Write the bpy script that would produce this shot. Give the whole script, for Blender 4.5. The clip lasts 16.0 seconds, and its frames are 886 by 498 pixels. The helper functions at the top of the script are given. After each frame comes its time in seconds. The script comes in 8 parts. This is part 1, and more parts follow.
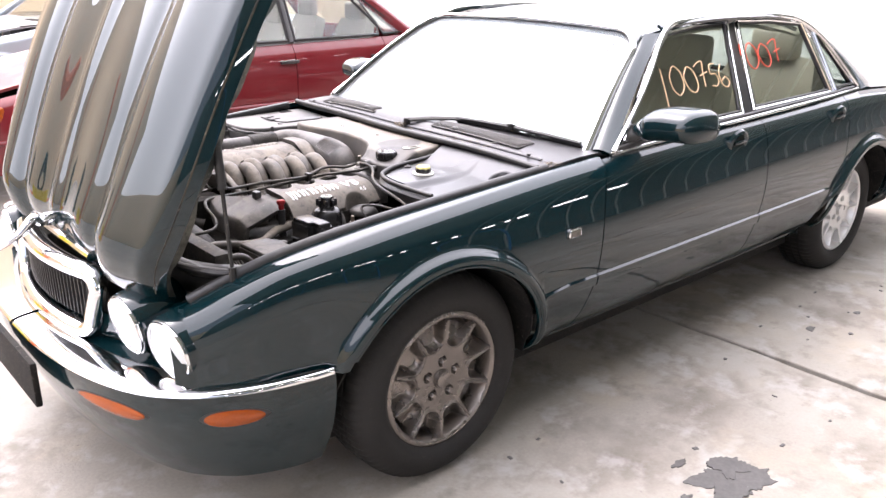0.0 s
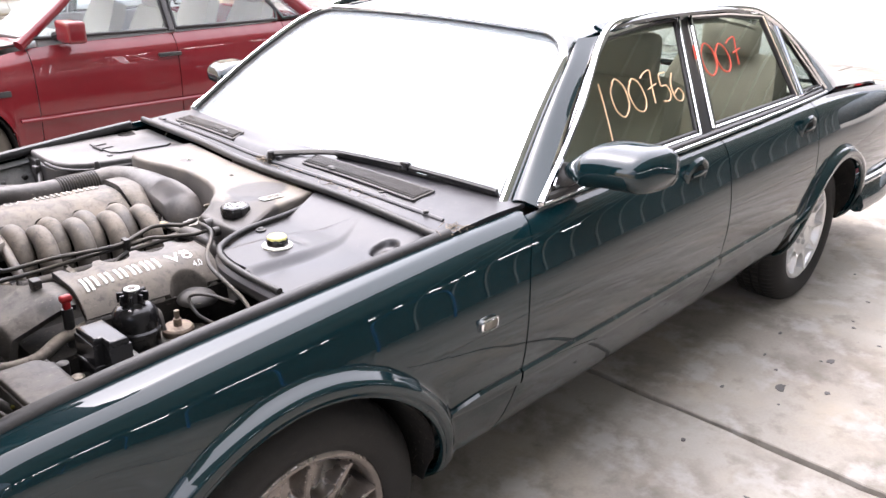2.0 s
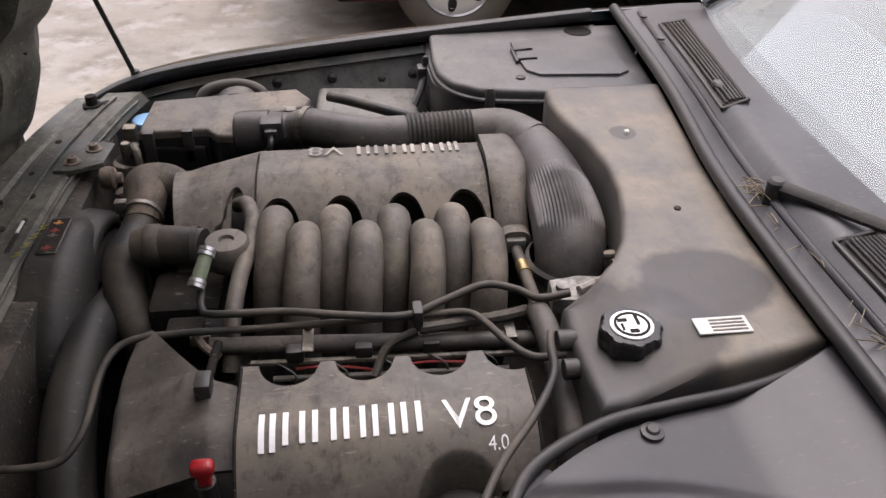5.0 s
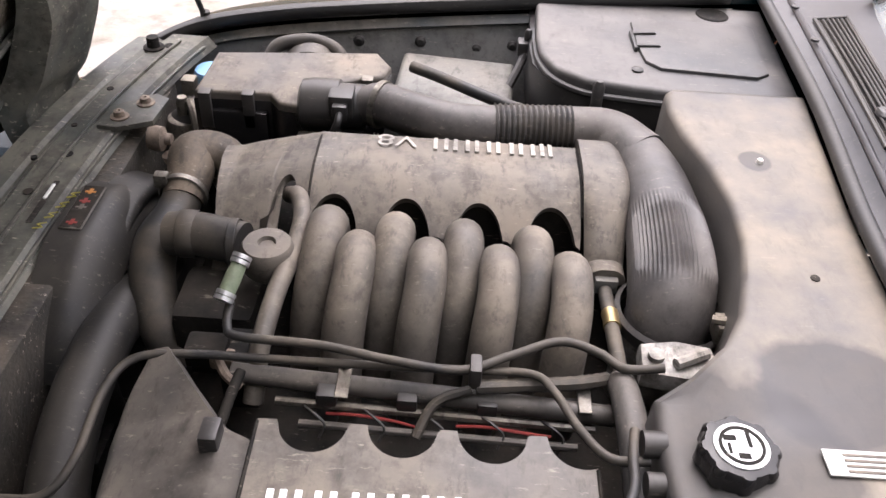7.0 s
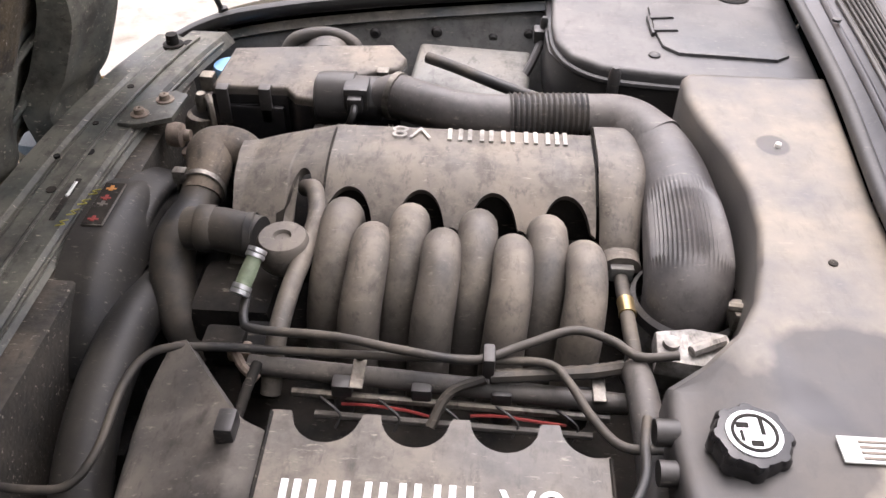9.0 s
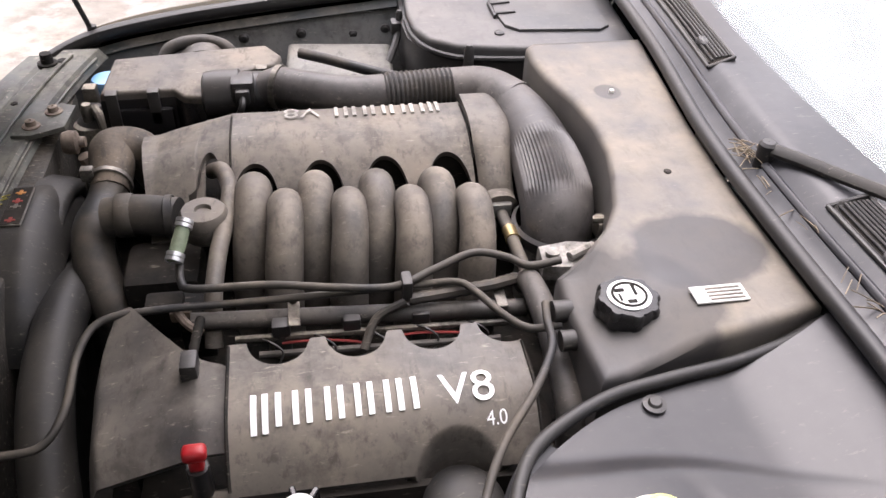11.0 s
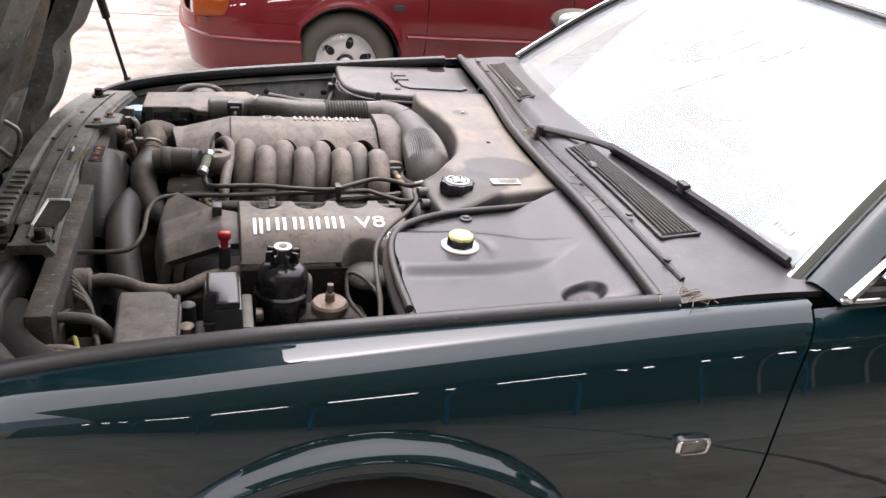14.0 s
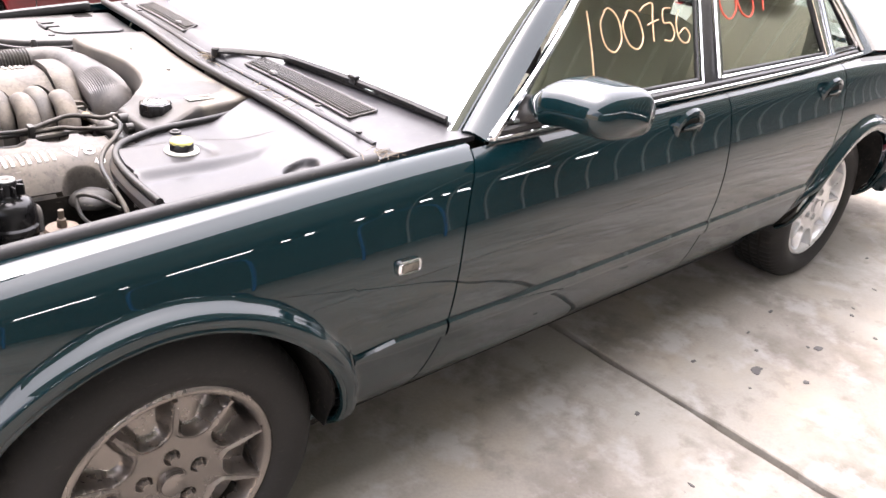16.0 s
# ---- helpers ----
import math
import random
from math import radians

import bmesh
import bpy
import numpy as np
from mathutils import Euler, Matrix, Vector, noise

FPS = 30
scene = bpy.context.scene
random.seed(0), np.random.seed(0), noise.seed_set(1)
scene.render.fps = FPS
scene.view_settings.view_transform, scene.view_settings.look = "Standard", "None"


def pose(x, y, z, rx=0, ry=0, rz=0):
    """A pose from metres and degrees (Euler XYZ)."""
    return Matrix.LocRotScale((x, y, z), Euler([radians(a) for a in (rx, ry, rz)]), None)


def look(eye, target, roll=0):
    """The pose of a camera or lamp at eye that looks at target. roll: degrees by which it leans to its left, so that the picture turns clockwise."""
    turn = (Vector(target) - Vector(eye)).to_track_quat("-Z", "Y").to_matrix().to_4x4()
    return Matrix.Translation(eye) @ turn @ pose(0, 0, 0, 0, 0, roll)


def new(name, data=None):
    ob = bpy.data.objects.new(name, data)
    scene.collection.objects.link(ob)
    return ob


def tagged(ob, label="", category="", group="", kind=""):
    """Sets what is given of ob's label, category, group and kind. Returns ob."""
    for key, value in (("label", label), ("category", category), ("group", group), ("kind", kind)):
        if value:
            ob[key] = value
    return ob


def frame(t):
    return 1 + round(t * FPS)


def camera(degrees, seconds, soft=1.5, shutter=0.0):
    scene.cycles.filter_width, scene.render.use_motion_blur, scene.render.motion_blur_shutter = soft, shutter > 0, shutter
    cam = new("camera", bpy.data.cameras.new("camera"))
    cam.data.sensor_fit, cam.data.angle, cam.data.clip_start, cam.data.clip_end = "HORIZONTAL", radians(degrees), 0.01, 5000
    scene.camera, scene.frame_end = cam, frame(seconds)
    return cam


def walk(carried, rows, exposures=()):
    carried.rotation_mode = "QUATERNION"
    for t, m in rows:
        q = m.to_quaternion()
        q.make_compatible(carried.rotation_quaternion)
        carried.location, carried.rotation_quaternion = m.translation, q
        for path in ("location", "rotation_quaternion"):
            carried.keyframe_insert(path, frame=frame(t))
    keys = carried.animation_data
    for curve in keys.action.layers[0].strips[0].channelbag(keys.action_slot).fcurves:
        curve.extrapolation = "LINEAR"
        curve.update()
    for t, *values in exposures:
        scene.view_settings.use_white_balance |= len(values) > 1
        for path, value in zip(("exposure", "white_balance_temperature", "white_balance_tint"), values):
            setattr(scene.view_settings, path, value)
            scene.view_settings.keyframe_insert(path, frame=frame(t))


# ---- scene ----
cam = camera(57.5, 16.0)
PATH = [
    (0, (-1.469, -2.493, 1.54), (-0.211, -1.088, 0.875), 0.7),
    (0.5, (-1.339, -2.447, 1.534), (-0.062, -1.068, 0.85), -0.3),
    (1, (-1.096, -2.412, 1.539), (0.134, -0.983, 0.87), -0.0),
    (1.5, (-0.922, -2.275, 1.546), (0.347, -0.886, 0.869), 0.1),
    (2, (-0.807, -2.019, 1.58), (0.545, -0.736, 0.852), 0.9),
    (2.5, (-0.574, -1.848, 1.558), (0.688, -0.471, 0.844), -0.4),
    (3, (-0.358, -1.689, 1.58), (0.646, -0.128, 0.835), -1.7),
    (3.5, (-0.322, -1.412, 1.586), (0.779, 0.089, 0.854), 0.6),
    (4, (-0.264, -1.229, 1.575), (0.727, 0.266, 0.69), -0.2),
    (4.5, (-0.093, -1.073, 1.542), (0.392, 0.58, 0.526), -1.3),
    (5, (-0.031, -0.922, 1.523), (0.175, 0.702, 0.374), 1.0),
    (5.2, (-0.038, -0.86, 1.52), (0.198, 0.717, 0.312), 1.5),
    (7.3, (-0.006, -0.682, 1.51), (-0.029, 0.846, 0.221), 3.5),
    (7.5, (-0.009, -0.676, 1.513), (-0.049, 0.858, 0.23), 2.9),
    (8, (-0.01, -0.665, 1.506), (-0.067, 0.843, 0.193), 1.6),
    (8.2, (-0.013, -0.668, 1.508), (-0.072, 0.829, 0.184), 1.5),
    (10.3, (0.07, -0.781, 1.526), (0.008, 0.801, 0.303), 0.9),
    (10.5, (0.027, -0.806, 1.533), (0.036, 0.788, 0.324), -0.3),
    (11, (-0.067, -0.875, 1.526), (0.234, 0.657, 0.277), 2.5),
    (11.5, (-0.066, -1.007, 1.542), (0.243, 0.601, 0.393), 1.6),
    (12, (-0.018, -1.209, 1.52), (0.119, 0.444, 0.403), -0.4),
    (12.5, (-0.053, -1.325, 1.545), (0.165, 0.378, 0.519), 0.4),
    (13, (-0.171, -1.443, 1.537), (0.37, 0.194, 0.523), 1.4),
    (13.5, (-0.23, -1.599, 1.548), (0.466, 0.019, 0.6), 5.9),
    (14, (-0.213, -1.807, 1.549), (0.309, -0.09, 0.665), 6.4),
    (14.5, (-0.251, -1.938, 1.545), (0.356, -0.245, 0.67), 5.5),
    (15, (-0.416, -1.965, 1.529), (0.368, -0.382, 0.591), 4.2),
    (15.5, (-0.506, -1.986, 1.517), (0.463, -0.52, 0.562), 5.0),
    (16, (-0.487, -2.039, 1.511), (0.768, -0.757, 0.626), 6.7),
]
EXPOSURES = [(0, 2.06, 6180, 20), (1.5, 2.06, 6130, 19), (2, 2.04, 6130, 19), (2.5, 1.86, 6200, 20), (3, 1.28, 6180, 19), (3.5, 0.82, 6250, 18), (4, 0.30, 6250, 18), (4.5, 0.32, 6350, 18), (5, 0.66, 6350, 20), (5.2, 0.78, 6350, 20), (8, 1.60, 6280, 20), (11, 1.42, 6290, 20), (12.5, 1.50, 6290, 20), (14, 1.47, 6290, 20), (14.5, 1.46, 6300, 20), (15, 1.48, 6350, 20), (15.5, 2.12, 6300, 20), (16, 2.36, 6350, 20)]
walk(cam, [(t, look(eye, target, roll)) for t, eye, target, roll in PATH], EXPOSURES)

# ---- light ----
world = bpy.data.worlds.new("sky")
scene.world = world
world.use_nodes = True
wn, wl = world.node_tree.nodes, world.node_tree.links
sky = wn.new("ShaderNodeTexSky")
sky.sky_type = "NISHITA"
sky.sun_disc = False
sky.sun_elevation = radians(62)
sky.sun_rotation = radians(0)
sky.air_density, sky.dust_density, sky.ozone_density = 1.0, 6.0, 0.6
cloud = wn.new("ShaderNodeHueSaturation")
cloud.inputs["Saturation"].default_value = 0.42
wl.new(sky.outputs[0], cloud.inputs["Color"])
wl.new(cloud.outputs[0], wn["Background"].inputs["Color"])
wn["Background"].inputs["Strength"].default_value = 0.12

sun = new("sun", bpy.data.lights.new("sun", "SUN"))
sun.data.energy, sun.data.angle, sun.data.color = 2.7, radians(158), (1.0, 0.97, 0.93)
sun.matrix_world = look((0.0, 5.3, 10.0), (0, 0, 0))

# ---- materials ----
def material(name, color, rough=0.5, metal=0.0, vary=0.12, scale=6.0, grain=60.0, bump=0.1, bump_size=0.002, dust=None, dust_amount=0.0,
             dust_scale=3.5, coat=0.0, transmission=0.0, ior=1.45, spec=0.5, island=0.0, emit=0.0, smudge=0.3, settle=True, speck=0.0, coat_ior=1.5):
    """A procedural surface: base colour, two scales of variation, dust patches and fine relief, in metres."""
    m = bpy.data.materials.new(name)
    m.use_nodes = True
    n, l = m.node_tree.nodes, m.node_tree.links
    b = n["Principled BSDF"]
    co = n.new("ShaderNodeTexCoord")
    big = n.new("ShaderNodeTexNoise")
    big.inputs["Scale"].default_value, big.inputs["Detail"].default_value = scale, 5
    fine = n.new("ShaderNodeTexNoise")
    fine.inputs["Scale"].default_value, fine.inputs["Detail"].default_value = grain, 4
    for t in (big, fine):
        l.new(co.outputs["Object"], t.inputs["Vector"])
    mix = n.new("ShaderNodeMath")
    mix.operation = "ADD"
    l.new(big.outputs["Fac"], mix.inputs[0])
    l.new(fine.outputs["Fac"], mix.inputs[1])
    ramp = n.new("ShaderNodeMapRange")
    ramp.inputs["From Min"].default_value, ramp.inputs["From Max"].default_value = 0.6, 1.4
    ramp.inputs["To Min"].default_value, ramp.inputs["To Max"].default_value = 1 - vary, 1 + vary
    l.new(mix.outputs[0], ramp.inputs["Value"])
    tone = n.new("ShaderNodeVectorMath")
    tone.operation = "SCALE"
    tone.inputs[0].default_value = color
    l.new(ramp.outputs[0], tone.inputs["Scale"])
    out = tone.outputs[0]
    if island:
        geo = n.new("ShaderNodeNewGeometry")
        ir = n.new("ShaderNodeMapRange")
        ir.inputs["To Min"].default_value, ir.inputs["To Max"].default_value = 1 - island, 1 + island
        l.new(geo.outputs["Random Per Island"], ir.inputs["Value"])
        t2 = n.new("ShaderNodeVectorMath")
        t2.operation = "SCALE"
        l.new(out, t2.inputs[0])
        l.new(ir.outputs[0], t2.inputs["Scale"])
        out = t2.outputs[0]
    rough_out = None
    if dust:
        geo = n.new("ShaderNodeNewGeometry")
        up = n.new("ShaderNodeSeparateXYZ")
        l.new(geo.outputs["Normal"], up.inputs[0])
        dn = n.new("ShaderNodeTexNoise")
        dn.inputs["Scale"].default_value, dn.inputs["Detail"].default_value, dn.inputs["Roughness"].default_value = dust_scale, 6, 0.6
        l.new(co.outputs["Object"], dn.inputs["Vector"])
        dr = n.new("ShaderNodeMapRange")
        dr.inputs["From Min"].default_value, dr.inputs["From Max"].default_value = 0.36, 0.64
        l.new(dn.outputs["Fac"], dr.inputs["Value"])
        ur = n.new("ShaderNodeMapRange")
        ur.inputs["From Min"].default_value, ur.inputs["From Max"].default_value = -0.4, 0.9
        l.new(up.outputs["Z"], ur.inputs["Value"])
        mul = n.new("ShaderNodeMath")
        mul.operation = "MULTIPLY"
        l.new(dr.outputs[0], mul.inputs[0])
        if settle:
            l.new(ur.outputs[0], mul.inputs[1])
        else:
            mul.inputs[1].default_value = 1.0
        am = n.new("ShaderNodeMath")
        am.operation = "MULTIPLY"
        am.inputs[1].default_value = dust_amount
        l.new(mul.outputs[0], am.inputs[0])
        cm = n.new("ShaderNodeMix")
        cm.data_type = "RGBA"
        l.new(am.outputs[0], cm.inputs["Factor"])
        l.new(out, cm.inputs["A"])
        cm.inputs["B"].default_value = (*dust, 1)
        out = cm.outputs["Result"]
        # oily smudges, then pale specks and scuffs
        for s_scale, lo, hi, tint, amount, stretch in ((17.0, 0.47, 0.64, (0.026, 0.023, 0.020), smudge * 1.3, (1, 1, 1)), (70.0, 0.54, 0.66, (0.028, 0.025, 0.021), smudge * 1.2, (1, 0.35, 1)),
                                                       (150.0, 0.60, 0.70, (0.42, 0.37, 0.30), smudge * 0.9 + speck, (0.3, 1, 1))):
            mp = n.new("ShaderNodeMapping")
            mp.inputs["Scale"].default_value = stretch
            l.new(co.outputs["Object"], mp.inputs["Vector"])
            sn = n.new("ShaderNodeTexNoise")
            sn.inputs["Scale"].default_value, sn.inputs["Detail"].default_value, sn.inputs["Roughness"].default_value = s_scale, 6, 0.7
            l.new(mp.outputs[0], sn.inputs["Vector"])
            sr = n.new("ShaderNodeMapRange")
            sr.inputs["From Min"].default_value, sr.inputs["From Max"].default_value, sr.inputs["To Max"].default_value = lo, hi, amount
            l.new(sn.outputs["Fac"], sr.inputs["Value"])
            sm = n.new("ShaderNodeMix")
            sm.data_type = "RGBA"
            l.new(sr.outputs[0], sm.inputs["Factor"])
            l.new(out, sm.inputs["A"])
            sm.inputs["B"].default_value = (*tint, 1)
            out = sm.outputs["Result"]
        rr = n.new("ShaderNodeMapRange")
        rr.inputs["To Min"].default_value, rr.inputs["To Max"].default_value = rough, min(1.0, rough + 0.45)
        l.new(am.outputs[0], rr.inputs["Value"])
        rough_out = rr.outputs[0]
    l.new(out, b.inputs["Base Color"])
    if rough_out is None:
        rr = n.new("ShaderNodeMapRange")
        rr.inputs["From Min"].default_value, rr.inputs["From Max"].default_value = 0.3, 0.7
        rr.inputs["To Min"].default_value, rr.inputs["To Max"].default_value = rough * 0.88, min(1.0, rough * 1.12)
        l.new(big.outputs["Fac"], rr.inputs["Value"])
        rough_out = rr.outputs[0]
    l.new(rough_out, b.inputs["Roughness"])
    b.inputs["Metallic"].default_value = metal
    b.inputs["IOR"].default_value = ior
    b.inputs["Specular IOR Level"].default_value = spec
    if coat:
        b.inputs["Coat Weight"].default_value = coat
        b.inputs["Coat Roughness"].default_value = 0.02
        b.inputs["Coat IOR"].default_value = coat_ior
    if transmission:
        b.inputs["Transmission Weight"].default_value = transmission
    if bump:
        bp = n.new("ShaderNodeBump")
        bp.inputs["Strength"].default_value = bump
        bp.inputs["Distance"].default_value = bump_size
        l.new(fine.outputs["Fac"], bp.inputs["Height"])
        l.new(bp.outputs[0], b.inputs["Normal"])
    if emit:
        b.inputs["Emission Color"].default_value = (*color, 1)
        b.inputs["Emission Strength"].default_value = emit
    return m


TAN = (0.30, 0.25, 0.18)
GREEN = material("green_metallic_paint", (0.0005, 0.010, 0.0125), 0.4, 0.0, 0.15, 2.0, 400, 0.0, coat=1.0, spec=0.05, coat_ior=1.52)
GREEN_INNER = material("dull_dark_paint", (0.022, 0.029, 0.028), 0.4, 0.0, 0.25, 5, 80, 0.1, dust=(0.24, 0.20, 0.155), dust_amount=0.45, dust_scale=6, smudge=0.4)
RED = material("maroon_paint", (0.125, 0.006, 0.010), 0.35, 0.0, 0.08, 2.0, 300, 0.0, coat=0.8, dust=(0.30, 0.20, 0.16), dust_amount=0.10, spec=0.2, smudge=0.0)
SILVER = material("silver_paint", (0.36, 0.38, 0.40), 0.3, 0.4, 0.06, 2.0, 300, 0.0, coat=0.8)
CHROME = material("chrome", (0.78, 0.78, 0.79), 0.07, 1.0, 0.03, 8, 90, 0.02)
PLASTIC = material("black_plastic", (0.018, 0.018, 0.019), 0.36, 0.0, 0.15, 6, 500, 0.18, 0.0006, dust=(0.20, 0.18, 0.155), dust_amount=0.30, smudge=0.2)
TRAY = material("grained_black_plastic", (0.016, 0.016, 0.019), 0.30, 0.0, 0.12, 4, 700, 0.12, 0.0004, dust=(0.16, 0.15, 0.14), dust_amount=0.17, dust_scale=5, smudge=0.08)
TRAY_DUSTY = material("dusty_grained_plastic", (0.085, 0.080, 0.076), 0.40, 0.0, 0.12, 4, 600, 0.12, 0.0005, dust=(0.32, 0.27, 0.20), dust_amount=0.62, dust_scale=5, smudge=0.14)
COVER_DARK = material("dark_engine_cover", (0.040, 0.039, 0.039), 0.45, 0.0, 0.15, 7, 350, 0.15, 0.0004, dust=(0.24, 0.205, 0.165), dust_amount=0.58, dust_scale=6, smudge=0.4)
COVER = material("dusty_engine_cover", (0.085, 0.077, 0.068), 0.48, 0.0, 0.10, 7, 350, 0.12, 0.0004, dust=(0.30, 0.25, 0.19), dust_amount=0.62, dust_scale=5, smudge=0.42)
RUNNER = material("dusty_intake_plastic", (0.075, 0.068, 0.060), 0.46, 0.0, 0.12, 9, 300, 0.12, 0.0006, dust=(0.33, 0.275, 0.21), dust_amount=0.7, dust_scale=6, smudge=0.36)
HOSE = material("rubber_hose", (0.020, 0.020, 0.020), 0.5, 0.0, 0.2, 12, 200, 0.1, dust=(0.22, 0.18, 0.13), dust_amount=0.45, dust_scale=9, smudge=0.2)
HOSE_BROWN = material("dirty_rubber_hose", (0.05, 0.042, 0.034), 0.6, 0.0, 0.25, 12, 160, 0.2, dust=(0.26, 0.20, 0.14), dust_amount=0.6, dust_scale=9, smudge=0.5)
RUBBER = material("black_seal_rubber", (0.016, 0.016, 0.017), 0.42, 0.0, 0.15, 9, 200, 0.1, dust=(0.15, 0.135, 0.11), dust_amount=0.16, smudge=0.15)
DUCT = material("grey_dusty_duct", (0.058, 0.055, 0.055), 0.42, 0.0, 0.12, 9, 300, 0.12, 0.0006, dust=(0.24, 0.21, 0.18), dust_amount=0.45, dust_scale=6, smudge=0.35)
RED_HOOD = material("dust_covered_maroon_paint", (0.20, 0.03, 0.03), 0.5, 0.0, 0.1, 2.0, 120, 0.0, dust=(0.42, 0.34, 0.31), dust_amount=1.0, dust_scale=1.2, smudge=0.15)
# Real grime; its near-black also paints the shade in holes, slots and voids.
DEEP = material("grimy_dark_metal_and_void", (0.007, 0.007, 0.007), 0.75, 0.0, 0.3, 9, 90, 0.3, dust=(0.09, 0.075, 0.058), dust_amount=0.35, dust_scale=12, spec=0.2)
FAR_TRAY = material("dusty_grey_lid_plastic", (0.035, 0.036, 0.038), 0.36, 0.0, 0.12, 5, 500, 0.12, 0.0004, dust=(0.24, 0.22, 0.20), dust_amount=0.5, dust_scale=4, smudge=0.2)
GRIME = material("mud_specked_metal", (0.030, 0.028, 0.024), 0.6, 0.0, 0.35, 14, 130, 0.5, 0.003, dust=(0.16, 0.13, 0.095), dust_amount=0.5, dust_scale=14, smudge=0.5, speck=0.45)
SLAM = material("scuffed_green_black_paint", (0.040, 0.047, 0.043), 0.42, 0.0, 0.25, 9, 90, 0.15, 0.001, dust=(0.20, 0.18, 0.135), dust_amount=0.5, dust_scale=9, settle=False, smudge=0.6, speck=0.25)
GLOSS_BLACK = material("glossy_black_plastic", (0.011, 0.011, 0.012), 0.2, 0.0, 0.1, 6, 300, 0.05, 0.0004, dust=(0.16, 0.14, 0.12), dust_amount=0.06, dust_scale=8, smudge=0.03)
SCUTTLE = material("shiny_scuttle_plastic", (0.018, 0.018, 0.021), 0.30, 0.0, 0.1, 5, 300, 0.06, 0.0004, dust=(0.22, 0.21, 0.21), dust_amount=0.22, dust_scale=6, smudge=0.15)
STEEL = material("dull_steel", (0.20, 0.19, 0.17), 0.45, 0.8, 0.25, 12, 150, 0.15, dust=TAN, dust_amount=0.5, smudge=0.5)
RUSTY = material("rusty_plate", (0.22, 0.17, 0.13), 0.6, 0.3, 0.3, 20, 150, 0.3, dust=(0.35, 0.30, 0.25), dust_amount=0.5, dust_scale=14, smudge=0.45)
LINER = material("dirty_fibre_liner", (0.018, 0.019, 0.017), 0.9, 0.0, 0.4, 9, 140, 0.6, 0.004, dust=(0.125, 0.095, 0.055), dust_amount=0.75, dust_scale=4.5, smudge=0.6, settle=False, speck=0.25)
BRASS = material("brass_fitting", (0.42, 0.32, 0.16), 0.35, 0.9, 0.2, 12, 150, 0.1)
ALLOY = material("grey_brown_alloy", (0.215, 0.193, 0.176), 0.26, 0.80, 0.10, 8, 200, 0.04, dust=(0.09, 0.075, 0.06), dust_amount=0.12, dust_scale=12, smudge=0.1)
ALLOY_BRIGHT = material("clean_silver_alloy", (0.62, 0.62, 0.62), 0.3, 0.8, 0.08, 8, 200, 0.05)
TYRE = material("tyre_rubber", (0.011, 0.0105, 0.010), 0.7, 0.0, 0.2, 8, 180, 0.3, dust=(0.075, 0.066, 0.058), dust_amount=0.10, dust_scale=6, spec=0.40, smudge=0.05)
INNER_WING = material("dusty_inner_wing_metal", (0.085, 0.088, 0.088), 0.5, 0.0, 0.2, 5, 90, 0.1, dust=(0.26, 0.24, 0.21), dust_amount=0.6, dust_scale=6, smudge=0.35)
PALE_GREEN = material("pale_green_plastic", (0.20, 0.25, 0.16), 0.5, 0.0, 0.2, 30, 200, 0.1, dust=(0.26, 0.22, 0.17), dust_amount=0.4, dust_scale=30)
CAST = material("cast_aluminium", (0.34, 0.33, 0.31), 0.5, 0.5, 0.25, 20, 160, 0.3, 0.001, dust=(0.30, 0.26, 0.21), dust_amount=0.5, dust_scale=20, smudge=0.5)
TYRE_OLD = material("dusty_tyre", (0.085, 0.074, 0.058), 0.75, 0.0, 0.2, 8, 180, 0.3)


def thin_glass(name, tint, ior):
    """A pane: clear straight through, with a mirror layer that grows at low angles."""
    m = bpy.data.materials.new(name)
    m.use_nodes = True
    n, l = m.node_tree.nodes, m.node_tree.links
    clear = n.new("ShaderNodeBsdfTransparent")
    clear.inputs["Color"].default_value = (*tint, 1)
    gloss = n.new("ShaderNodeBsdfGlossy")
    gloss.inputs["Roughness"].default_value = 0.0
    lw = n.new("ShaderNodeLayerWeight")
    lw.inputs["Blend"].default_value = 0.5
    power = n.new("ShaderNodeMath")
    power.operation = "POWER"
    power.inputs[1].default_value = 5.0
    l.new(lw.outputs["Facing"], power.inputs[0])
    fres = n.new("ShaderNodeMapRange")
    fres.inputs["To Min"].default_value, fres.inputs["To Max"].default_value = ((ior - 1) / (ior + 1)) ** 2, 1.0
    l.new(power.outputs[0], fres.inputs["Value"])
    x = n.new("ShaderNodeMixShader")
    l.new(fres.outputs[0], x.inputs[0])
    l.new(clear.outputs[0], x.inputs[1])
    l.new(gloss.outputs[0], x.inputs[2])
    l.new(x.outputs[0], n["Material Output"].inputs["Surface"])
    return m


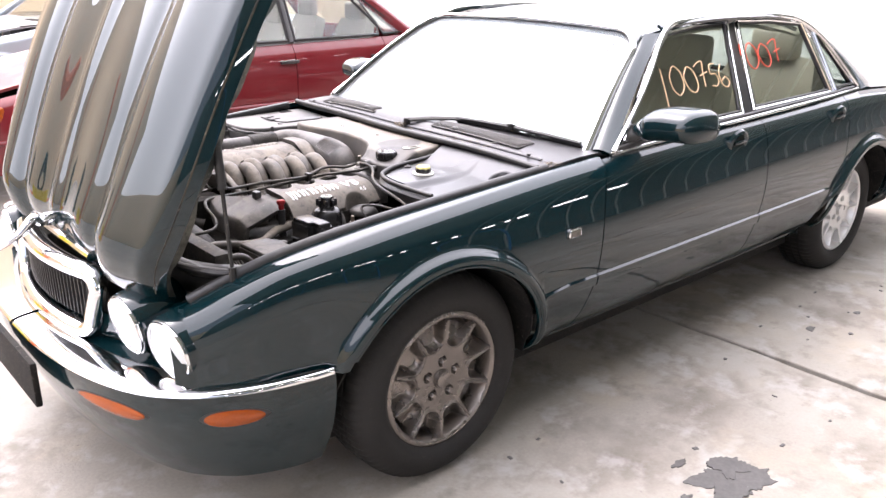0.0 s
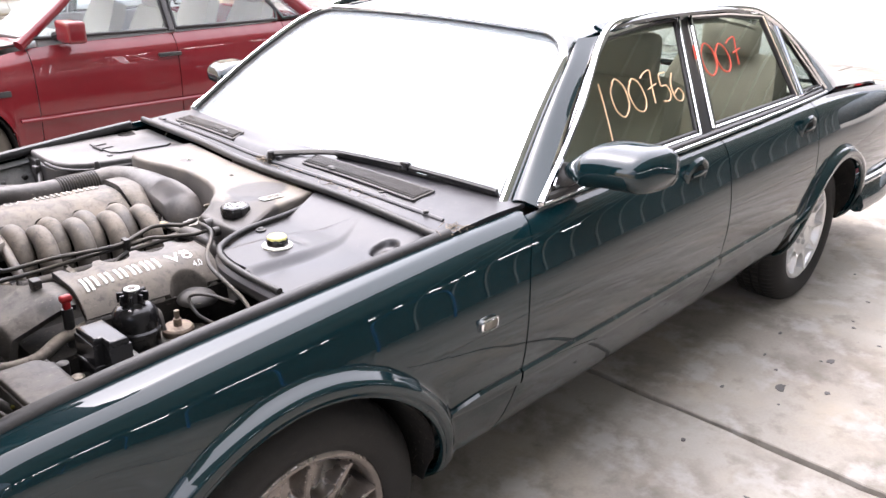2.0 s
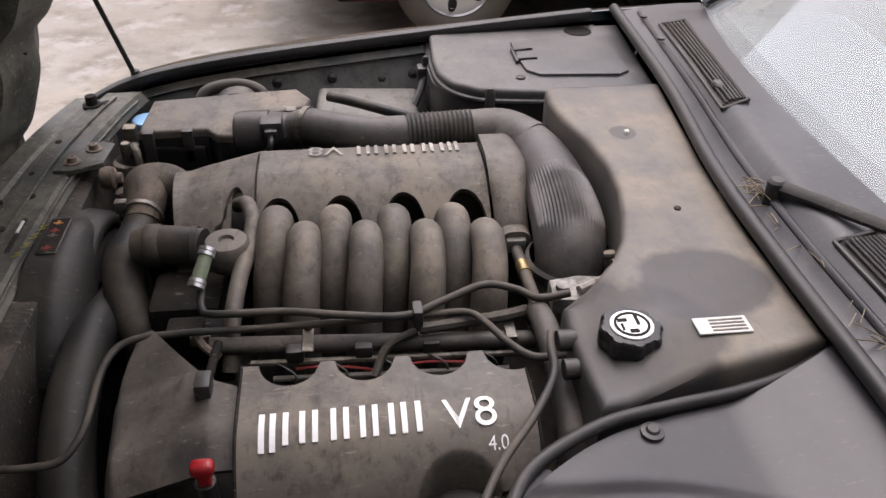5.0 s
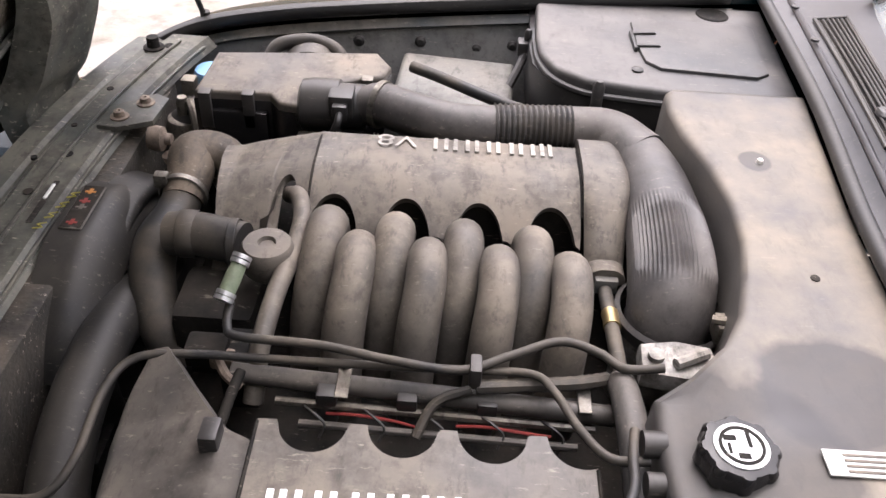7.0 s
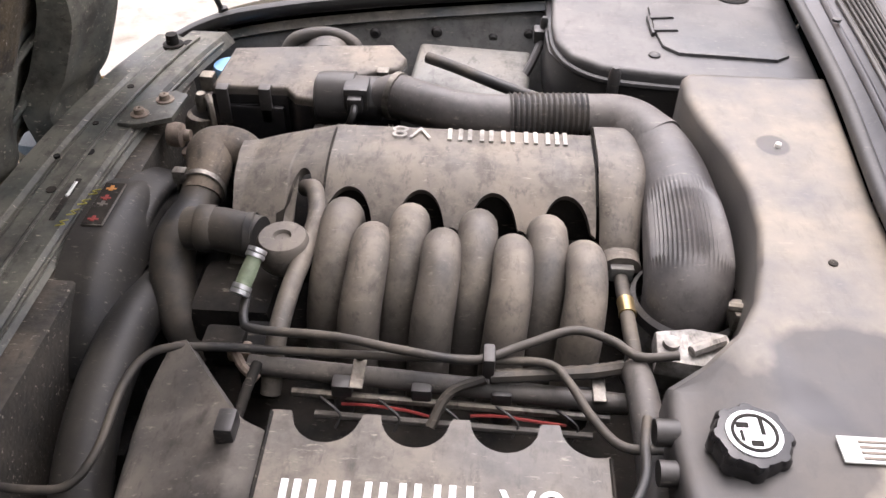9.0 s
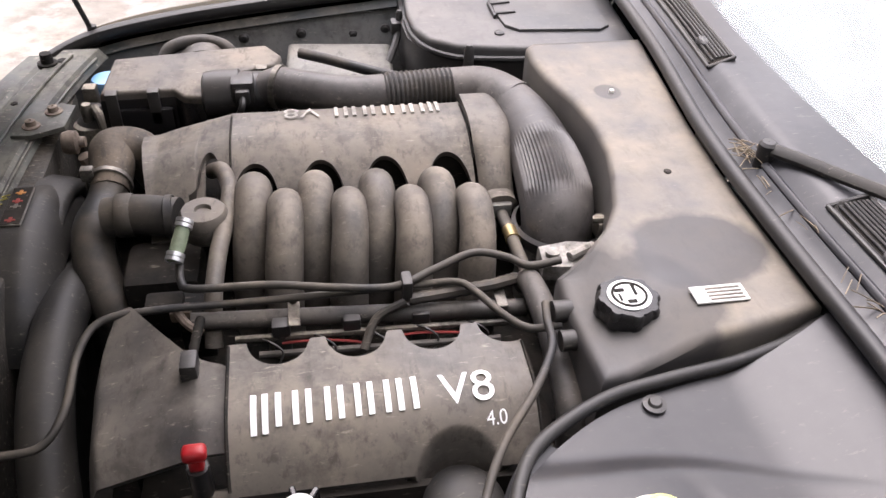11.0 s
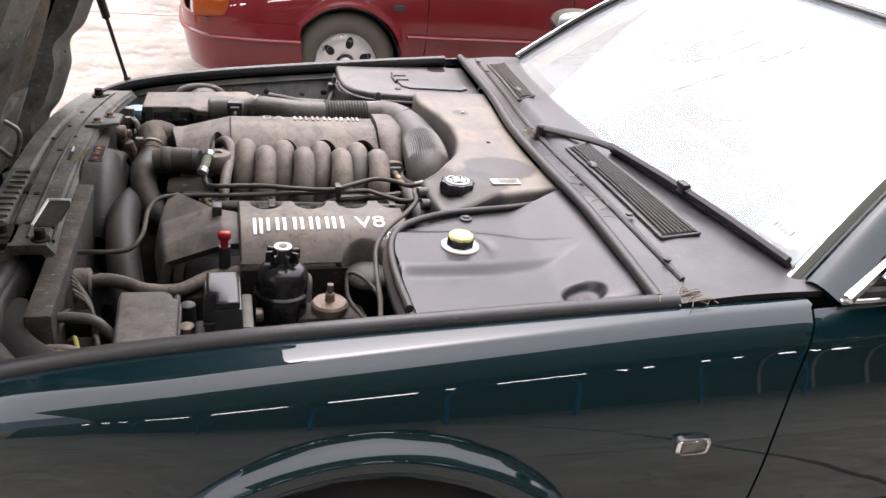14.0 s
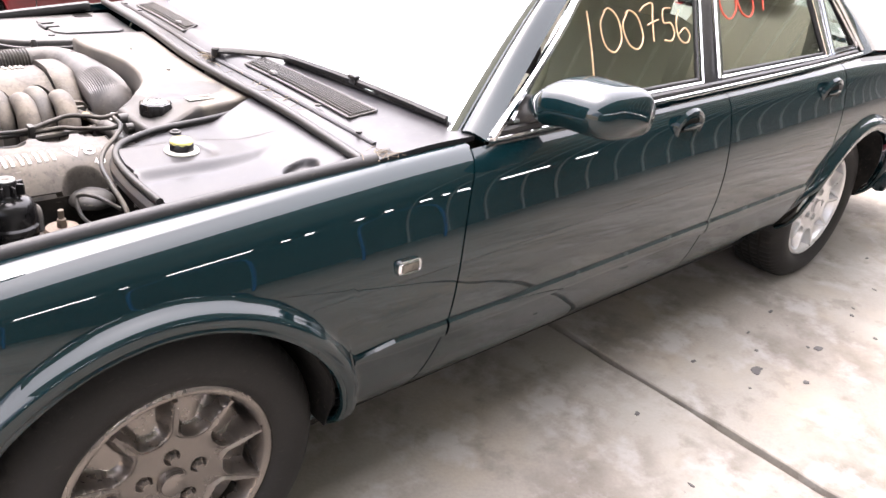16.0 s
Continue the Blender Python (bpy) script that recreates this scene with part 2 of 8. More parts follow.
GLASS = thin_glass("clear_glass", (0.95, 0.975, 0.96), 1.5)
def dusty_glare_screen():
    """A windscreen: two mirror layers over clear glass, with pale dust thickened to paint in sky glare."""
    m = thin_glass("dusty_glare_windscreen", (0.90, 0.95, 0.94), 1.52)
    n, l = m.node_tree.nodes, m.node_tree.links
    out = n["Material Output"].inputs["Surface"]
    src = out.links[0].from_socket
    film = n.new("ShaderNodeBsdfDiffuse")
    film.inputs["Color"].default_value = (0.70, 0.74, 0.76, 1)
    k = n.new("ShaderNodeTexNoise")
    k.inputs["Scale"].default_value = 3.0
    r = n.new("ShaderNodeMapRange")
    # Share of the film: dust plus the whitening of mirrored sky.
    r.inputs["To Min"].default_value, r.inputs["To Max"].default_value = 0.11, 0.23
    l.new(k.outputs["Fac"], r.inputs["Value"])
    x = n.new("ShaderNodeMixShader")
    l.new(r.outputs[0], x.inputs[0])
    l.new(src, x.inputs[1])
    l.new(film.outputs[0], x.inputs[2])
    l.new(x.outputs[0], out)
    return m


SCREEN_GLASS = dusty_glare_screen()
GLASS_TINT = thin_glass("green_tinted_glass", (0.70, 0.75, 0.72), 1.52)
LENS = material("lamp_glass", (0.92, 0.93, 0.94), 0.06, 0.0, 0.06, 30, 90, 0.05, 0.001, transmission=0.4, ior=1.5)
AMBER = material("amber_lens", (0.30, 0.060, 0.006), 0.2, 0.0, 0.12, 12, 220, 0.4, 0.002, transmission=0.15)
TAIL_RED = material("red_lens", (0.5, 0.02, 0.02), 0.15, 0.0, 0.05, 12, 220, 0.3, transmission=0.1)
LEATHER = material("cream_leather", (0.44, 0.385, 0.30), 0.5, 0.0, 0.08, 6, 220, 0.2)
CABIN = material("grey_beige_trim", (0.24, 0.22, 0.19), 0.6, 0.0, 0.1, 6, 220, 0.2)
CABIN_DARK = material("dark_trim", (0.16, 0.16, 0.16), 0.7, 0.0, 0.1, 6, 40, 0.0)
WHITE = material("white_lettering", (0.86, 0.86, 0.84), 0.5, 0.0, 0.05, 20, 200, 0.05)
WORN_INK = material("worn_pale_lettering", (0.42, 0.40, 0.36), 0.5, 0.0, 0.1, 20, 200, 0.05, dust=(0.22, 0.19, 0.15), dust_amount=0.5, dust_scale=60, smudge=0.4)
PALE = material("pale_label", (0.54, 0.54, 0.51), 0.45, 0.0, 0.08, 20, 200, 0.05)
YELLOW = material("yellow_cap_top", (0.84, 0.78, 0.30), 0.35, 0.0, 0.06, 20, 200, 0.1)
CREAM = material("cream_collar", (0.68, 0.66, 0.60), 0.5, 0.0, 0.1, 20, 200, 0.1)
RED_PLASTIC = material("red_plastic", (0.30, 0.012, 0.015), 0.3, 0.0, 0.1, 20, 200, 0.1)
DULL_RED = material("faded_red_ink", (0.22, 0.03, 0.025), 0.6, 0.0, 0.2, 60, 300, 0.05)
DULL_ORANGE = material("faded_orange_ink", (0.40, 0.17, 0.04), 0.6, 0.0, 0.2, 60, 300, 0.05)
BLUE_CAP = material("pale_blue_cap", (0.24, 0.46, 0.72), 0.4, 0.0, 0.08, 20, 200, 0.1)
GREY_BLUE = material("grey_blue_plastic", (0.12, 0.125, 0.118), 0.45, 0.0, 0.25, 9, 200, 0.1, dust=(0.26, 0.22, 0.17), dust_amount=0.45, smudge=0.4)
SHROUD = material("scuffed_black_plastic", (0.010, 0.010, 0.010), 0.5, 0.0, 0.2, 8, 200, 0.15, 0.001, dust=(0.15, 0.13, 0.10), dust_amount=0.25, dust_scale=9, smudge=0.3)
CRAYON_RED = material("red_window_crayon", (0.62, 0.10, 0.06), 0.8, 0.0, 0.15, 60, 400, 0.4)
CRAYON_PALE = material("pale_window_crayon", (0.66, 0.64, 0.60), 0.8, 0.0, 0.15, 60, 400, 0.4)
CRAYON = material("ochre_window_crayon", (0.72, 0.50, 0.30), 0.8, 0.0, 0.15, 60, 400, 0.4)
STICKER = material("lime_edged_sticker", (0.50, 0.68, 0.30), 0.5, 0.0, 0.05, 20, 100, 0.0)
LEAF = material("dry_needles", (0.20, 0.160, 0.110), 0.8, 0.0, 0.35, 40, 300, 0.2, island=0.5)
SHED_SKIN = material("shed_dark_sheeting", (0.05, 0.06, 0.055), 0.7, 0.0, 0.2, 1.5, 20, 0.2)
SHED_RIB = material("galvanised_rib", (0.45, 0.46, 0.44), 0.5, 0.2, 0.1, 3, 40, 0.1)
BLUE_STEEL = material("blue_painted_steel", (0.03, 0.13, 0.36), 0.45, 0.0, 0.15, 3, 60, 0.1)
WALL_WHITE = material("white_rendered_wall", (0.80, 0.79, 0.76), 0.8, 0.0, 0.05, 1.2, 40, 0.2)
WALL_BEIGE = material("beige_block_wall", (0.78, 0.62, 0.43), 0.8, 0.0, 0.1, 1.2, 40, 0.2)
TUBE_LIGHT = material("fluorescent_tube", (1.0, 0.97, 0.92), 0.4, 0.0, 0.0, 2, 60, 0.0, emit=12.0)


def concrete():
    m = material("weathered_concrete", (0.250, 0.226, 0.194), 0.85, 0.0, 0.12, 2.2, 90, 0.35, 0.004)
    n, l = m.node_tree.nodes, m.node_tree.links
    b = n["Principled BSDF"]
    src = b.inputs["Base Color"].links[0].from_socket
    co = n.new("ShaderNodeTexCoord")
    for scale, lo, hi, tint, amount in ((1.4, 0.52, 0.66, (0.34, 0.285, 0.215), 0.55), (0.9, 0.48, 0.70, (0.36, 0.345, 0.315), 0.6), (2.2, 0.48, 0.66, (0.135, 0.118, 0.098), 0.8), (4.5, 0.52, 0.64, (0.36, 0.34, 0.315), 0.65),
                                        (7.0, 0.56, 0.68, (0.15, 0.134, 0.11), 0.6), (26.0, 0.66, 0.74, (0.10, 0.09, 0.08), 0.6)):
        t = n.new("ShaderNodeTexNoise")
        t.inputs["Scale"].default_value, t.inputs["Detail"].default_value, t.inputs["Roughness"].default_value = scale, 7, 0.62
        l.new(co.outputs["Object"], t.inputs["Vector"])
        r = n.new("ShaderNodeMapRange")
        r.inputs["From Min"].default_value, r.inputs["From Max"].default_value, r.inputs["To Max"].default_value = lo, hi, amount
        l.new(t.outputs["Fac"], r.inputs["Value"])
        mx = n.new("ShaderNodeMix")
        mx.data_type = "RGBA"
        l.new(r.outputs[0], mx.inputs["Factor"])
        l.new(src, mx.inputs["A"])
        mx.inputs["B"].default_value = (*tint, 1)
        src = mx.outputs["Result"]
    l.new(src, b.inputs["Base Color"])
    return m


def wiped(m, patches, clean):
    """Where dust was wiped off or wetted: oval patches with ragged edges, in the object's metres."""
    n, l = m.node_tree.nodes, m.node_tree.links
    b = n["Principled BSDF"]
    src = b.inputs["Base Color"].links[0].from_socket
    co = n.new("ShaderNodeTexCoord")
    rag = n.new("ShaderNodeTexNoise")
    rag.inputs["Scale"].default_value, rag.inputs["Detail"].default_value = 22, 4
    l.new(co.outputs["Object"], rag.inputs["Vector"])
    for cx, cy, rx, ry, amount in patches:
        off = n.new("ShaderNodeVectorMath")
        off.operation = "SUBTRACT"
        off.inputs[1].default_value = (cx, cy, 0)
        l.new(co.outputs["Object"], off.inputs[0])
        sc = n.new("ShaderNodeVectorMath")
        sc.operation = "MULTIPLY"
        sc.inputs[1].default_value = (1 / rx, 1 / ry, 0)
        l.new(off.outputs[0], sc.inputs[0])
        ln = n.new("ShaderNodeVectorMath")
        ln.operation = "LENGTH"
        l.new(sc.outputs[0], ln.inputs[0])
        ad = n.new("ShaderNodeMath")
        ad.operation = "MULTIPLY_ADD"
        ad.inputs[1].default_value = 0.5
        l.new(rag.outputs["Fac"], ad.inputs[0])
        l.new(ln.outputs["Value"], ad.inputs[2])
        r = n.new("ShaderNodeMapRange")
        r.inputs["From Min"].default_value, r.inputs["From Max"].default_value = 1.34, 1.16
        r.inputs["To Max"].default_value = amount
        l.new(ad.outputs[0], r.inputs["Value"])
        mx = n.new("ShaderNodeMix")
        mx.data_type = "RGBA"
        l.new(r.outputs[0], mx.inputs["Factor"])
        l.new(src, mx.inputs["A"])
        mx.inputs["B"].default_value = (*clean, 1)
        src = mx.outputs["Result"]
    l.new(src, b.inputs["Base Color"])
    return m


def translucent_sheet():
    m = bpy.data.materials.new("olive_translucent_sheet")
    m.use_nodes = True
    n, l = m.node_tree.nodes, m.node_tree.links
    t = n.new("ShaderNodeBsdfTranslucent")
    t.inputs["Color"].default_value = (0.09, 0.095, 0.075, 1)
    d = n.new("ShaderNodeBsdfDiffuse")
    d.inputs["Color"].default_value = (0.06, 0.065, 0.052, 1)
    k = n.new("ShaderNodeTexNoise")
    k.inputs["Scale"].default_value = 1.5
    x = n.new("ShaderNodeMixShader")
    l.new(k.outputs["Fac"], x.inputs[0])
    l.new(d.outputs[0], x.inputs[1])
    l.new(t.outputs[0], x.inputs[2])
    l.new(x.outputs[0], n["Material Output"].inputs["Surface"])
    return m


SHEETING = translucent_sheet()
TRAY_DUSTY = wiped(TRAY_DUSTY, ((-0.995, -0.178, 0.085, 0.075, 0.75), (-1.13, -0.26, 0.125, 0.115, 0.7), (-0.978, 0.235, 0.022, 0.025, 0.6)), (0.030, 0.030, 0.034))
CONCRETE = concrete()
JOINT = material("dirt_filled_joint", (0.055, 0.048, 0.04), 0.95, 0.0, 0.3, 9, 120, 0.5, 0.004)
STAIN = material("dark_oil_stain", (0.070, 0.066, 0.062), 0.6, 0.0, 0.3, 9, 70, 0.2)

# ---- shape helpers ----
def link_mesh(name, verts, faces, mat, parent=None, label="", smooth=True, sharp=38):
    me = bpy.data.meshes.new(name)
    me.from_pydata([tuple(v) for v in verts], [], faces)
    me.materials.append(mat)
    if smooth:
        me.shade_smooth()
        me.set_sharp_from_angle(angle=radians(sharp))
    ob = new(name, me)
    if parent is not None:
        ob.parent = parent
    if label:
        ob["label"] = label
    return ob


def part(name, shape, mat, parent=None, label="", smooth=True, sharp=38):
    """Links a shape (vertices, faces) as ONE mesh object under a thing or a part."""
    return link_mesh(name, shape[0], shape[1], mat, parent, label, smooth, sharp)


def thing(name, at, label, category, group="", kind=""):
    ob = new(name)
    ob.location = at
    ob.empty_display_size = 0.1
    return tagged(ob, label, category, group, kind)


def join(*shapes):
    vs, fs = [], []
    for v, f in shapes:
        k = len(vs)
        vs += [tuple(p) for p in v]
        fs += [tuple(i + k for i in q) for q in f]
    return vs, fs


def moved(shape, m):
    return [tuple(m @ Vector(p)) for p in shape[0]], shape[1]


def from_bm(bm):
    bm.verts.ensure_lookup_table()
    out = [tuple(v.co) for v in bm.verts], [tuple(v.index for v in f.verts) for f in bm.faces]
    bm.free()
    return out


def box(x0, x1, y0, y1, z0, z1, bevel=0.004, seg=2):
    bm = bmesh.new()
    bmesh.ops.create_cube(bm, size=1.0)
    for v in bm.verts:
        v.co = ((x0 + x1) / 2 + v.co.x * (x1 - x0), (y0 + y1) / 2 + v.co.y * (y1 - y0), (z0 + z1) / 2 + v.co.z * (z1 - z0))
    if bevel:
        bmesh.ops.bevel(bm, geom=bm.edges[:], offset=bevel, segments=seg, affect="EDGES", profile=0.6)
    bm.verts.index_update()
    return from_bm(bm)


def prism(outline, z0, z1, bevel=0.006, seg=2, top_scale=1.0):
    """A plate of that outline in plan, with rounded upper edges."""
    bm = bmesh.new()
    cx = sum(p[0] for p in outline) / len(outline)
    cy = sum(p[1] for p in outline) / len(outline)
    low = [bm.verts.new((x, y, z0)) for x, y in outline]
    high = [bm.verts.new((cx + (x - cx) * top_scale, cy + (y - cy) * top_scale, z1)) for x, y in outline]
    n = len(outline)
    top = bm.faces.new(high)
    bm.faces.new(low[::-1])
    for i in range(n):
        bm.faces.new((low[i], low[(i + 1) % n], high[(i + 1) % n], high[i]))
    bmesh.ops.recalc_face_normals(bm, faces=bm.faces[:])
    if bevel:
        bmesh.ops.bevel(bm, geom=list(top.edges), offset=bevel, segments=seg, affect="EDGES", profile=0.6)
    bm.verts.index_update()
    return from_bm(bm)


def lathe(profile, seg=48, axis="z", at=(0, 0, 0), closed=False):
    """Turns (radius, height) pairs about an axis."""
    vs, fs = [], []
    n = len(profile)
    for i in range(seg):
        a = 2 * math.pi * i / seg
        for r, h in profile:
            c, s = r * math.cos(a), r * math.sin(a)
            p = (c, s, h) if axis == "z" else (c, h, s) if axis == "y" else (h, c, s)
            vs.append((p[0] + at[0], p[1] + at[1], p[2] + at[2]))
    for i in range(seg):
        j = (i + 1) % seg
        for k in range(n if closed else n - 1):
            k2 = (k + 1) % n
            q = (i * n + k, j * n + k, j * n + k2, i * n + k2)
            fs.append(q if axis != "y" else q[::-1])
    return vs, fs


def lobed(profile, n, amp, seg=96, at=(0, 0, 0)):
    """A turned cap whose side carries n grips."""
    vs, fs = lathe(profile, seg, "z")
    top = max(r for r, h in profile)
    out = []
    for x, y, z in vs:
        r = math.hypot(x, y)
        if r > top * 0.9:
            k = 1 + amp * max(0, math.cos(n * math.atan2(y, x))) ** 0.5
            x, y = x * k, y * k
        out.append((x + at[0], y + at[1], z + at[2]))
    return out, fs


def smooth_path(pts, per=8):
    """A Catmull-Rom line through the points."""
    p = [Vector(q) for q in pts]
    if len(p) < 3:
        return p
    p = [2 * p[0] - p[1]] + p + [2 * p[-1] - p[-2]]
    out = []
    for i in range(1, len(p) - 2):
        a, b, c, d = p[i - 1:i + 3]
        for k in range(per):
            t = k / per
            out.append(0.5 * ((2 * b) + (c - a) * t + (2 * a - 5 * b + 4 * c - d) * t * t + (3 * b - a - 3 * c + d) * t ** 3))
    out.append(p[-2])
    return out


def tube(pts, radius, per=8, seg=12, ridges=0, ridge=0.0, squash=1.0, smooth=True):
    """A round bar or hose along a path; radius may be one number or one for each point."""
    line = smooth_path(pts, per) if smooth else [Vector(q) for q in pts]
    n = len(line)
    radii = [radius] * n if isinstance(radius, (int, float)) else list(np.interp(np.linspace(0, len(radius) - 1, n), range(len(radius)), radius))
    vs, fs = [], []
    side = None
    for i, p in enumerate(line):
        d = (line[min(i + 1, n - 1)] - line[max(i - 1, 0)]).normalized()
        if side is None:
            side = d.orthogonal().normalized()
        side = (side - d * side.dot(d)).normalized()
        up = d.cross(side)
        r = radii[i] * (1 + (ridge if ridges and i % 2 else 0))
        for k in range(seg):
            a = 2 * math.pi * k / seg
            vs.append(p + side * (r * math.cos(a)) + up * (r * squash * math.sin(a)))
    for i in range(n - 1):
        for k in range(seg):
            k2 = (k + 1) % seg
            fs.append((i * seg + k, i * seg + k2, (i + 1) * seg + k2, (i + 1) * seg + k))
    fs.append(tuple(range(seg))[::-1])
    fs.append(tuple((n - 1) * seg + k for k in range(seg)))
    return vs, fs


def fluted(pts, radius, per, seg, count, amp, start, end):
    """A hose whose upper side carries ridges along part of its length."""
    vs, fs = tube(pts, radius, per, seg)
    rings = len(vs) // seg
    line = smooth_path(pts, per)
    out = []
    for i in range(rings):
        t = i / (rings - 1)
        w = max(0, min(1, (t - start) / 0.04)) * max(0, min(1, (end - t) / 0.04))
        for k in range(seg):
            d = vs[i * seg + k] - line[i]
            up = max(0, min(1, (d.normalized().z - 0.25) / 0.15)) * w
            out.append(line[i] + d * (1 + amp * up * math.cos(count * 2 * math.pi * k / seg)))
    return out, fs


def sheet(fn, nu, nv, thick=0.0):
    """A surface fn(u, v), u and v from 0 to 1, given a back and closed edges if thick (minus: on the other side)."""
    if thick < 0:
        return sheet(lambda u, v: fn(u, 1 - v), nu, nv, -thick)
    pts = [[Vector(fn(i / nu, j / nv)) for j in range(nv + 1)] for i in range(nu + 1)]
    vs = [p for row in pts for p in row]
    w = nv + 1
    fs = [(i * w + j, (i + 1) * w + j, (i + 1) * w + j + 1, i * w + j + 1) for i in range(nu) for j in range(nv)]
    if thick:
        back = []
        for i in range(nu + 1):
            for j in range(w):
                a = pts[min(i + 1, nu)][j] - pts[max(i - 1, 0)][j]
                b = pts[i][min(j + 1, nv)] - pts[i][max(j - 1, 0)]
                n = a.cross(b)
                back.append(pts[i][j] - (n.normalized() if n.length > 1e-12 else Vector((0, 0, 1))) * thick)
        k = len(vs)
        vs += back
        fs += [tuple(i + k for i in q[::-1]) for q in fs]
        rim = [i * w for i in range(nu + 1)] + [nu * w + j for j in range(1, w)] + [i * w + nv for i in range(nu - 1, -1, -1)] + [j for j in range(nv - 1, 0, -1)]
        for a, b in zip(rim, rim[1:] + rim[:1]):
            fs.append((b, a, a + k, b + k))
    return vs, fs


def lerp(a, b, t):
    return a + (b - a) * t


def curve(x, xs, ys):
    return float(np.interp(x, xs, ys))


def soft(x, xs, ys):
    """Smooth interpolation through the pairs."""
    i = max(0, min(len(xs) - 2, int(np.searchsorted(xs, x)) - 1))
    m = [0.0] * len(xs)
    for k in (i, i + 1):
        a, b = max(0, k - 1), min(len(xs) - 1, k + 1)
        m[k] = (ys[b] - ys[a]) / (xs[b] - xs[a])
    h = xs[i + 1] - xs[i]
    t = max(0.0, min(1.0, (x - xs[i]) / h))
    return ((2 * t ** 3 - 3 * t * t + 1) * ys[i] + (t ** 3 - 2 * t * t + t) * h * m[i] + (3 * t * t - 2 * t ** 3) * ys[i + 1] + (t ** 3 - t * t) * h * m[i + 1])


def mirrored(shape, yc):
    return [(p[0], 2 * yc - p[1], p[2]) for p in shape[0]], [q[::-1] for q in shape[1]]


# ---- ground and surroundings ----
def slab_outline(x0, x1, y0, y1, seed):
    """A slab's edge with small chips along it."""
    r = random.Random(seed)
    pts = []
    for (ax, ay), (bx, by) in (((x0, y0), (x1, y0)), ((x1, y0), (x1, y1)), ((x1, y1), (x0, y1)), ((x0, y1), (x0, y0))):
        for i in range(40):
            t = i / 40
            px, py = lerp(ax, bx, t), lerp(ay, by, t)
            n = r.uniform(0, 0.012) + (r.random() < 0.08) * r.uniform(0.005, 0.02)
            pts.append((px + (n if ay != by and ax == x0 else -n if ay != by else 0), py + (n if ax != bx and ay == y0 else -n if ax != bx else 0)))
    return pts


ground = tagged(part("ground", sheet(lambda u, v: (-150 + 300 * u, -150 + 300 * v, -0.035), 12, 12), JOINT), "", "ground", kind="structure")
yard = tagged(part("ground_far", sheet(lambda u, v: (-150 + 300 * u, -150 + 300 * v, -0.028 if abs(u - 0.5) > 0.09 or abs(v - 0.5) > 0.09 else -0.034), 60, 60), CONCRETE), "", "ground", kind="structure")
pavement = tagged(thing("pavement", (0, 0, 0), "worn grey concrete slabs with dirt-filled joints", "pavement"), kind="structure")
for i in range(-5, 6):
    for j in range(-4, 5):
        x0, y0 = 1.603 + 4.2 * i, -2.6 + 4.2 * j
        part("slab", prism(slab_outline(x0 + 0.009, x0 + 4.191, y0 + 0.009, y0 + 4.191, i * 50 + j), -0.04, 0.0, 0.004, 1), CONCRETE, pavement)

# dark spill on the slab
def blot(cx, cy, rx, ry, seed, n=70, turn=0.0, high=0.003):
    pts = []
    for k in range(n):
        a = 2 * math.pi * k / n
        q = Vector((math.cos(a) * 1.4 + seed, math.sin(a) * 1.4, seed * 0.7))
        r = 1 + 0.55 * noise.noise(q * 1.1) + 0.22 * noise.noise(q * 3.1) + 0.16 * noise.noise(q * 9.0)
        x, y = rx * r * math.cos(a), ry * r * math.sin(a)
        pts.append((cx + x * math.cos(turn) - y * math.sin(turn), cy + x * math.sin(turn) + y * math.cos(turn)))
    return prism(pts, -0.002, high, 0.001, 1)


spill = thing("oil_stain", (0.70, -1.46, 0), "dark irregular oil stain on the concrete", "stain", kind="stuff")
part("spill", join(blot(-0.01, -0.03, 0.105, 0.075, 3.1, 120, turn=-0.35), blot(0.03, 0.02, 0.06, 0.05, 11.1, 60, high=0.0055), blot(-0.08, -0.06, 0.06, 0.04, 5.4, 60, high=0.008), blot(-0.07, 0.135, 0.035, 0.014, 7.7), blot(0.05, 0.15, 0.012, 0.008, 9.2), blot(-0.21, 0.02, 0.02, 0.012, 1.2)), STAIN, spill)
flecks = thing("ground_flecks", (0, 0, 0), "small dark flecks and specks of dirt on concrete", "dirt", kind="stuff")
rf = random.Random(5)
part("fleck", join(*[blot(rf.uniform(-1.4, 4.2), rf.uniform(-2.3, -0.9), rf.uniform(0.004, 0.014), rf.uniform(0.003, 0.010), rf.uniform(0, 50), 14) for _ in range(90)],
                   blot(2.0, -1.12, 0.03, 0.016, 4.2, 24), blot(2.35, -1.18, 0.018, 0.012, 6.2, 20), blot(1.35, -1.75, 0.012, 0.012, 8.2, 16)), STAIN, flecks)

# walls that close the yard
tagged(part("wall_east", box(11.0, 11.3, -1.0, 16, -0.02, 4.2, 0.02), WALL_WHITE), "white rendered yard wall", "wall", kind="structure")
tagged(part("wall_north", box(-14, 11.0, 15.0, 15.3, -0.02, 6.4, 0.02), WALL_BEIGE), "beige block yard wall", "wall", kind="structure")
tagged(part("wall_west", box(-14.3, -14.0, -12, 15.0, -0.02, 3.4, 0.02), WALL_BEIGE), "beige block yard wall", "wall", kind="structure")

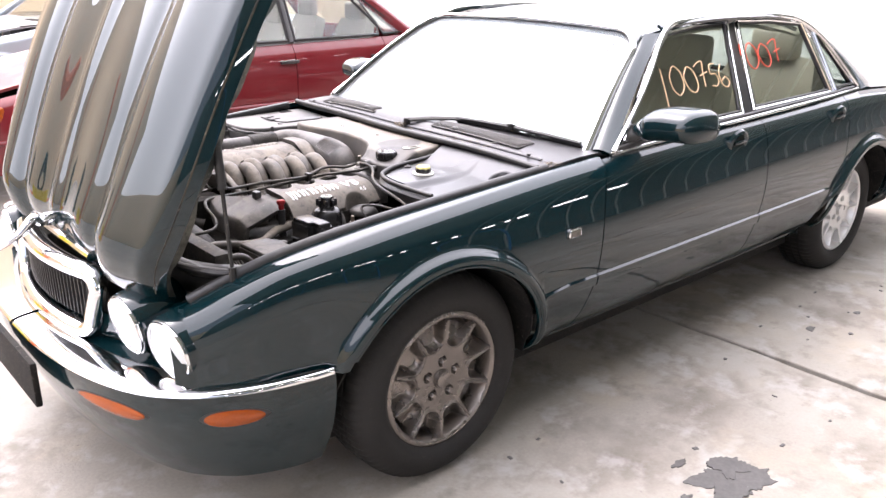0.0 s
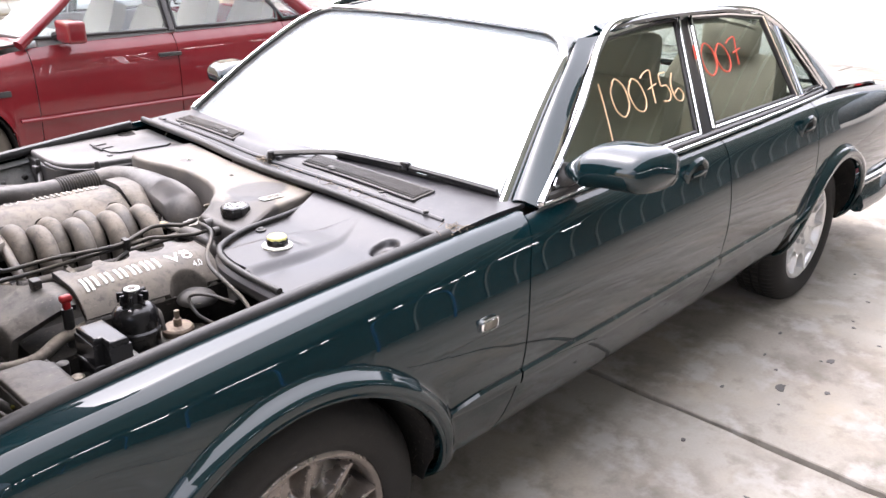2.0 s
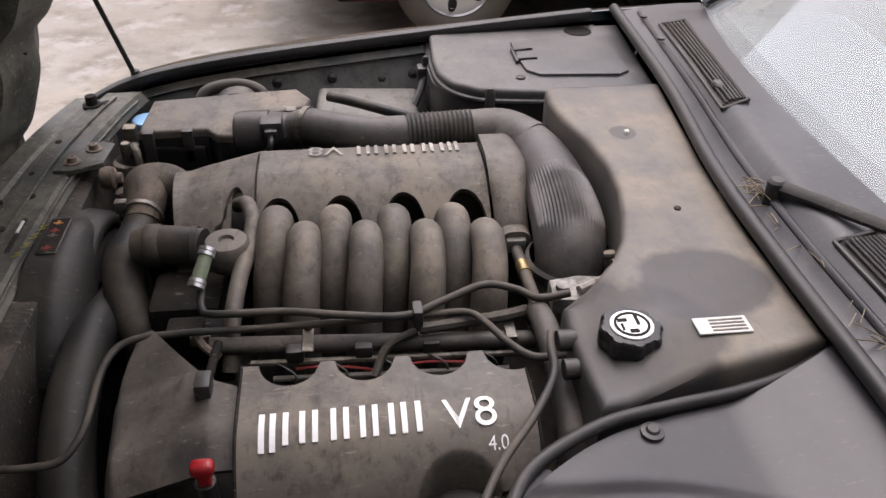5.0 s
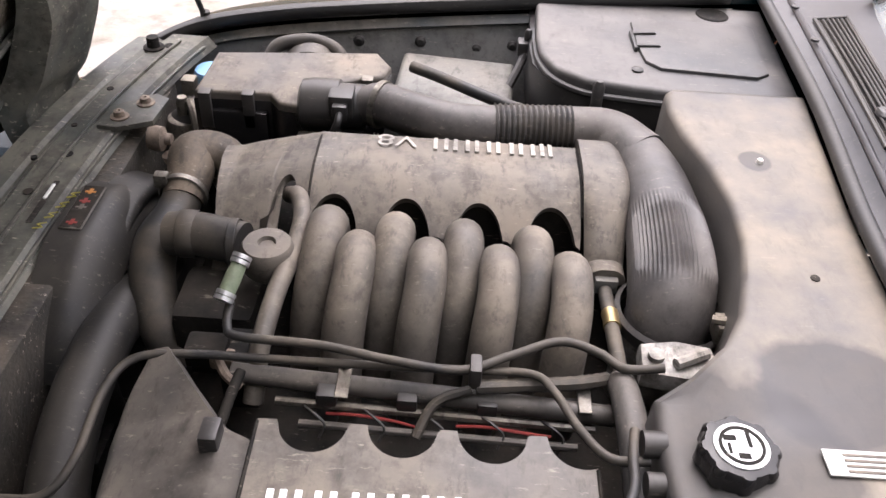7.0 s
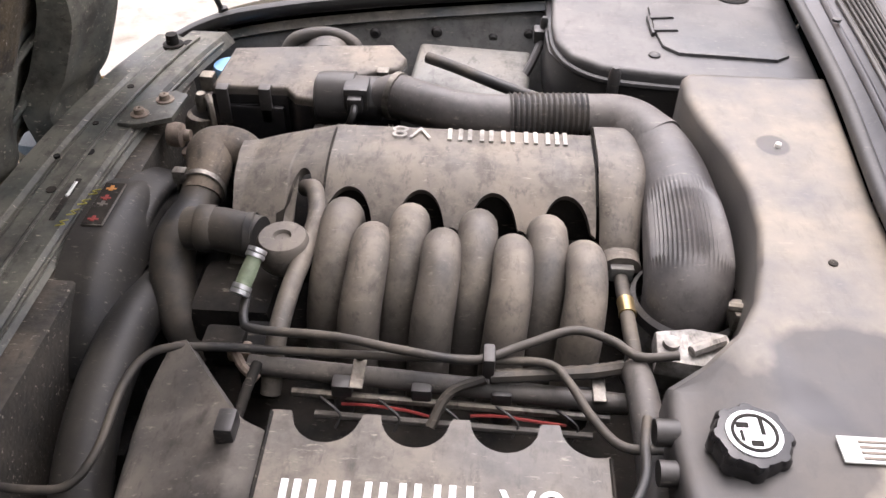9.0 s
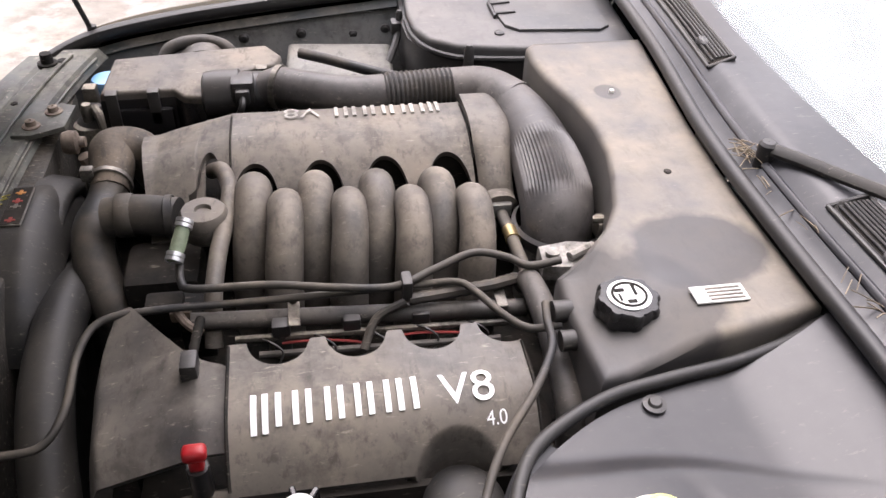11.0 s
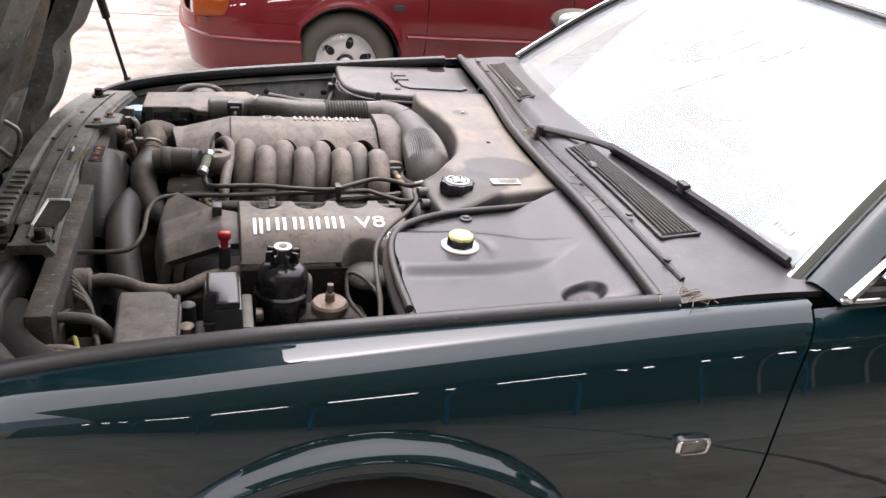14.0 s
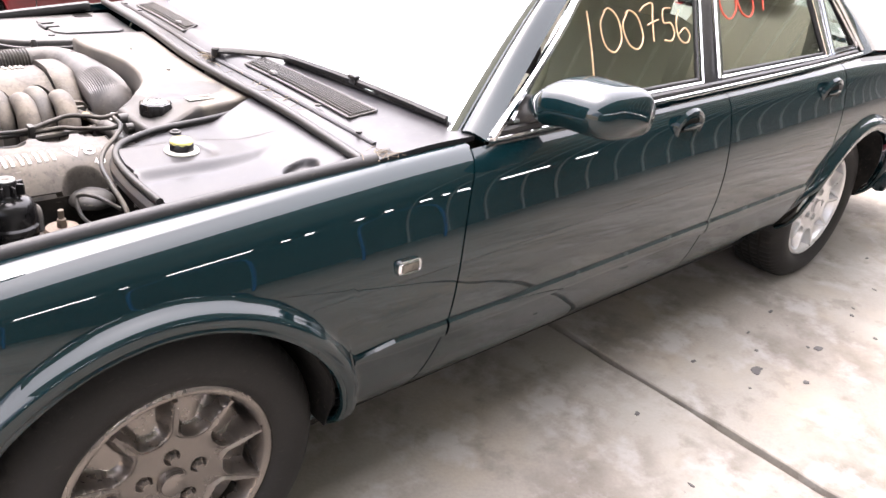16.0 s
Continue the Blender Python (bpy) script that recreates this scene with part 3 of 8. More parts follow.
# the open vaulted shed on the near side, which the car's flank mirrors
SHED_Y = [(-11.0, 0.0), (-11.0, 1.6), (-10.6, 3.0), (-9.8, 4.1), (-8.4, 5.0), (-6.4, 5.6), (-4.6, 5.85), (-3.0, 5.9)]
shed = thing("vaulted_shed", (-6, -11, 0), "dark vaulted shed with pale curved ribs and blue hoops", "shed", kind="structure")
prof = smooth_path([(0, y + 11, z) for y, z in SHED_Y], 6)
NS = len(prof) - 1
CUT = 22
part("wall_sheet", sheet(lambda u, v: (38 * u, prof[round(v * CUT)].y - 0.06, prof[round(v * CUT)].z + 0.02), 18, CUT, 0.03), SHED_SKIN, shed)
part("roof_sheet", sheet(lambda u, v: (38 * u, prof[CUT + round(v * (NS - CUT))].y - 0.06, prof[CUT + round(v * (NS - CUT))].z + 0.06), 18, NS - CUT), SHEETING, shed)
rib_shape = tube([(0, y + 11, z) for y, z in SHED_Y], 0.032, 6, 8)
for k in range(22):
    rib = part("rib", rib_shape, SHED_RIB, shed)
    rib.location = (13.5 + k * 1.1, 0, 0)
rl = random.Random(8)
xl = 0.4
while xl < 16.5:
    wl_ = rl.choice((0.12, 0.25, 0.6, 1.2, 1.2))
    part("tube_light", box(xl, xl + wl_, 2.2, 2.26, 2.96 + rl.uniform(-0.02, 0.04), 3.07, 0.01), TUBE_LIGHT, shed)
    xl += wl_ + rl.uniform(0.2, 0.9)
hoop = tube([(0, 0, 0), (0, 0, 1.9), (0.25, 0, 2.35), (0.75, 0, 2.5), (1.25, 0, 2.35), (1.5, 0, 1.9), (1.5, 0, 0)], 0.028, 6, 8)
for k in range(4):
    hp = part("hoop", hoop, BLUE_STEEL, shed)
    hp.location = (1.2 + k * 3.1, 3.2, 0)
tagged(part("wall_south", box(-14, 33.0, -12.3, -12.0, -0.02, 5.0, 0.02), SHED_SKIN), "dark shed back wall", "wall", kind="structure")

# unseen clutter added in front of the car, to colour what the bonnet mirrors
hoist = thing("reflected_hoist", (-3.5, 4.8, 0), "orange steel hoist added for its reflection in the bonnet", "hoist")
ORANGE_PAINT = material("orange_machine_paint", (0.62, 0.12, 0.02), 0.4, 0.0, 0.1, 4, 60, 0.1)
part("leg", box(-0.5, 1.1, -0.45, -0.35, 0.05, 0.15, 0.01), ORANGE_PAINT, hoist)
part("leg", box(-0.5, 1.1, 0.35, 0.45, 0.05, 0.15, 0.01), ORANGE_PAINT, hoist)
part("crossbar", box(-0.55, -0.45, -0.5, 0.5, 0.05, 0.17, 0.01), ORANGE_PAINT, hoist)
part("post", box(-0.62, -0.38, -0.10, 0.10, 0.15, 1.7, 0.02), ORANGE_PAINT, hoist)
part("arm", tube([(-0.5, 0, 1.65), (0.2, 0, 2.05), (1.0, 0, 2.35)], [0.11, 0.10, 0.08], 4, 8), ORANGE_PAINT, hoist)
part("ram", tube([(-0.42, 0, 0.6), (0.1, 0, 1.9)], 0.04, 1, 10, smooth=False), DEEP, hoist)
for k in range(6):
    part("castor", lathe([(0.001, -0.02), (0.05, -0.02), (0.05, 0.02), (0.001, 0.02)], 16, "y", (-0.5 + 0.8 * (k % 3), -0.4 if k < 3 else 0.4, 0.05)), DEEP, hoist)
barrel = thing("reflected_barrel", (-2.9, 3.9, 0), "yellow steel barrel added for its reflection in the bonnet", "barrel")
part("drum", lathe([(0.001, 0), (0.29, 0), (0.30, 0.02), (0.29, 0.04), (0.29, 0.29), (0.30, 0.30), (0.29, 0.31), (0.29, 0.58), (0.30, 0.59), (0.29, 0.60), (0.29, 0.85), (0.30, 0.87), (0.28, 0.88), (0.27, 0.865), (0.001, 0.865)], 40), material("yellow_barrel_paint", (0.66, 0.50, 0.03), 0.45, 0.0, 0.1, 4, 60, 0.1), barrel)
tyre_mesh = [(0.18, 0.02), (0.22, -0.0), (0.27, 0.0), (0.30, 0.02), (0.32, 0.05), (0.32, 0.15), (0.30, 0.18), (0.27, 0.20), (0.22, 0.20), (0.18, 0.18), (0.20, 0.10)]
for k in range(5):
    tp = tagged(part("loose_tyre", lathe(tyre_mesh, 40, closed=True), TYRE), "worn black tyre lying in a stack", "tyre", "stacked tyres")
    tp.location = (-3.0 + 0.02 * (k % 2), 8.2 + 0.015 * (k % 3), 0.2 * k)

# ---- the green saloon ----
YC = 0.03                       # its centre line
car = thing("green_saloon_car", (1.4, YC, 0), "dark green metallic saloon car with chrome trim and open bonnet", "car")
CAR0 = Vector((1.4, YC, 0))


def on(name, shape, mat, parent, label="", smooth=True, sharp=38):
    """A part of the car given in the yard's coordinates."""
    base = CAR0
    p = part(name, ([Vector(v) - base for v in shape[0]], shape[1]), mat, parent, label, smooth, sharp)
    return p


def both(name, shape, mat, parent, label="", sharp=38):
    on(name, shape, mat, parent, label, sharp=sharp)
    on(name, mirrored(shape, YC), mat, parent, label, sharp=sharp)


SEC_S = [0.0, 0.063, 0.144, 0.256, 0.367, 0.494, 0.59, 0.654, 0.734, 0.813, 0.893, 0.941, 0.973, 1.0]
SEC_Y = [0.80, 0.868, 0.907, 0.931, 0.945, 0.953, 0.952, 0.948, 0.939, 0.926, 0.908, 0.893, 0.876, 0.850]
BELLY = [0.740, 0.800, 0.855, 0.890, 0.920, 0.955, 0.985, 1.0, 0.995, 0.990, 0.982, 0.950, 0.88]
LOW = 0.29
TOP_X = [-0.80, -0.70, -0.60, -0.48, -0.25, 0.10, 0.50, 0.76, 1.2, 2.0, 2.8, 3.2, 3.6, 4.0]
TOP_Z = [0.655, 0.705, 0.762, 0.808, 0.843, 0.875, 0.905, 0.917, 0.930, 0.944, 0.958, 0.945, 0.915, 0.87]
NAR_X = [-0.80, -0.72, -0.62, -0.52, -0.40, -0.25, 0.10, 0.76, 2.0, 2.9, 3.4, 3.8, 4.05]
NAR_N = [0.765, 0.845, 0.905, 0.945, 0.972, 0.988, 0.997, 1.0, 0.995, 0.990, 0.982, 0.950, 0.88]
SEAL_X = [-0.80, -0.70, -0.54, -0.35, -0.08, 0.23, 0.50, 0.80]
SEAL_Y = [0.60, 0.655, 0.735, 0.760, 0.775, 0.792, 0.807, 0.812]


def top_z(x):
    return soft(x, TOP_X, TOP_Z)


def flank(x, z):
    """Half width of the body at x and height z, with the wheel arch lips."""
    s = max(0.0, min(1.0, (z - LOW) / (top_z(x) - LOW)))
    w = max(0.0, min(1.0, (s - 0.55) / 0.45))
    y = soft(s, SEC_S, SEC_Y) * lerp(soft(x, NAR_X, BELLY), soft(x, NAR_X, NAR_N), w * w * (3 - 2 * w))
    for cx, rr in ((0.0, 0.385), (2.87, 0.365)):
        d = math.hypot(x - cx, (z - 0.335)) - rr
        d = max(d, 0.0)
        if z > LOW and d < 0.09:
            lip = 0.030 if d < 0.026 else 0.030 * (0.5 + 0.5 * math.cos(min(1, (d - 0.026) / 0.024) * math.pi))
            y += lip - (0.010 * (1 - d / 0.008) if d < 0.008 else 0)
    return y


def arch(x, cx, r):
    d = abs(x - cx) / r
    return 0.335 + r * math.sqrt(max(0.0, 1 - d * d)) if d < 1 else 0.0


def gap1(z):
    return soft(z, [0.25, 0.46, 0.53, 0.646, 0.739, 0.823, 0.88, 0.925], [0.575, 0.636, 0.651, 0.664, 0.680, 0.706, 0.734, 0.757])


def gap2(z):
    return 1.765 + (z - 0.55) * 0.16


def panel(x_from, x_to, low, high, nu, nv, thick=0.012):
    """A piece of the flank between two shut lines."""
    def fn(u, v):
        xm = lerp(x_from(0.6), x_to(0.6), u)
        z = lerp(low(xm), high(xm), v)
        x = lerp(x_from(z), x_to(z), u)
        return (x, YC - flank(x, z), z)
    return sheet(fn, nu, nv, thick)


# front wings: flank plus the rolled top that ends at the bonnet seal
def wing():
    def fn(u, v):
        x = -0.765 + u * (0.7555 + 0.765)
        lo = max(0.295 if x > 0.1 else 0.50 + max(0, -0.70 - x) * 0.5, arch(x, 0.0, 0.385) if x > -0.385 else 0)
        if x <= -0.30:
            lo = max(lo, 0.50)
        if v <= 0.86:
            w = v / 0.86
            w = 1 - (1 - w) ** 1.35
            z = lerp(lo, top_z(x), w)
            xx = x - (0.7555 - gap1(z) + 0.002) * max(0, (x - 0.40)) / 0.3555
            return (xx - 0.0005, YC - flank(xx, z), z)
        w = (v - 0.86) / 0.14
        y0, y1 = flank(x, top_z(x)), soft(x, SEAL_X, SEAL_Y) + 0.016
        return (x, YC - lerp(y0, y1, min(1, w * 1.25)), top_z(x) + 0.0022 * math.sin(min(1, w * 1.25) * 2.2) - (0.022 if w > 0.95 else 0))
    return sheet(fn, 130, 40, 0.008)


both("front_wing", wing(), GREEN, car, sharp=60)
# doors, rear quarters
both("front_door", panel(lambda z: gap1(z) + 0.0025, lambda z: gap2(z) - 0.003, lambda x: 0.295, top_z, 60, 40), GREEN, car, sharp=60)


def rear_edge(z):
    return 2.56 - max(0, (0.66 - z)) * 0.60 if z < 0.66 else 2.56 + (z - 0.66) * 0.30


both("rear_door", panel(lambda z: gap2(z) + 0.003, lambda z: rear_edge(z) - 0.003, lambda x: 0.295, top_z, 50, 40), GREEN, car, sharp=60)


def quarter():
    def fn(u, v):
        x = 2.50 + u * 1.48
        lo = max(0.32, arch(x, 2.87, 0.365) if abs(x - 2.87) < 0.365 else 0)
        w = 1 - (1 - v) ** 1.35
        z = lerp(lo, top_z(x), w)
        xx = x + max(0, (2.75 - x) / 0.25) * (rear_edge(z) + 0.003 - 2.50) if x < 2.75 else x
        return (xx, YC - flank(xx, z), z)
    return sheet(fn, 90, 36, 0.008)


both("rear_quarter", quarter(), GREEN, car, sharp=60)
both("sill", sheet(lambda u, v: (0.34 + 2.16 * u, YC - lerp(0.70, 0.802, min(1, v * 1.3)), 0.236 + 0.060 * v ** 1.6), 20, 8, 0.01), GREEN, car)
def strip(x0, x1):
    def fn(u, v):
        x = lerp(x0, x1, u)
        z = 0.522 + (v - 0.5) * 0.046 * min(1, 0.25 + (x - 0.38) * 6)
        return (x, YC - flank(x, z) - 0.010 * math.sin(math.pi * v) ** 0.16, z)
    return sheet(fn, 40, 8)


for x0, x1 in ((0.39, gap1(0.52) - 0.004), (gap1(0.52) + 0.004, gap2(0.52) - 0.004), (gap2(0.52) + 0.004, 2.44)):
    both("rub_strip", strip(x0, x1), GREEN, car, "raised body-coloured rubbing strip")
# wheel housings
def housing(cx, r):
    def fn(u, v):
        a = math.pi * (1.02 - 1.04 * u)
        px, pz = cx + (r - 0.012) * math.cos(a), 0.335 + (r - 0.012) * math.sin(a)
        return (px, YC - lerp(flank(px, max(pz, 0.34)) - 0.024, 0.56, v), pz)
    return sheet(fn, 30, 4, 0.006)


for cx, r in ((0.0, 0.386), (2.87, 0.366)):
    lip = []
    for k in range(41):
        a = radians(183 - k * 4.65)
        px, pz = cx + r * math.cos(a), 0.335 + r * math.sin(a)
        if pz >= (0.51 if cx == 0 and px < 0 else 0.30):
            lip.append((px, YC - flank(px, pz) + 0.003, pz))
    both("arch_lip", tube(lip, 0.009, 2, 8), GREEN, car)
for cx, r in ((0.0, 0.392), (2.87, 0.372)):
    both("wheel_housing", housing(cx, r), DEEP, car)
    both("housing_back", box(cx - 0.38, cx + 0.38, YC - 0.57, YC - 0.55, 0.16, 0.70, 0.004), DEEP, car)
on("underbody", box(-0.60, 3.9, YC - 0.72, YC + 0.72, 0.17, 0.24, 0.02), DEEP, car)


# roof, screens and pillars
def roof_fn(u, v):
    x = lerp(1.275, 2.62, u)
    hw = soft(x, [1.275, 1.5, 2.0, 2.4, 2.62], [0.610, 0.618, 0.625, 0.615, 0.585])
    t = 2 * v - 1
    front = 1.262 - 0.035 * (1 - t * t)
    x = lerp(front, 2.62 + 0.04 * (1 - t * t), u)
    zc = soft(x, [1.2, 1.45, 1.9, 2.3, 2.7], [1.310, 1.348, 1.368, 1.350, 1.285])
    return (x, YC + t * hw, zc - 0.030 * t * t - 0.008 * t ** 8)


on("roof", sheet(roof_fn, 40, 30, 0.02), GREEN, car, sharp=70)


def screen_fn(u, v, grow=0.0):
    t = (2 * v - 1) * (1 + grow * 0.02)
    hw = lerp(0.772, 0.612, u)
    x = lerp(0.775, 1.268, u) - lerp(0.125, 0.045, u) * (1 - t * t)
    z = lerp(0.920, 1.290, u) + 0.010 * t * (1 - u) + 0.030 * max(0.0, 1 - t * t) * (1 - u) + 0.024 * (1 - t * t) * u + 0.020 * math.sin(math.pi * u)
    return (x, YC + t * hw, z)


screen = on("windscreen", sheet(screen_fn, 14, 24, 0.005), SCREEN_GLASS, car, "clear curved windscreen with faint crayon marks")
screen.visible_shadow = False
# Far trim is widened to paint the beige wall mirrored in the glass.
for side, wide in ((1, 0.105), (0, 0.030)):
    on("pillar_trim_and_reflection", sheet(lambda u, v: tuple(Vector(screen_fn(u, abs(1 - side - lerp(0.012, wide * (1 - 0.2 * u), v)))) + Vector((0.030 + 0.02 * v, 0, -0.022 - 0.02 * v))), 14, 6, 0.008), LEATHER, car, "cream inner pillar trim, also standing in for a beige reflection")

def screen_corner(side):
    """Points of the surround round one upper corner, in shares of height and width."""
    out = []
    for k in range(9):
        a = math.pi / 2 * k / 8
        u, v = 0.80 + 0.20 * math.sin(a), 0.085 - 0.085 * math.cos(a)
        out.append((u, v if side < 0 else 1 - v))
    return out


rim_uv = [(i / 16 * 0.8, 0.0) for i in range(16)] + screen_corner(-1) + [(1.0, 0.085 + 0.83 * i / 16) for i in range(1, 16)] + screen_corner(1)[::-1] + [(0.8 - 0.8 * i / 16, 1.0) for i in range(1, 17)]
rim = [screen_fn(u, v) for u, v in rim_uv]
on("windscreen_trim", tube([(p[0] - 0.006, p[1], p[2] + 0.010) for p in rim], 0.0150, 2, 8, squash=0.7), CHROME, car, "bright chrome windscreen surround")
on("windscreen_seal", tube([(p[0] + 0.004, YC + (p[1] - YC) * 0.972, p[2] + 0.002) for p in rim], 0.010, 2, 8), RUBBER, car)
for side in (-1, 1):
    arc = screen_corner(side)
    tip = Vector(screen_fn(1.0, 0.0 if side < 0 else 1.0)) + Vector((0.004, 0, 0.006))
    vs = [Vector(screen_fn(u, v)) + Vector((-0.003, 0, 0.006)) for u, v in arc] + [tip]
    fs = [(k, k + 1, 9) if side < 0 else (k + 1, k, 9) for k in range(8)]
    vs2 = vs + [p + Vector((0.006, 0, -0.008)) for p in vs]
    on("screen_gusset", (vs2, fs + [tuple(i + 10 for i in q[::-1]) for q in fs] + [(k + 1, k, k + 10, k + 11) for k in range(8)]), GREEN, car)
# pillar panels between screen and doors
def pillar_fn(u, v):
    a = Vector(screen_fn(u, 0)) + Vector((0, -0.012, 0.004))
    b = Vector((lerp(0.800, 1.352, u), lerp(-0.832, -0.612, u), lerp(0.925, 1.296, u) + 0.022 * math.sin(math.pi * u)))
    p = a.lerp(b, v)
    return (p.x, p.y - 0.004 * math.sin(math.pi * v), p.z + 0.020 * (1 - u ** 3) * math.sin(math.pi * v ** 0.5))


both("front_pillar", sheet(pillar_fn, 18, 8, -0.02), GREEN, car, sharp=70)


def side_y(z):
    """The side glass leans in towards the roof."""
    return -0.800 + (z - 0.945) * 0.575


def win_pt(x, z, out=0.0):
    return (x, side_y(z) - out, z)


FW = [(0.90, 0.952), (1.06, 1.075), (1.24, 1.205), (1.40, 1.292), (1.60, 1.312), (1.868, 1.318), (1.73, 0.960)]
RW = [(1.835, 0.966), (1.952, 1.318), (2.25, 1.314), (2.53, 1.288), (2.575, 0.976)]
QW = [(2.635, 0.985), (2.628, 1.255), (2.72, 1.16), (2.835, 0.992)]


def pane(outline, out=0.0, thick=0.004):
    n = len(outline)
    vs = [win_pt(x, z, out) for x, z in outline] + [(x, y + thick, z) for x, y, z in [win_pt(x, z, out) for x, z in outline]]
    fs = [tuple(range(n))[::-1], tuple(range(n, 2 * n))] + [(i, (i + 1) % n, (i + 1) % n + n, i + n) for i in range(n)]
    return vs, fs


for outline, nm in ((FW, "front_side_window"), (RW, "rear_side_window"), (QW, "quarter_window")):
    for sh in (pane(outline), mirrored(pane(outline), YC)):
        g = on(nm, sh, GLASS_TINT, car)
        g.visible_shadow = False
    loop = [win_pt(x, z, 0.006) for x, z in outline + outline[:1]]
    both(nm + "_trim", tube(loop, 0.009, 1, 8, smooth=False), CHROME, car)
    both(nm + "_rubber", tube([win_pt(lerp(x, sum(p[0] for p in outline) / len(outline), 0.045), lerp(z, sum(p[1] for p in outline) / len(outline), 0.05), 0.002) for x, z in outline + outline[:1]], 0.008, 1, 8, smooth=False), RUBBER, car)
# belt chrome and window frames
both("belt_trim", tube([(0.80, -0.826, 0.924), (1.2, -0.832, 0.938), (1.8, -0.832, 0.950), (2.4, -0.826, 0.962), (2.84, -0.808, 0.972)], 0.0075, 6, 8), CHROME, car)
both("belt_rubber", tube([(0.84, -0.818, 0.934), (1.2, -0.820, 0.948), (1.8, -0.820, 0.958), (2.4, -0.815, 0.968), (2.80, -0.800, 0.978)], 0.012, 6, 8), RUBBER, car)
both("roof_trim", tube([(0.815, -0.828, 0.930), (1.10, -0.735, 1.125), (1.37, -0.622, 1.306), (1.60, -0.590, 1.335), (1.95, -0.590, 1.342), (2.35, -0.600, 1.328), (2.56, -0.612, 1.290), (2.70, -0.680, 1.190), (2.86, -0.795, 0.985)], 0.011, 8, 8), CHROME, car)
both("door_frame", sheet(lambda u, v: win_pt(lerp(lerp(1.735, 1.833, v), lerp(1.872, 1.948, v), u), lerp(0.955, 1.325, u), -0.004), 10, 6, -0.012), PLASTIC, car, "black centre pillar cladding")
both("rear_pillar_post", sheet(lambda u, v: win_pt(lerp(lerp(2.578, 2.632, v), lerp(2.535, 2.625, v), u), lerp(0.975, 1.285, u), 0.002), 8, 4, -0.012), CHROME, car)
both("rail_panel", sheet(lambda u, v: (lerp(1.38, 2.60, u), -lerp(0.604, 0.575, v) - 0.018 * math.sin(math.pi * u), soft(lerp(1.38, 2.60, u), [1.38, 1.6, 1.95, 2.3, 2.6], [1.312, 1.332, 1.338, 1.326, 1.270]) + 0.012 * v), 20, 4, 0.012), GREEN, car)


def cpillar(u, v):
    a = Vector((lerp(2.615, 2.855, u), lerp(-0.592, -0.79, u), lerp(1.285, 0.955, u)))
    b = Vector((lerp(2.66, 3.28, u), lerp(-0.565, -0.70, u), lerp(1.275, 0.965, u)))
    p = a.lerp(b, v)
    return (p.x, p.y - 0.03 * math.sin(math.pi * v) * (1 - u * 0.3), p.z + 0.02 * math.sin(math.pi * u))


both("rear_pillar", sheet(cpillar, 14, 8, 0.015), GREEN, car, sharp=70)
back = on("rear_screen", sheet(lambda u, v: (lerp(2.665, 3.28, u) + 0.05 * (1 - (2 * v - 1) ** 2), YC + (2 * v - 1) * lerp(0.545, 0.69, u), lerp(1.282, 0.965, u) + 0.02 * math.sin(math.pi * u)), 12, 16, 0.005), GLASS, car)
back.visible_shadow = False
on("boot_lid", sheet(lambda u, v: (lerp(3.27, 4.06, u), YC + (2 * v - 1) * lerp(0.735, 0.70, u), lerp(0.962, 0.905, u) - 0.03 * (2 * v - 1) ** 4 - 0.30 * max(0, u - 0.86) ** 1.2 * 4), 24, 20, 0.015), GREEN, car)
on("rear_apron", sheet(lambda u, v: (4.05 + 0.03 * math.sin(math.pi * u), YC + (2 * v - 1) * 0.76, lerp(0.85, 0.34, u)), 8, 12, 0.02), GREEN, car)
both("tail_lamp", box(3.98, 4.075, -0.77, -0.55, 0.62, 0.82, 0.03), TAIL_RED, car)
both("rear_bumper", tube([(3.235, -0.865, 0.44), (3.6, -0.865, 0.44), (3.95, -0.80, 0.44), (4.13, -0.60, 0.44), (4.17, YC, 0.44)], 0.10, 8, 12, squash=0.5), GREEN, car)
both("rear_bumper_blade", tube([(3.235, -0.905, 0.505), (3.6, -0.905, 0.505), (3.98, -0.835, 0.505), (4.17, -0.62, 0.505), (4.21, YC, 0.505)], 0.018, 8, 8), CHROME, car)

# cabin
on("cabin_floor", box(0.9, 3.3, -0.70, 0.76, 0.24, 0.30, 0.01), CABIN_DARK, car)
on("parcel_shelf", box(2.75, 3.25, -0.62, 0.68, 0.90, 0.935, 0.01), CABIN, car)
on("headlining", sheet(lambda u, v: (roof_fn(u, v)[0], roof_fn(u, v)[1], roof_fn(u, v)[2] - 0.035), 14, 10, 0.006), LEATHER, car)
on("dashboard", sheet(lambda u, v: (lerp(0.80, 1.24, u) - 0.05 * (1 - (2 * v - 1) ** 2), lerp(-0.70, 0.76, v), 0.935 - 0.10 * max(0, u - 0.6) ** 1.5 * 4 - 0.02 * u), 14, 20, 0.05), CABIN_DARK, car)
on("dash_front", box(1.16, 1.24, -0.68, 0.74, 0.55, 0.85, 0.03), CABIN, car)
both("door_card", box(0.95, 2.55, -0.815, -0.775, 0.35, 0.935, 0.015), LEATHER, car)


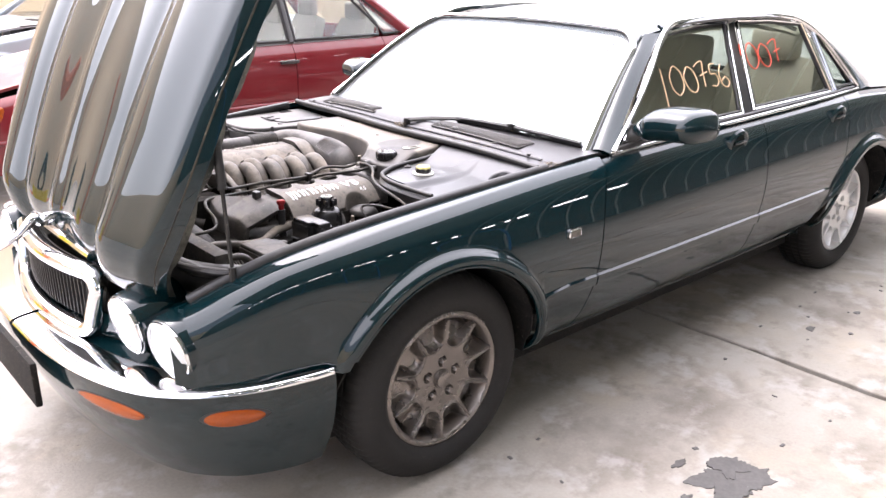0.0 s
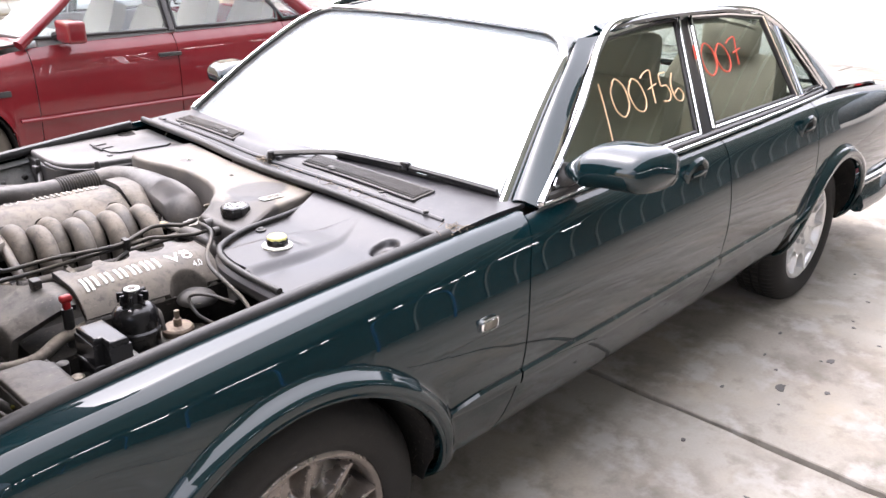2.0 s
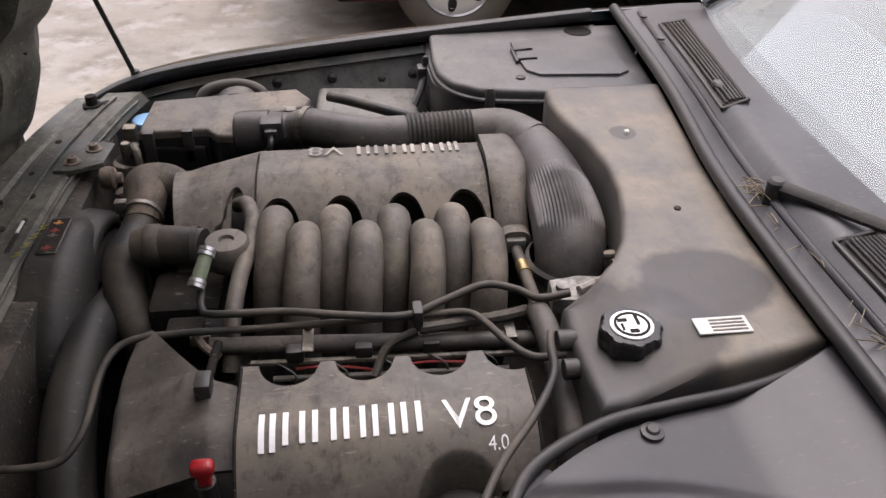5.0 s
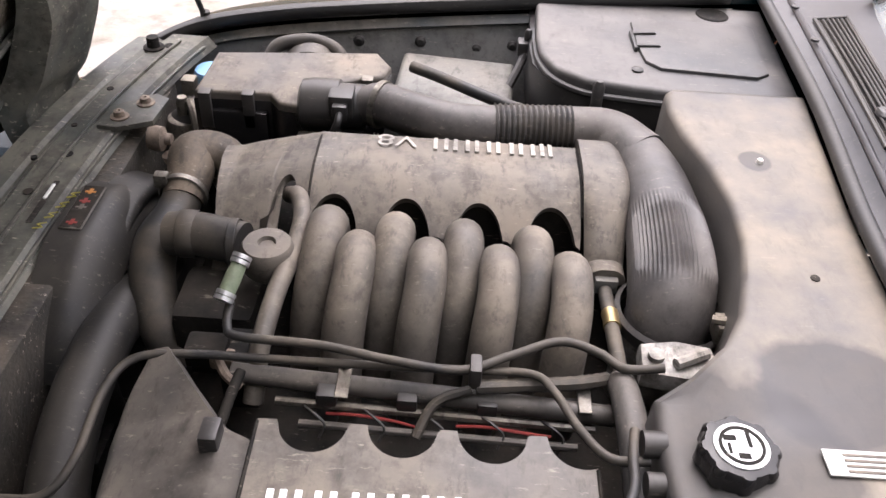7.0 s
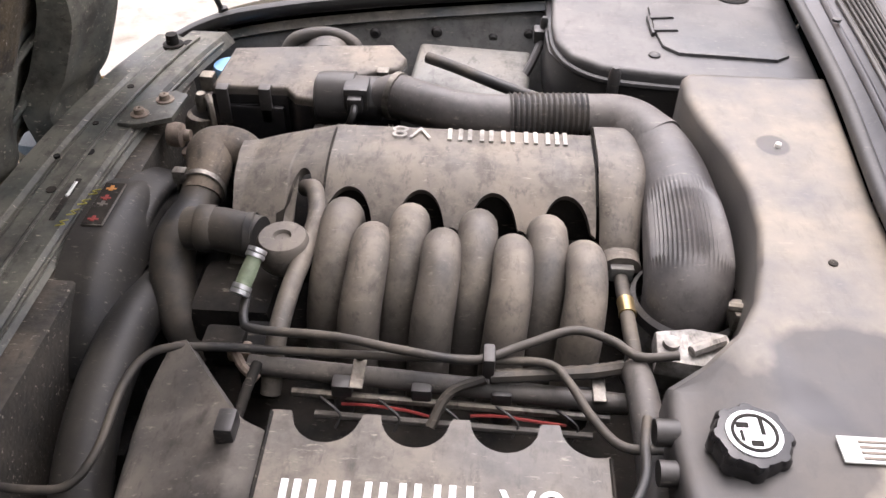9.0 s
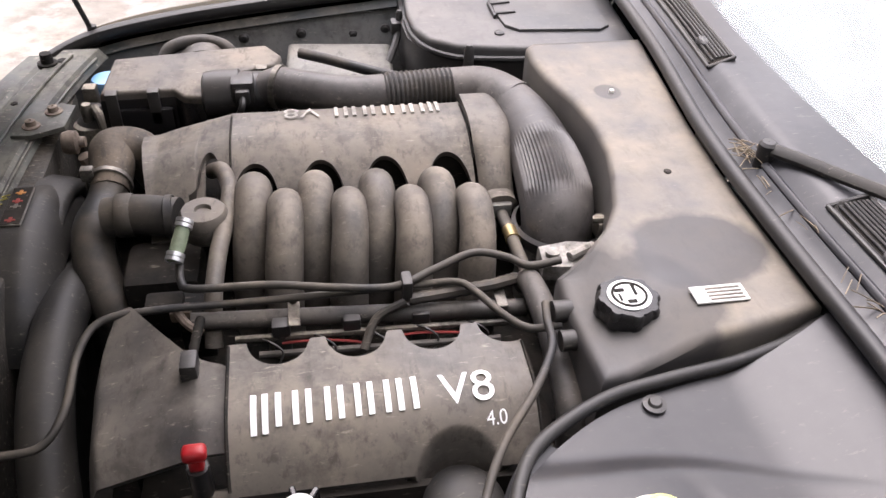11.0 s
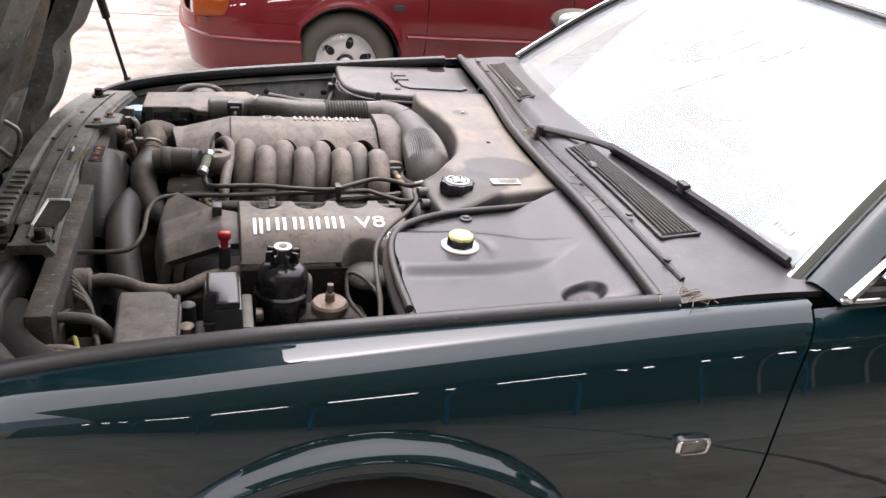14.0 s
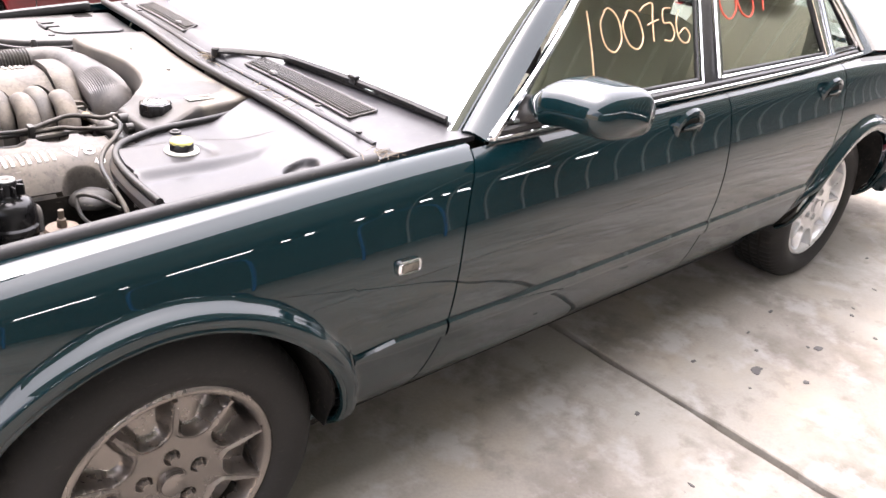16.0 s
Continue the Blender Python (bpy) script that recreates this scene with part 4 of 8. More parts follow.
def seat(x, y, w):
    s = on("seat_back", sheet(lambda u, v: (x + 0.30 * u + 0.03 * math.sin(math.pi * v), y + (v - 0.5) * w * (1 - 0.25 * u ** 3), 0.50 + 0.60 * u), 12, 12, 0.11), LEATHER, car, "cream leather seat back")
    on("seat_cushion", box(x - 0.45, x + 0.10, y - w / 2, y + w / 2, 0.36, 0.54, 0.05, 3), LEATHER, car)
    on("headrest", box(x + 0.27, x + 0.37, y - 0.13, y + 0.13, 1.08, 1.25, 0.04, 3), LEATHER, car)


for x, y, w in ((1.62, -0.36, 0.52), (1.62, 0.42, 0.52), (2.50, -0.36, 0.60), (2.50, 0.42, 0.60)):
    seat(x, y, w)
wheel_pos = pose(1.27, -0.36, 0.935, 0, -62, 0)
on("steering_wheel", moved(join(lathe([(0.19 + 0.014 * math.cos(a * math.pi / 5), 0.014 * math.sin(a * math.pi / 5)) for a in range(10)], 40, closed=True), lathe([(0.001, 0.02), (0.06, 0.015), (0.07, -0.02), (0.001, -0.03)], 20),
   box(-0.185, 0.185, -0.02, 0.02, -0.01, 0.008, 0.004), box(-0.02, 0.02, -0.185, 0.0, -0.01, 0.008, 0.004)), wheel_pos), LEATHER, car, "cream leather steering wheel")
on("interior_mirror", box(1.22, 1.245, -0.09, 0.15, 1.20, 1.26, 0.008), CABIN_DARK, car)

# wheels
def wheel_face(r, a):
    """Depth of the wheel's face: a dished disc with ten scooped pockets open towards the rim."""
    k = a / (2 * math.pi) * 10
    da = (k - round(k)) / 10 * 2 * math.pi
    side = abs(da) * r
    if r < 0.030:
        d = 0.004
    elif r < 0.085:
        d = 0.010
        for i in range(5):
            q = 2 * math.pi * (i + 0.25) / 5
            dd = math.hypot(r * math.cos(a) - 0.058 * math.cos(q), r * math.sin(a) - 0.058 * math.sin(q))
            d += 0.010 * max(0.0, min(1.0, (0.0165 - dd) / 0.003))
    else:
        d = 0.010 - 0.012 * (r - 0.085) / 0.11
    if 0.085 < r < 0.200:
        out = math.hypot(0.140 - r, side) - 0.035 if r < 0.140 else (side - 0.035 - (r - 0.140) * 0.40) * 0.93
        e = max(0.0, min(1.0, -out / 0.017))
        e = e * (2 - e)
        bowl = 0.020 + 0.034 * max(0.0, (r - 0.105) / 0.09)
        hole = 0.060 * min(1, max(0, (r - 0.176) / 0.006)) * max(0.0, e - 0.45)
        d += e * (bowl + hole) * (1.0 if r < 0.194 else max(0, (0.200 - r) / 0.006))
        d -= 0.0030 * math.exp(-((out - 0.001) / 0.0042) ** 2)
        d += 0.0018 * math.exp(-((out - 0.010) / 0.0040) ** 2)
    if r >= 0.196:
        d = 0.004 - 0.010 * math.sin(min(1, (r - 0.196) / 0.012) * math.pi * 0.5) if r < 0.208 else -0.006 + (r - 0.208) * 0.6
    return d


def rim_shape():
    rs = [0.0005, 0.010, 0.020, 0.029, 0.031] + [0.034 + 0.003 * k for k in range(17)] + [0.086, 0.094, 0.100, 0.103] + [0.105 + 0.0016 * k for k in range(57)] + [0.196, 0.199, 0.204, 0.208, 0.214, 0.219]
    na = 560
    vs, fs = [], []
    for i in range(na):
        a = 2 * math.pi * i / na
        for r in rs:
            vs.append((r * math.cos(a), wheel_face(r, a), r * math.sin(a)))
    n = len(rs)
    for i in range(na):
        j = (i + 1) % na
        for k in range(n - 1):
            fs.append((i * n + k, i * n + k + 1, j * n + k + 1, j * n + k))
    return join((vs, fs), lathe([(0.219, 0.006), (0.214, 0.05), (0.20, 0.12), (0.20, 0.19)], 60, "y"))


def tyre_shape(R=0.338):
    prof = [(0.217, 0.008), (0.226, -0.006), (0.245, -0.018), (0.270, -0.022), (0.295, -0.016), (0.315, 0.000), (0.327, 0.014), (0.333, 0.022), (R - 0.002, 0.034), (R, 0.052), (R, 0.058), (R - 0.007, 0.060),
            (R - 0.007, 0.068), (R, 0.070), (R + 0.001, 0.098), (R - 0.007, 0.100), (R - 0.007, 0.108), (R + 0.001, 0.110), (R, 0.138), (R - 0.007, 0.140), (R - 0.007, 0.148), (R, 0.150), (R - 0.004, 0.182), (0.300, 0.210), (0.25, 0.21), (0.21, 0.19)]
    na = 216
    vs, fs = [], []
    n = len(prof)
    for i in range(na):
        a = 2 * math.pi * i / na
        for k, (r, h) in enumerate(prof):
            rr = r - (0.004 if (i % 3 == 0 and r > 0.325 and k not in (11, 12, 15, 16, 19, 20)) else 0)
            vs.append((rr * math.cos(a), h, rr * math.sin(a)))
    for i in range(na):
        j = (i + 1) % na
        for k in range(n - 1):
            fs.append((i * n + k, i * n + k + 1, j * n + k + 1, j * n + k))
    return vs, fs


RIM_SHAPE, TYRE_SHAPE = rim_shape(), tyre_shape()


def wheel(x, y, spin, turn, side, rim_mat, parent, base):
    w = part("wheel", lathe([(0.19, 0.09), (0.19, 0.13), (0.05, 0.13), (0.05, 0.10)], 40, "y"), DEEP, parent)
    w.matrix_basis = Matrix.Translation(Vector((x, y, 0.330)) - base) @ Matrix.Rotation(radians(turn), 4, "Z") @ (Matrix.Identity(4) if side < 0 else Matrix.Rotation(math.pi, 4, "Z"))
    t = part("tyre", TYRE_SHAPE, TYRE, w, "black rubber tyre", sharp=30)
    r = part("rim", RIM_SHAPE, rim_mat, w, "dusty grey alloy rim with ten scooped pockets", sharp=50)
    r.rotation_euler, r.scale = (0, radians(spin), 0), (1.025, 1, 1.025)
    cap = part("centre_cap", lathe([(0.028, 0.006), (0.027, -0.003), (0.020, -0.006), (0.0005, -0.007)], 32, "y"), rim_mat, w)
    for i in range(5):
        q = 2 * math.pi * (i + 0.25) / 5
        nut = part("wheel_nut", lathe([(0.0120, 0.020), (0.0120, 0.004), (0.009, -0.001), (0.0005, -0.002)], 6, "y"), rim_mat, w)
        nut.location = (0.058 * math.cos(q + radians(-spin)), 0, 0.058 * math.sin(q + radians(-spin)))
    return w


wheel(0.016, -0.846, 3, 0, -1, ALLOY, car, CAR0)
wheel(2.87, -0.822, 20, 0, -1, ALLOY_BRIGHT, car, CAR0)
wheel(0.0, 2 * YC + 0.835, 0, 0, 1, ALLOY, car, CAR0)
wheel(2.87, 2 * YC + 0.835, 0, 0, 1, ALLOY, car, CAR0)

# nose: bumper, grille, lamps
NOSE_X = [0.0, 0.20, 0.40, 0.55, 0.66, 0.74, 0.803, 0.856, 0.881, 0.888]
NOSE_V = [-0.945, -0.940, -0.915, -0.875, -0.825, -0.760, -0.680, -0.560, -0.45, -0.385]


NOSE_PTS = smooth_path([(v, h, 0) for h, v in zip(NOSE_X, NOSE_V)], 6)


def nose_line(u):
    """u from 0 at the centre to 1 at the wheel arch."""
    k = u * (len(NOSE_PTS) - 1)
    i = min(int(k), len(NOSE_PTS) - 2)
    return NOSE_PTS[i].lerp(NOSE_PTS[i + 1], k - i)


NN = len(NOSE_PTS) - 1


def bumper(u, v):
    p = nose_line(u)
    z = lerp(0.205, 0.495, v)
    shrink = 0.10 * (1 - v) ** 2.2 + 0.012 * abs(v - 0.75)
    return (p.x + shrink * (1 - u ** 4), YC - (p.y - shrink * 0.75 * u ** 2), z)


both("front_bumper", sheet(bumper, NN, 16, 0.02), GREEN, car, "green bumper under a chrome blade", sharp=60)
def blade(u, v):
    """Chrome blade: a broad shelf over the nose that thins to a narrow strip along the side."""
    p = nose_line(u)
    k = soft(u, [0, 0.45, 0.58, 0.70, 0.82, 1.0], [1.0, 1.0, 0.85, 0.42, 0.20, 0.16])
    a = math.pi * v
    inn = 0.105 * k * (1 - math.cos(a)) / 2
    return (p.x - 0.012 + inn * (1 - 0.85 * u ** 5), YC - (p.y + 0.010 - inn * min(1, u * 1.3)), 0.503 + (0.010 + 0.006 * (1 - k)) * math.sin(a) ** 0.7 + 0.014 * v * k)


both("bumper_blade", sheet(blade, NN, 10, 0.007), CHROME, car, "polished chrome bumper blade", sharp=80)
both("bumper_shelf", sheet(lambda u, v: (nose_line(u).x + lerp(0.060, 0.19, v) * (1 - 0.9 * u ** 5), YC - (nose_line(u).y - lerp(0.045, 0.14, v) * u ** 1.5), 0.508 + 0.022 * v), NN, 5, 0.012), GREEN, car)
def lens_on(u0, u1, z0, z1, proud=0.003, thick=0.02):
    def fn(u, v):
        s = lerp(u0, u1, u)
        p = nose_line(s)
        e = max(0.03, 4 * u * (1 - u)) ** 0.5
        z = lerp(z0, z1, 0.5) + (v - 0.5) * (z1 - z0) * e
        q, a, b = Vector(bumper(s, (z - 0.205) / 0.29)), nose_line(max(0, s - 0.02)), nose_line(min(1, s + 0.02))
        n = Vector((-(b.y - a.y), -(b.x - a.x), 0)).normalized()
        return tuple(q + n * (proud + 0.006 * e * math.sin(math.pi * v)))
    return sheet(fn, 20, 8, thick)


both("side_marker", lens_on(0.615, 0.755, 0.406, 0.454), AMBER, car, "amber side marker lens")
both("marker_bezel", lens_on(0.600, 0.770, 0.400, 0.460, -0.001, 0.01), RUBBER, car)
both("signal_bezel", lens_on(0.220, 0.455, 0.400, 0.457, -0.001, 0.01), RUBBER, car)
both("turn_signal", lens_on(0.235, 0.44, 0.406, 0.451), AMBER, car, "amber indicator lens")
on("number_plate_holder", box(-0.985, -0.965, YC - 0.26, YC + 0.26, 0.335, 0.475, 0.008), DEEP, car, "black empty plate holder")
GX = -0.835


def grille_ring(z_lo, z_hi, hw):
    """A closed rounded outline, evenly stepped along its sides and corners."""
    r, pts = 0.048, []
    for cx, cz, a0 in ((hw - r, z_hi - r, 0), (-hw + r, z_hi - r, 90), (-hw * 0.93 + r, z_lo + r, 180), (hw * 0.93 - r, z_lo + r, 270)):
        for k in range(11):
            a = radians(a0 + k * 9)
            pts.append((cx + r * math.cos(a), cz + r * math.sin(a)))
    out = []
    for (y0, z0), (y1, z1) in zip(pts, pts[1:] + pts[:1]):
        steps = max(1, int(math.hypot(y1 - y0, z1 - z0) / 0.012))
        out += [(lerp(y0, y1, k / steps), lerp(z0, z1, k / steps)) for k in range(steps)]
    return out


ring = grille_ring(0.540, 0.716, 0.335)
bow = lambda y: 0.05 * (y / 0.33) ** 2
on("grille_frame", tube([(GX - 0.02 + bow(y) + (z - 0.6) * 0.10, YC + y, z) for y, z in ring + ring[:2]], 0.025, 1, 18, smooth=False), CHROME, car, "heavy chrome grille surround")
on("grille_back", sheet(lambda u, v: (GX + 0.035 + bow(0.30 * (2 * u - 1)), YC + 0.30 * (2 * u - 1), lerp(0.565, 0.72, v)), 12, 2, 0.004), DEEP, car)
for k in range(29):
    y = -0.28 + k * 0.02
    on("grille_vane", box(GX - 0.012 + bow(y), GX + 0.030 + bow(y), YC + y - 0.0022, YC + y + 0.0022, 0.570, 0.715, 0.001, 1), PLASTIC, car)
def lamp(x, y, z, r, turn):
    m = Matrix.Translation((x, y, z)) @ Matrix.Rotation(radians(turn), 4, "Z") @ Matrix.Rotation(radians(-9), 4, "Y")
    m2 = Matrix.Translation((x, 2 * YC - y, z)) @ Matrix.Rotation(radians(-turn), 4, "Z") @ Matrix.Rotation(radians(-9), 4, "Y")
    for mm in (m, m2):
        body = on("headlamp", moved(lathe([(0.02, 0.10), (r * 0.7, 0.075), (r * 0.92, 0.02), (r * 0.96, 0.006)], 40, "x"), mm), CHROME, car)
        for nm, sh, mat in (("lens", lathe([(0.0008, -0.020), (r * 0.4, -0.017), (r * 0.75, -0.008), (r * 0.95, 0.004), (r * 0.95, 0.008), (r * 0.7, -0.003), (0.0008, -0.014)], 40, "x"), LENS),
                            ("bezel", lathe([(r * 0.94, 0.002), (r * 0.96, -0.005), (r * 1.01, -0.004), (r * 1.03, 0.006), (r * 1.0, 0.012)], 40, "x"), CHROME),
                            ("bulb_shield", lathe([(0.0008, -0.002), (0.014, 0.0), (0.018, 0.02), (0.018, 0.03)], 16, "x"), STEEL)):
            o = on(nm, moved(sh, mm), mat, body)
        pod = on("lamp_pod", moved(lathe([(r * 1.0, 0.002), (r * 1.07, 0.004), (r * 1.11, 0.02), (r * 1.13, 0.10), (r * 0.9, 0.16)], 32, "x"), mm), GREEN, car)


lamp(-0.755, -0.655, 0.605, 0.082, 11)
lamp(-0.797, -0.490, 0.630, 0.080, 5)
both("nose_panel", sheet(lambda u, v: (lerp(-0.80, -0.66, u), YC - lerp(0.30, 0.72, u), lerp(0.53, 0.60, v)), 10, 3, 0.01), GREEN, car)
both("lamp_filler", box(-0.74, -0.58, -0.66, -0.30, 0.53, 0.66, 0.03), GREEN_INNER, car)

# the open bonnet, hinged at the nose
HINGE, TIP = Vector((-0.785, 0, 0.722)), 64.0
LH = 1.27
hd = Vector((math.cos(radians(TIP)), 0, math.sin(radians(TIP))))
hn = Vector((-math.sin(radians(TIP)), 0, math.cos(radians(TIP))))


def bonnet_fn(u, v, off=0.0):
    """u along the bonnet from nose to screen edge, v across it; flutes run back from the lamps."""
    t = 2 * v - 1
    hw = soft(u, [0, 0.12, 0.3, 0.6, 1.0], [0.585, 0.655, 0.70, 0.725, 0.735])
    y = t * hw
    a = abs(t)
    s = u * LH
    crown = 0.018 * (1 - t * t) + 0.050 * math.sin(math.pi * min(1, u * 0.95 + 0.05)) + 0.012
    fade = max(0, 1 - u) ** 0.7
    flute = 0.014 * math.exp(-((a - 0.0) / 0.055) ** 2) * (0.4 + 0.6 * fade)
    flute += 0.042 * fade * math.exp(-((a - 0.70) / 0.17) ** 2) + 0.018 * fade * math.exp(-((a - 0.33) / 0.16) ** 2) - 0.018 * fade * math.exp(-((a - 0.50) / 0.06) ** 2)
    edge = -0.028 * max(0, (a - 0.92) / 0.08) ** 2
    front = -0.085 * max(0, 1 - u / 0.10) ** 2 * (1 - 0.3 * a)
    p = HINGE + hd * s + hn * (crown + flute + edge + front + off)
    return (p.x, YC + y, p.z)


def bonnet_skin(u, v):
    """The outer skin, folded under along its long edges."""
    fold = 0.034 * max(0.0, (abs(2 * v - 1) - 0.955) / 0.045) ** 1.4
    p = Vector(bonnet_fn(u, v)) - hn * fold
    return tuple(p)


bonnet = on("bonnet", sheet(bonnet_skin, 60, 120, 0.010), GREEN, car, "raised dark green bonnet with flutes behind the lamps", sharp=70)


def liner_fn(u, v):
    t = 2 * v - 1
    uu = lerp(0.02, 0.985, u)
    dip = 0.035 + 0.018 * (abs(math.sin(u * 9)) ** 0.5) * (0.4 + 0.6 * (abs(t) < 0.8))
    p = Vector(bonnet_fn(uu, 0.5 + 0.5 * t * 0.985))
    return tuple(p - hn * (0.014 + (dip - 0.014) * min(1, (1.001 - abs(t)) / 0.08)))


on("bonnet_liner", sheet(liner_fn, 50, 40, 0.012), LINER, bonnet, "dirty fibre liner under the bonnet")


def inner_band(u0, u1, t0, t1, deep, nu, nv):
    """A pressed strip of the bonnet's inner frame, standing off its underside with rolled edges."""
    def fn(u, v):
        uu, t = lerp(u0, u1, u), lerp(t0, t1, v)
        e = min(1, 6 * min(v, 1 - v)) if nv <= nu else min(1, 6 * min(u, 1 - u))
        if callable(deep):
            e = (0.42 + 0.58 * min(1, max(0.0, 0.99 - abs(t)) / 0.13)) * min(1, 10 * min(v, 1 - v) + 0.5)
        return tuple(Vector(bonnet_fn(uu, 0.5 + 0.5 * t)) - hn * (0.014 + (deep(uu) if callable(deep) else deep) * e ** 0.8))
    return sheet(fn, nu, nv, 0.004)


for s in (-1, 1):
    on("inner_rail", inner_band(0.02, 0.985, s * 0.66, s * 0.985, lambda w: 0.106 + 0.020 * max(0, 1 - w / 0.6) - 0.022 * abs(math.sin(w * 18 + 0.4)) ** 6, 120, 18), SLAM, bonnet, "painted inner rail")
    for a in (0.16, 0.34, 0.55, 0.78):
        on("rail_slot", tube([Vector(bonnet_fn(u, 0.5 + 0.5 * s * 0.80)) - hn * 0.118 for u in (a, a + 0.03, a + 0.06)], 0.012, 4, 10, squash=0.3), DEEP, bonnet)
on("inner_nose", inner_band(0.015, 0.20, -0.82, 0.82, 0.050, 16, 60), SLAM, bonnet, "painted inner nose panel")
on("inner_rear", inner_band(0.88, 0.985, -0.82, 0.82, 0.040, 10, 60), SLAM, bonnet)
for uu in (0.07, 0.15):
    on("nose_ridge", tube([Vector(bonnet_fn(uu, 0.5 + 0.5 * t)) - hn * 0.068 for t in (-0.75, -0.4, 0, 0.4, 0.75)], 0.012, 6, 8, squash=0.6), SLAM, bonnet)
for t in (-0.25, 0.25):
    on("striker", tube([Vector(bonnet_fn(0.09, 0.5 + 0.5 * t)) - hn * 0.07, Vector(bonnet_fn(0.09, 0.5 + 0.5 * t)) - hn * 0.115 - hd * 0.01, Vector(bonnet_fn(0.13, 0.5 + 0.5 * t)) - hn * 0.11, Vector(bonnet_fn(0.14, 0.5 + 0.5 * t)) - hn * 0.07], 0.006, 4, 8), STEEL, bonnet, "bent steel striker loop")
for a in (0.32, 0.58, 0.82):
    for t in (-0.6, -0.2, 0.2, 0.6):
        on("liner_fixing", tube([Vector(bonnet_fn(a, 0.5 + 0.5 * t)) - hn * 0.058, Vector(bonnet_fn(a, 0.5 + 0.5 * t)) - hn * 0.064], 0.014, 1, 12, smooth=False), PLASTIC, bonnet)
lp = Vector(bonnet_fn(0.055, 0.5))
on("bonnet_mascot", join(tube([lp + hn * 0.012, lp + hn * 0.03 - hd * 0.02, lp + hn * 0.055 - hd * 0.02 + Vector((0, 0.0, 0)), lp + hn * 0.075 - hd * 0.07, lp + hn * 0.10 - hd * 0.105], [0.018, 0.014, 0.016, 0.013, 0.006], 6, 10),
   box(lp.x - 0.03, lp.x + 0.02, YC - 0.012, YC + 0.012, lp.z - 0.02, lp.z + 0.02, 0.008)), CHROME, bonnet, "small chrome mascot")
on("bonnet_badge_strip", tube([Vector(bonnet_fn(0.02, v)) + hn * 0.008 for v in (0.28, 0.4, 0.5, 0.6, 0.72)], 0.014, 6, 8), CHROME, bonnet)
# gas stays: thin rod below, thick cylinder above
for s in (-1, 1):
    foot = Vector((-0.49 if s > 0 else -0.585, 0.785 if s > 0 else -0.70, 0.815 if s > 0 else 0.79))
    head = Vector(bonnet_fn(0.44, 0.5 + 0.5 * s * 0.93)) - hn * 0.03
    stay = on("bonnet_stay", join(tube([foot, foot.lerp(head, 0.52)], 0.0055, 1, 8, smooth=False), tube([foot.lerp(head, 0.47), foot.lerp(head, 0.97)], 0.012, 1, 12, smooth=False), tube([foot - Vector((0, 0, 0.03)), foot + Vector((0, 0, 0.015))], 0.010, 1, 8, smooth=False)), SHROUD, car, "black gas stay")

# door mirror
def mirror_shape():
    def fn(u, v):
        a = 2 * math.pi * v
        y = lerp(-0.802, -1.082, u)
        fat = min(1.0, (u + 0.09) / 0.42) ** 0.75 * math.sqrt(max(0.0004, 1 - (max(0.0, u - 0.80) / 0.20) ** 2.4))
        rx, rz = 0.112 * fat + 0.004, (0.066 if v < 0.5 else 0.050) * fat
        c, s = math.cos(a), math.sin(a)
        x = 0.99 + rx * (abs(c) ** 0.75) * (1 if c > 0 else -1) * (0.55 if c > 0 else 1.15) + 0.045 * u
        return (x, y, 1.018 + rz * (abs(s) ** 0.72) * (1 if s > 0 else -1) - 0.030 * max(0.0, 1 - u / 0.5) ** 1.3)
    return sheet(fn, 20, 28)


mh = on("door_mirror", mirror_shape(), GREEN, car, "rounded green door mirror housing", sharp=80)
on("mirror_glass", sheet(lambda u, v: (1.045 + 0.02 * v, lerp(-0.895, -1.020, v), lerp(0.978, 1.062, u)), 2, 2, 0.003), CHROME, mh)
on("mirror_foot", tube([(0.93, -0.775, 0.965), (0.955, -0.80, 0.975), (0.972, -0.835, 0.990)], [0.040, 0.038, 0.030], 6, 12, squash=0.6), PLASTIC, mh)
both("sail_panel", sheet(lambda u, v: win_pt(lerp(0.845, lerp(0.90, 1.03, u), v) if u > 0.02 else lerp(0.83, 1.04, v), lerp(0.946, lerp(0.95, 1.055, v), u), 0.004), 6, 6, 0.008), PLASTIC, car)
mr = on("far_door_mirror", moved(mirrored(mirror_shape(), YC), Matrix.Translation((1.04, 0.855, 1.02)) @ Matrix.Diagonal((0.85, 0.82, 0.82, 1)) @ Matrix.Translation((-1.005, -0.922, -1.010))), GREEN, car)

# handles, badge, trim strips
def handle(x, z):
    y = -flank(x, z) + YC
    ring_m = Matrix.Translation((x, y, z)) @ Matrix.Rotation(radians(10), 4, "X") @ Matrix.Diagonal((1.15, 1, 1.15, 1))
    body = on("door_handle", moved(([(p[0] * 1.25, p[1], p[2]) for p in lathe([(0.032, -0.004), (0.040, -0.011), (0.048, -0.007), (0.052, 0.004)], 32, "y")[0]], lathe([(0.032, -0.004), (0.040, -0.011), (0.048, -0.007), (0.052, 0.004)], 32, "y")[1]), ring_m), GREEN, car)
    on("handle_cup", moved(([(p[0] * 1.25, p[1], p[2]) for p in lathe([(0.030, -0.006), (0.026, -0.0055), (0.0008, -0.005)], 32, "y")[0]], lathe([(0.030, -0.006), (0.026, -0.0055), (0.0008, -0.005)], 32, "y")[1]), ring_m), DEEP, body)
    on("handle_lever", moved(tube([(-0.036, -0.009, 0.006), (-0.005, -0.014, 0.010), (0.036, -0.010, 0.008)], [0.006, 0.008, 0.006], 5, 10), ring_m), GREEN, body)


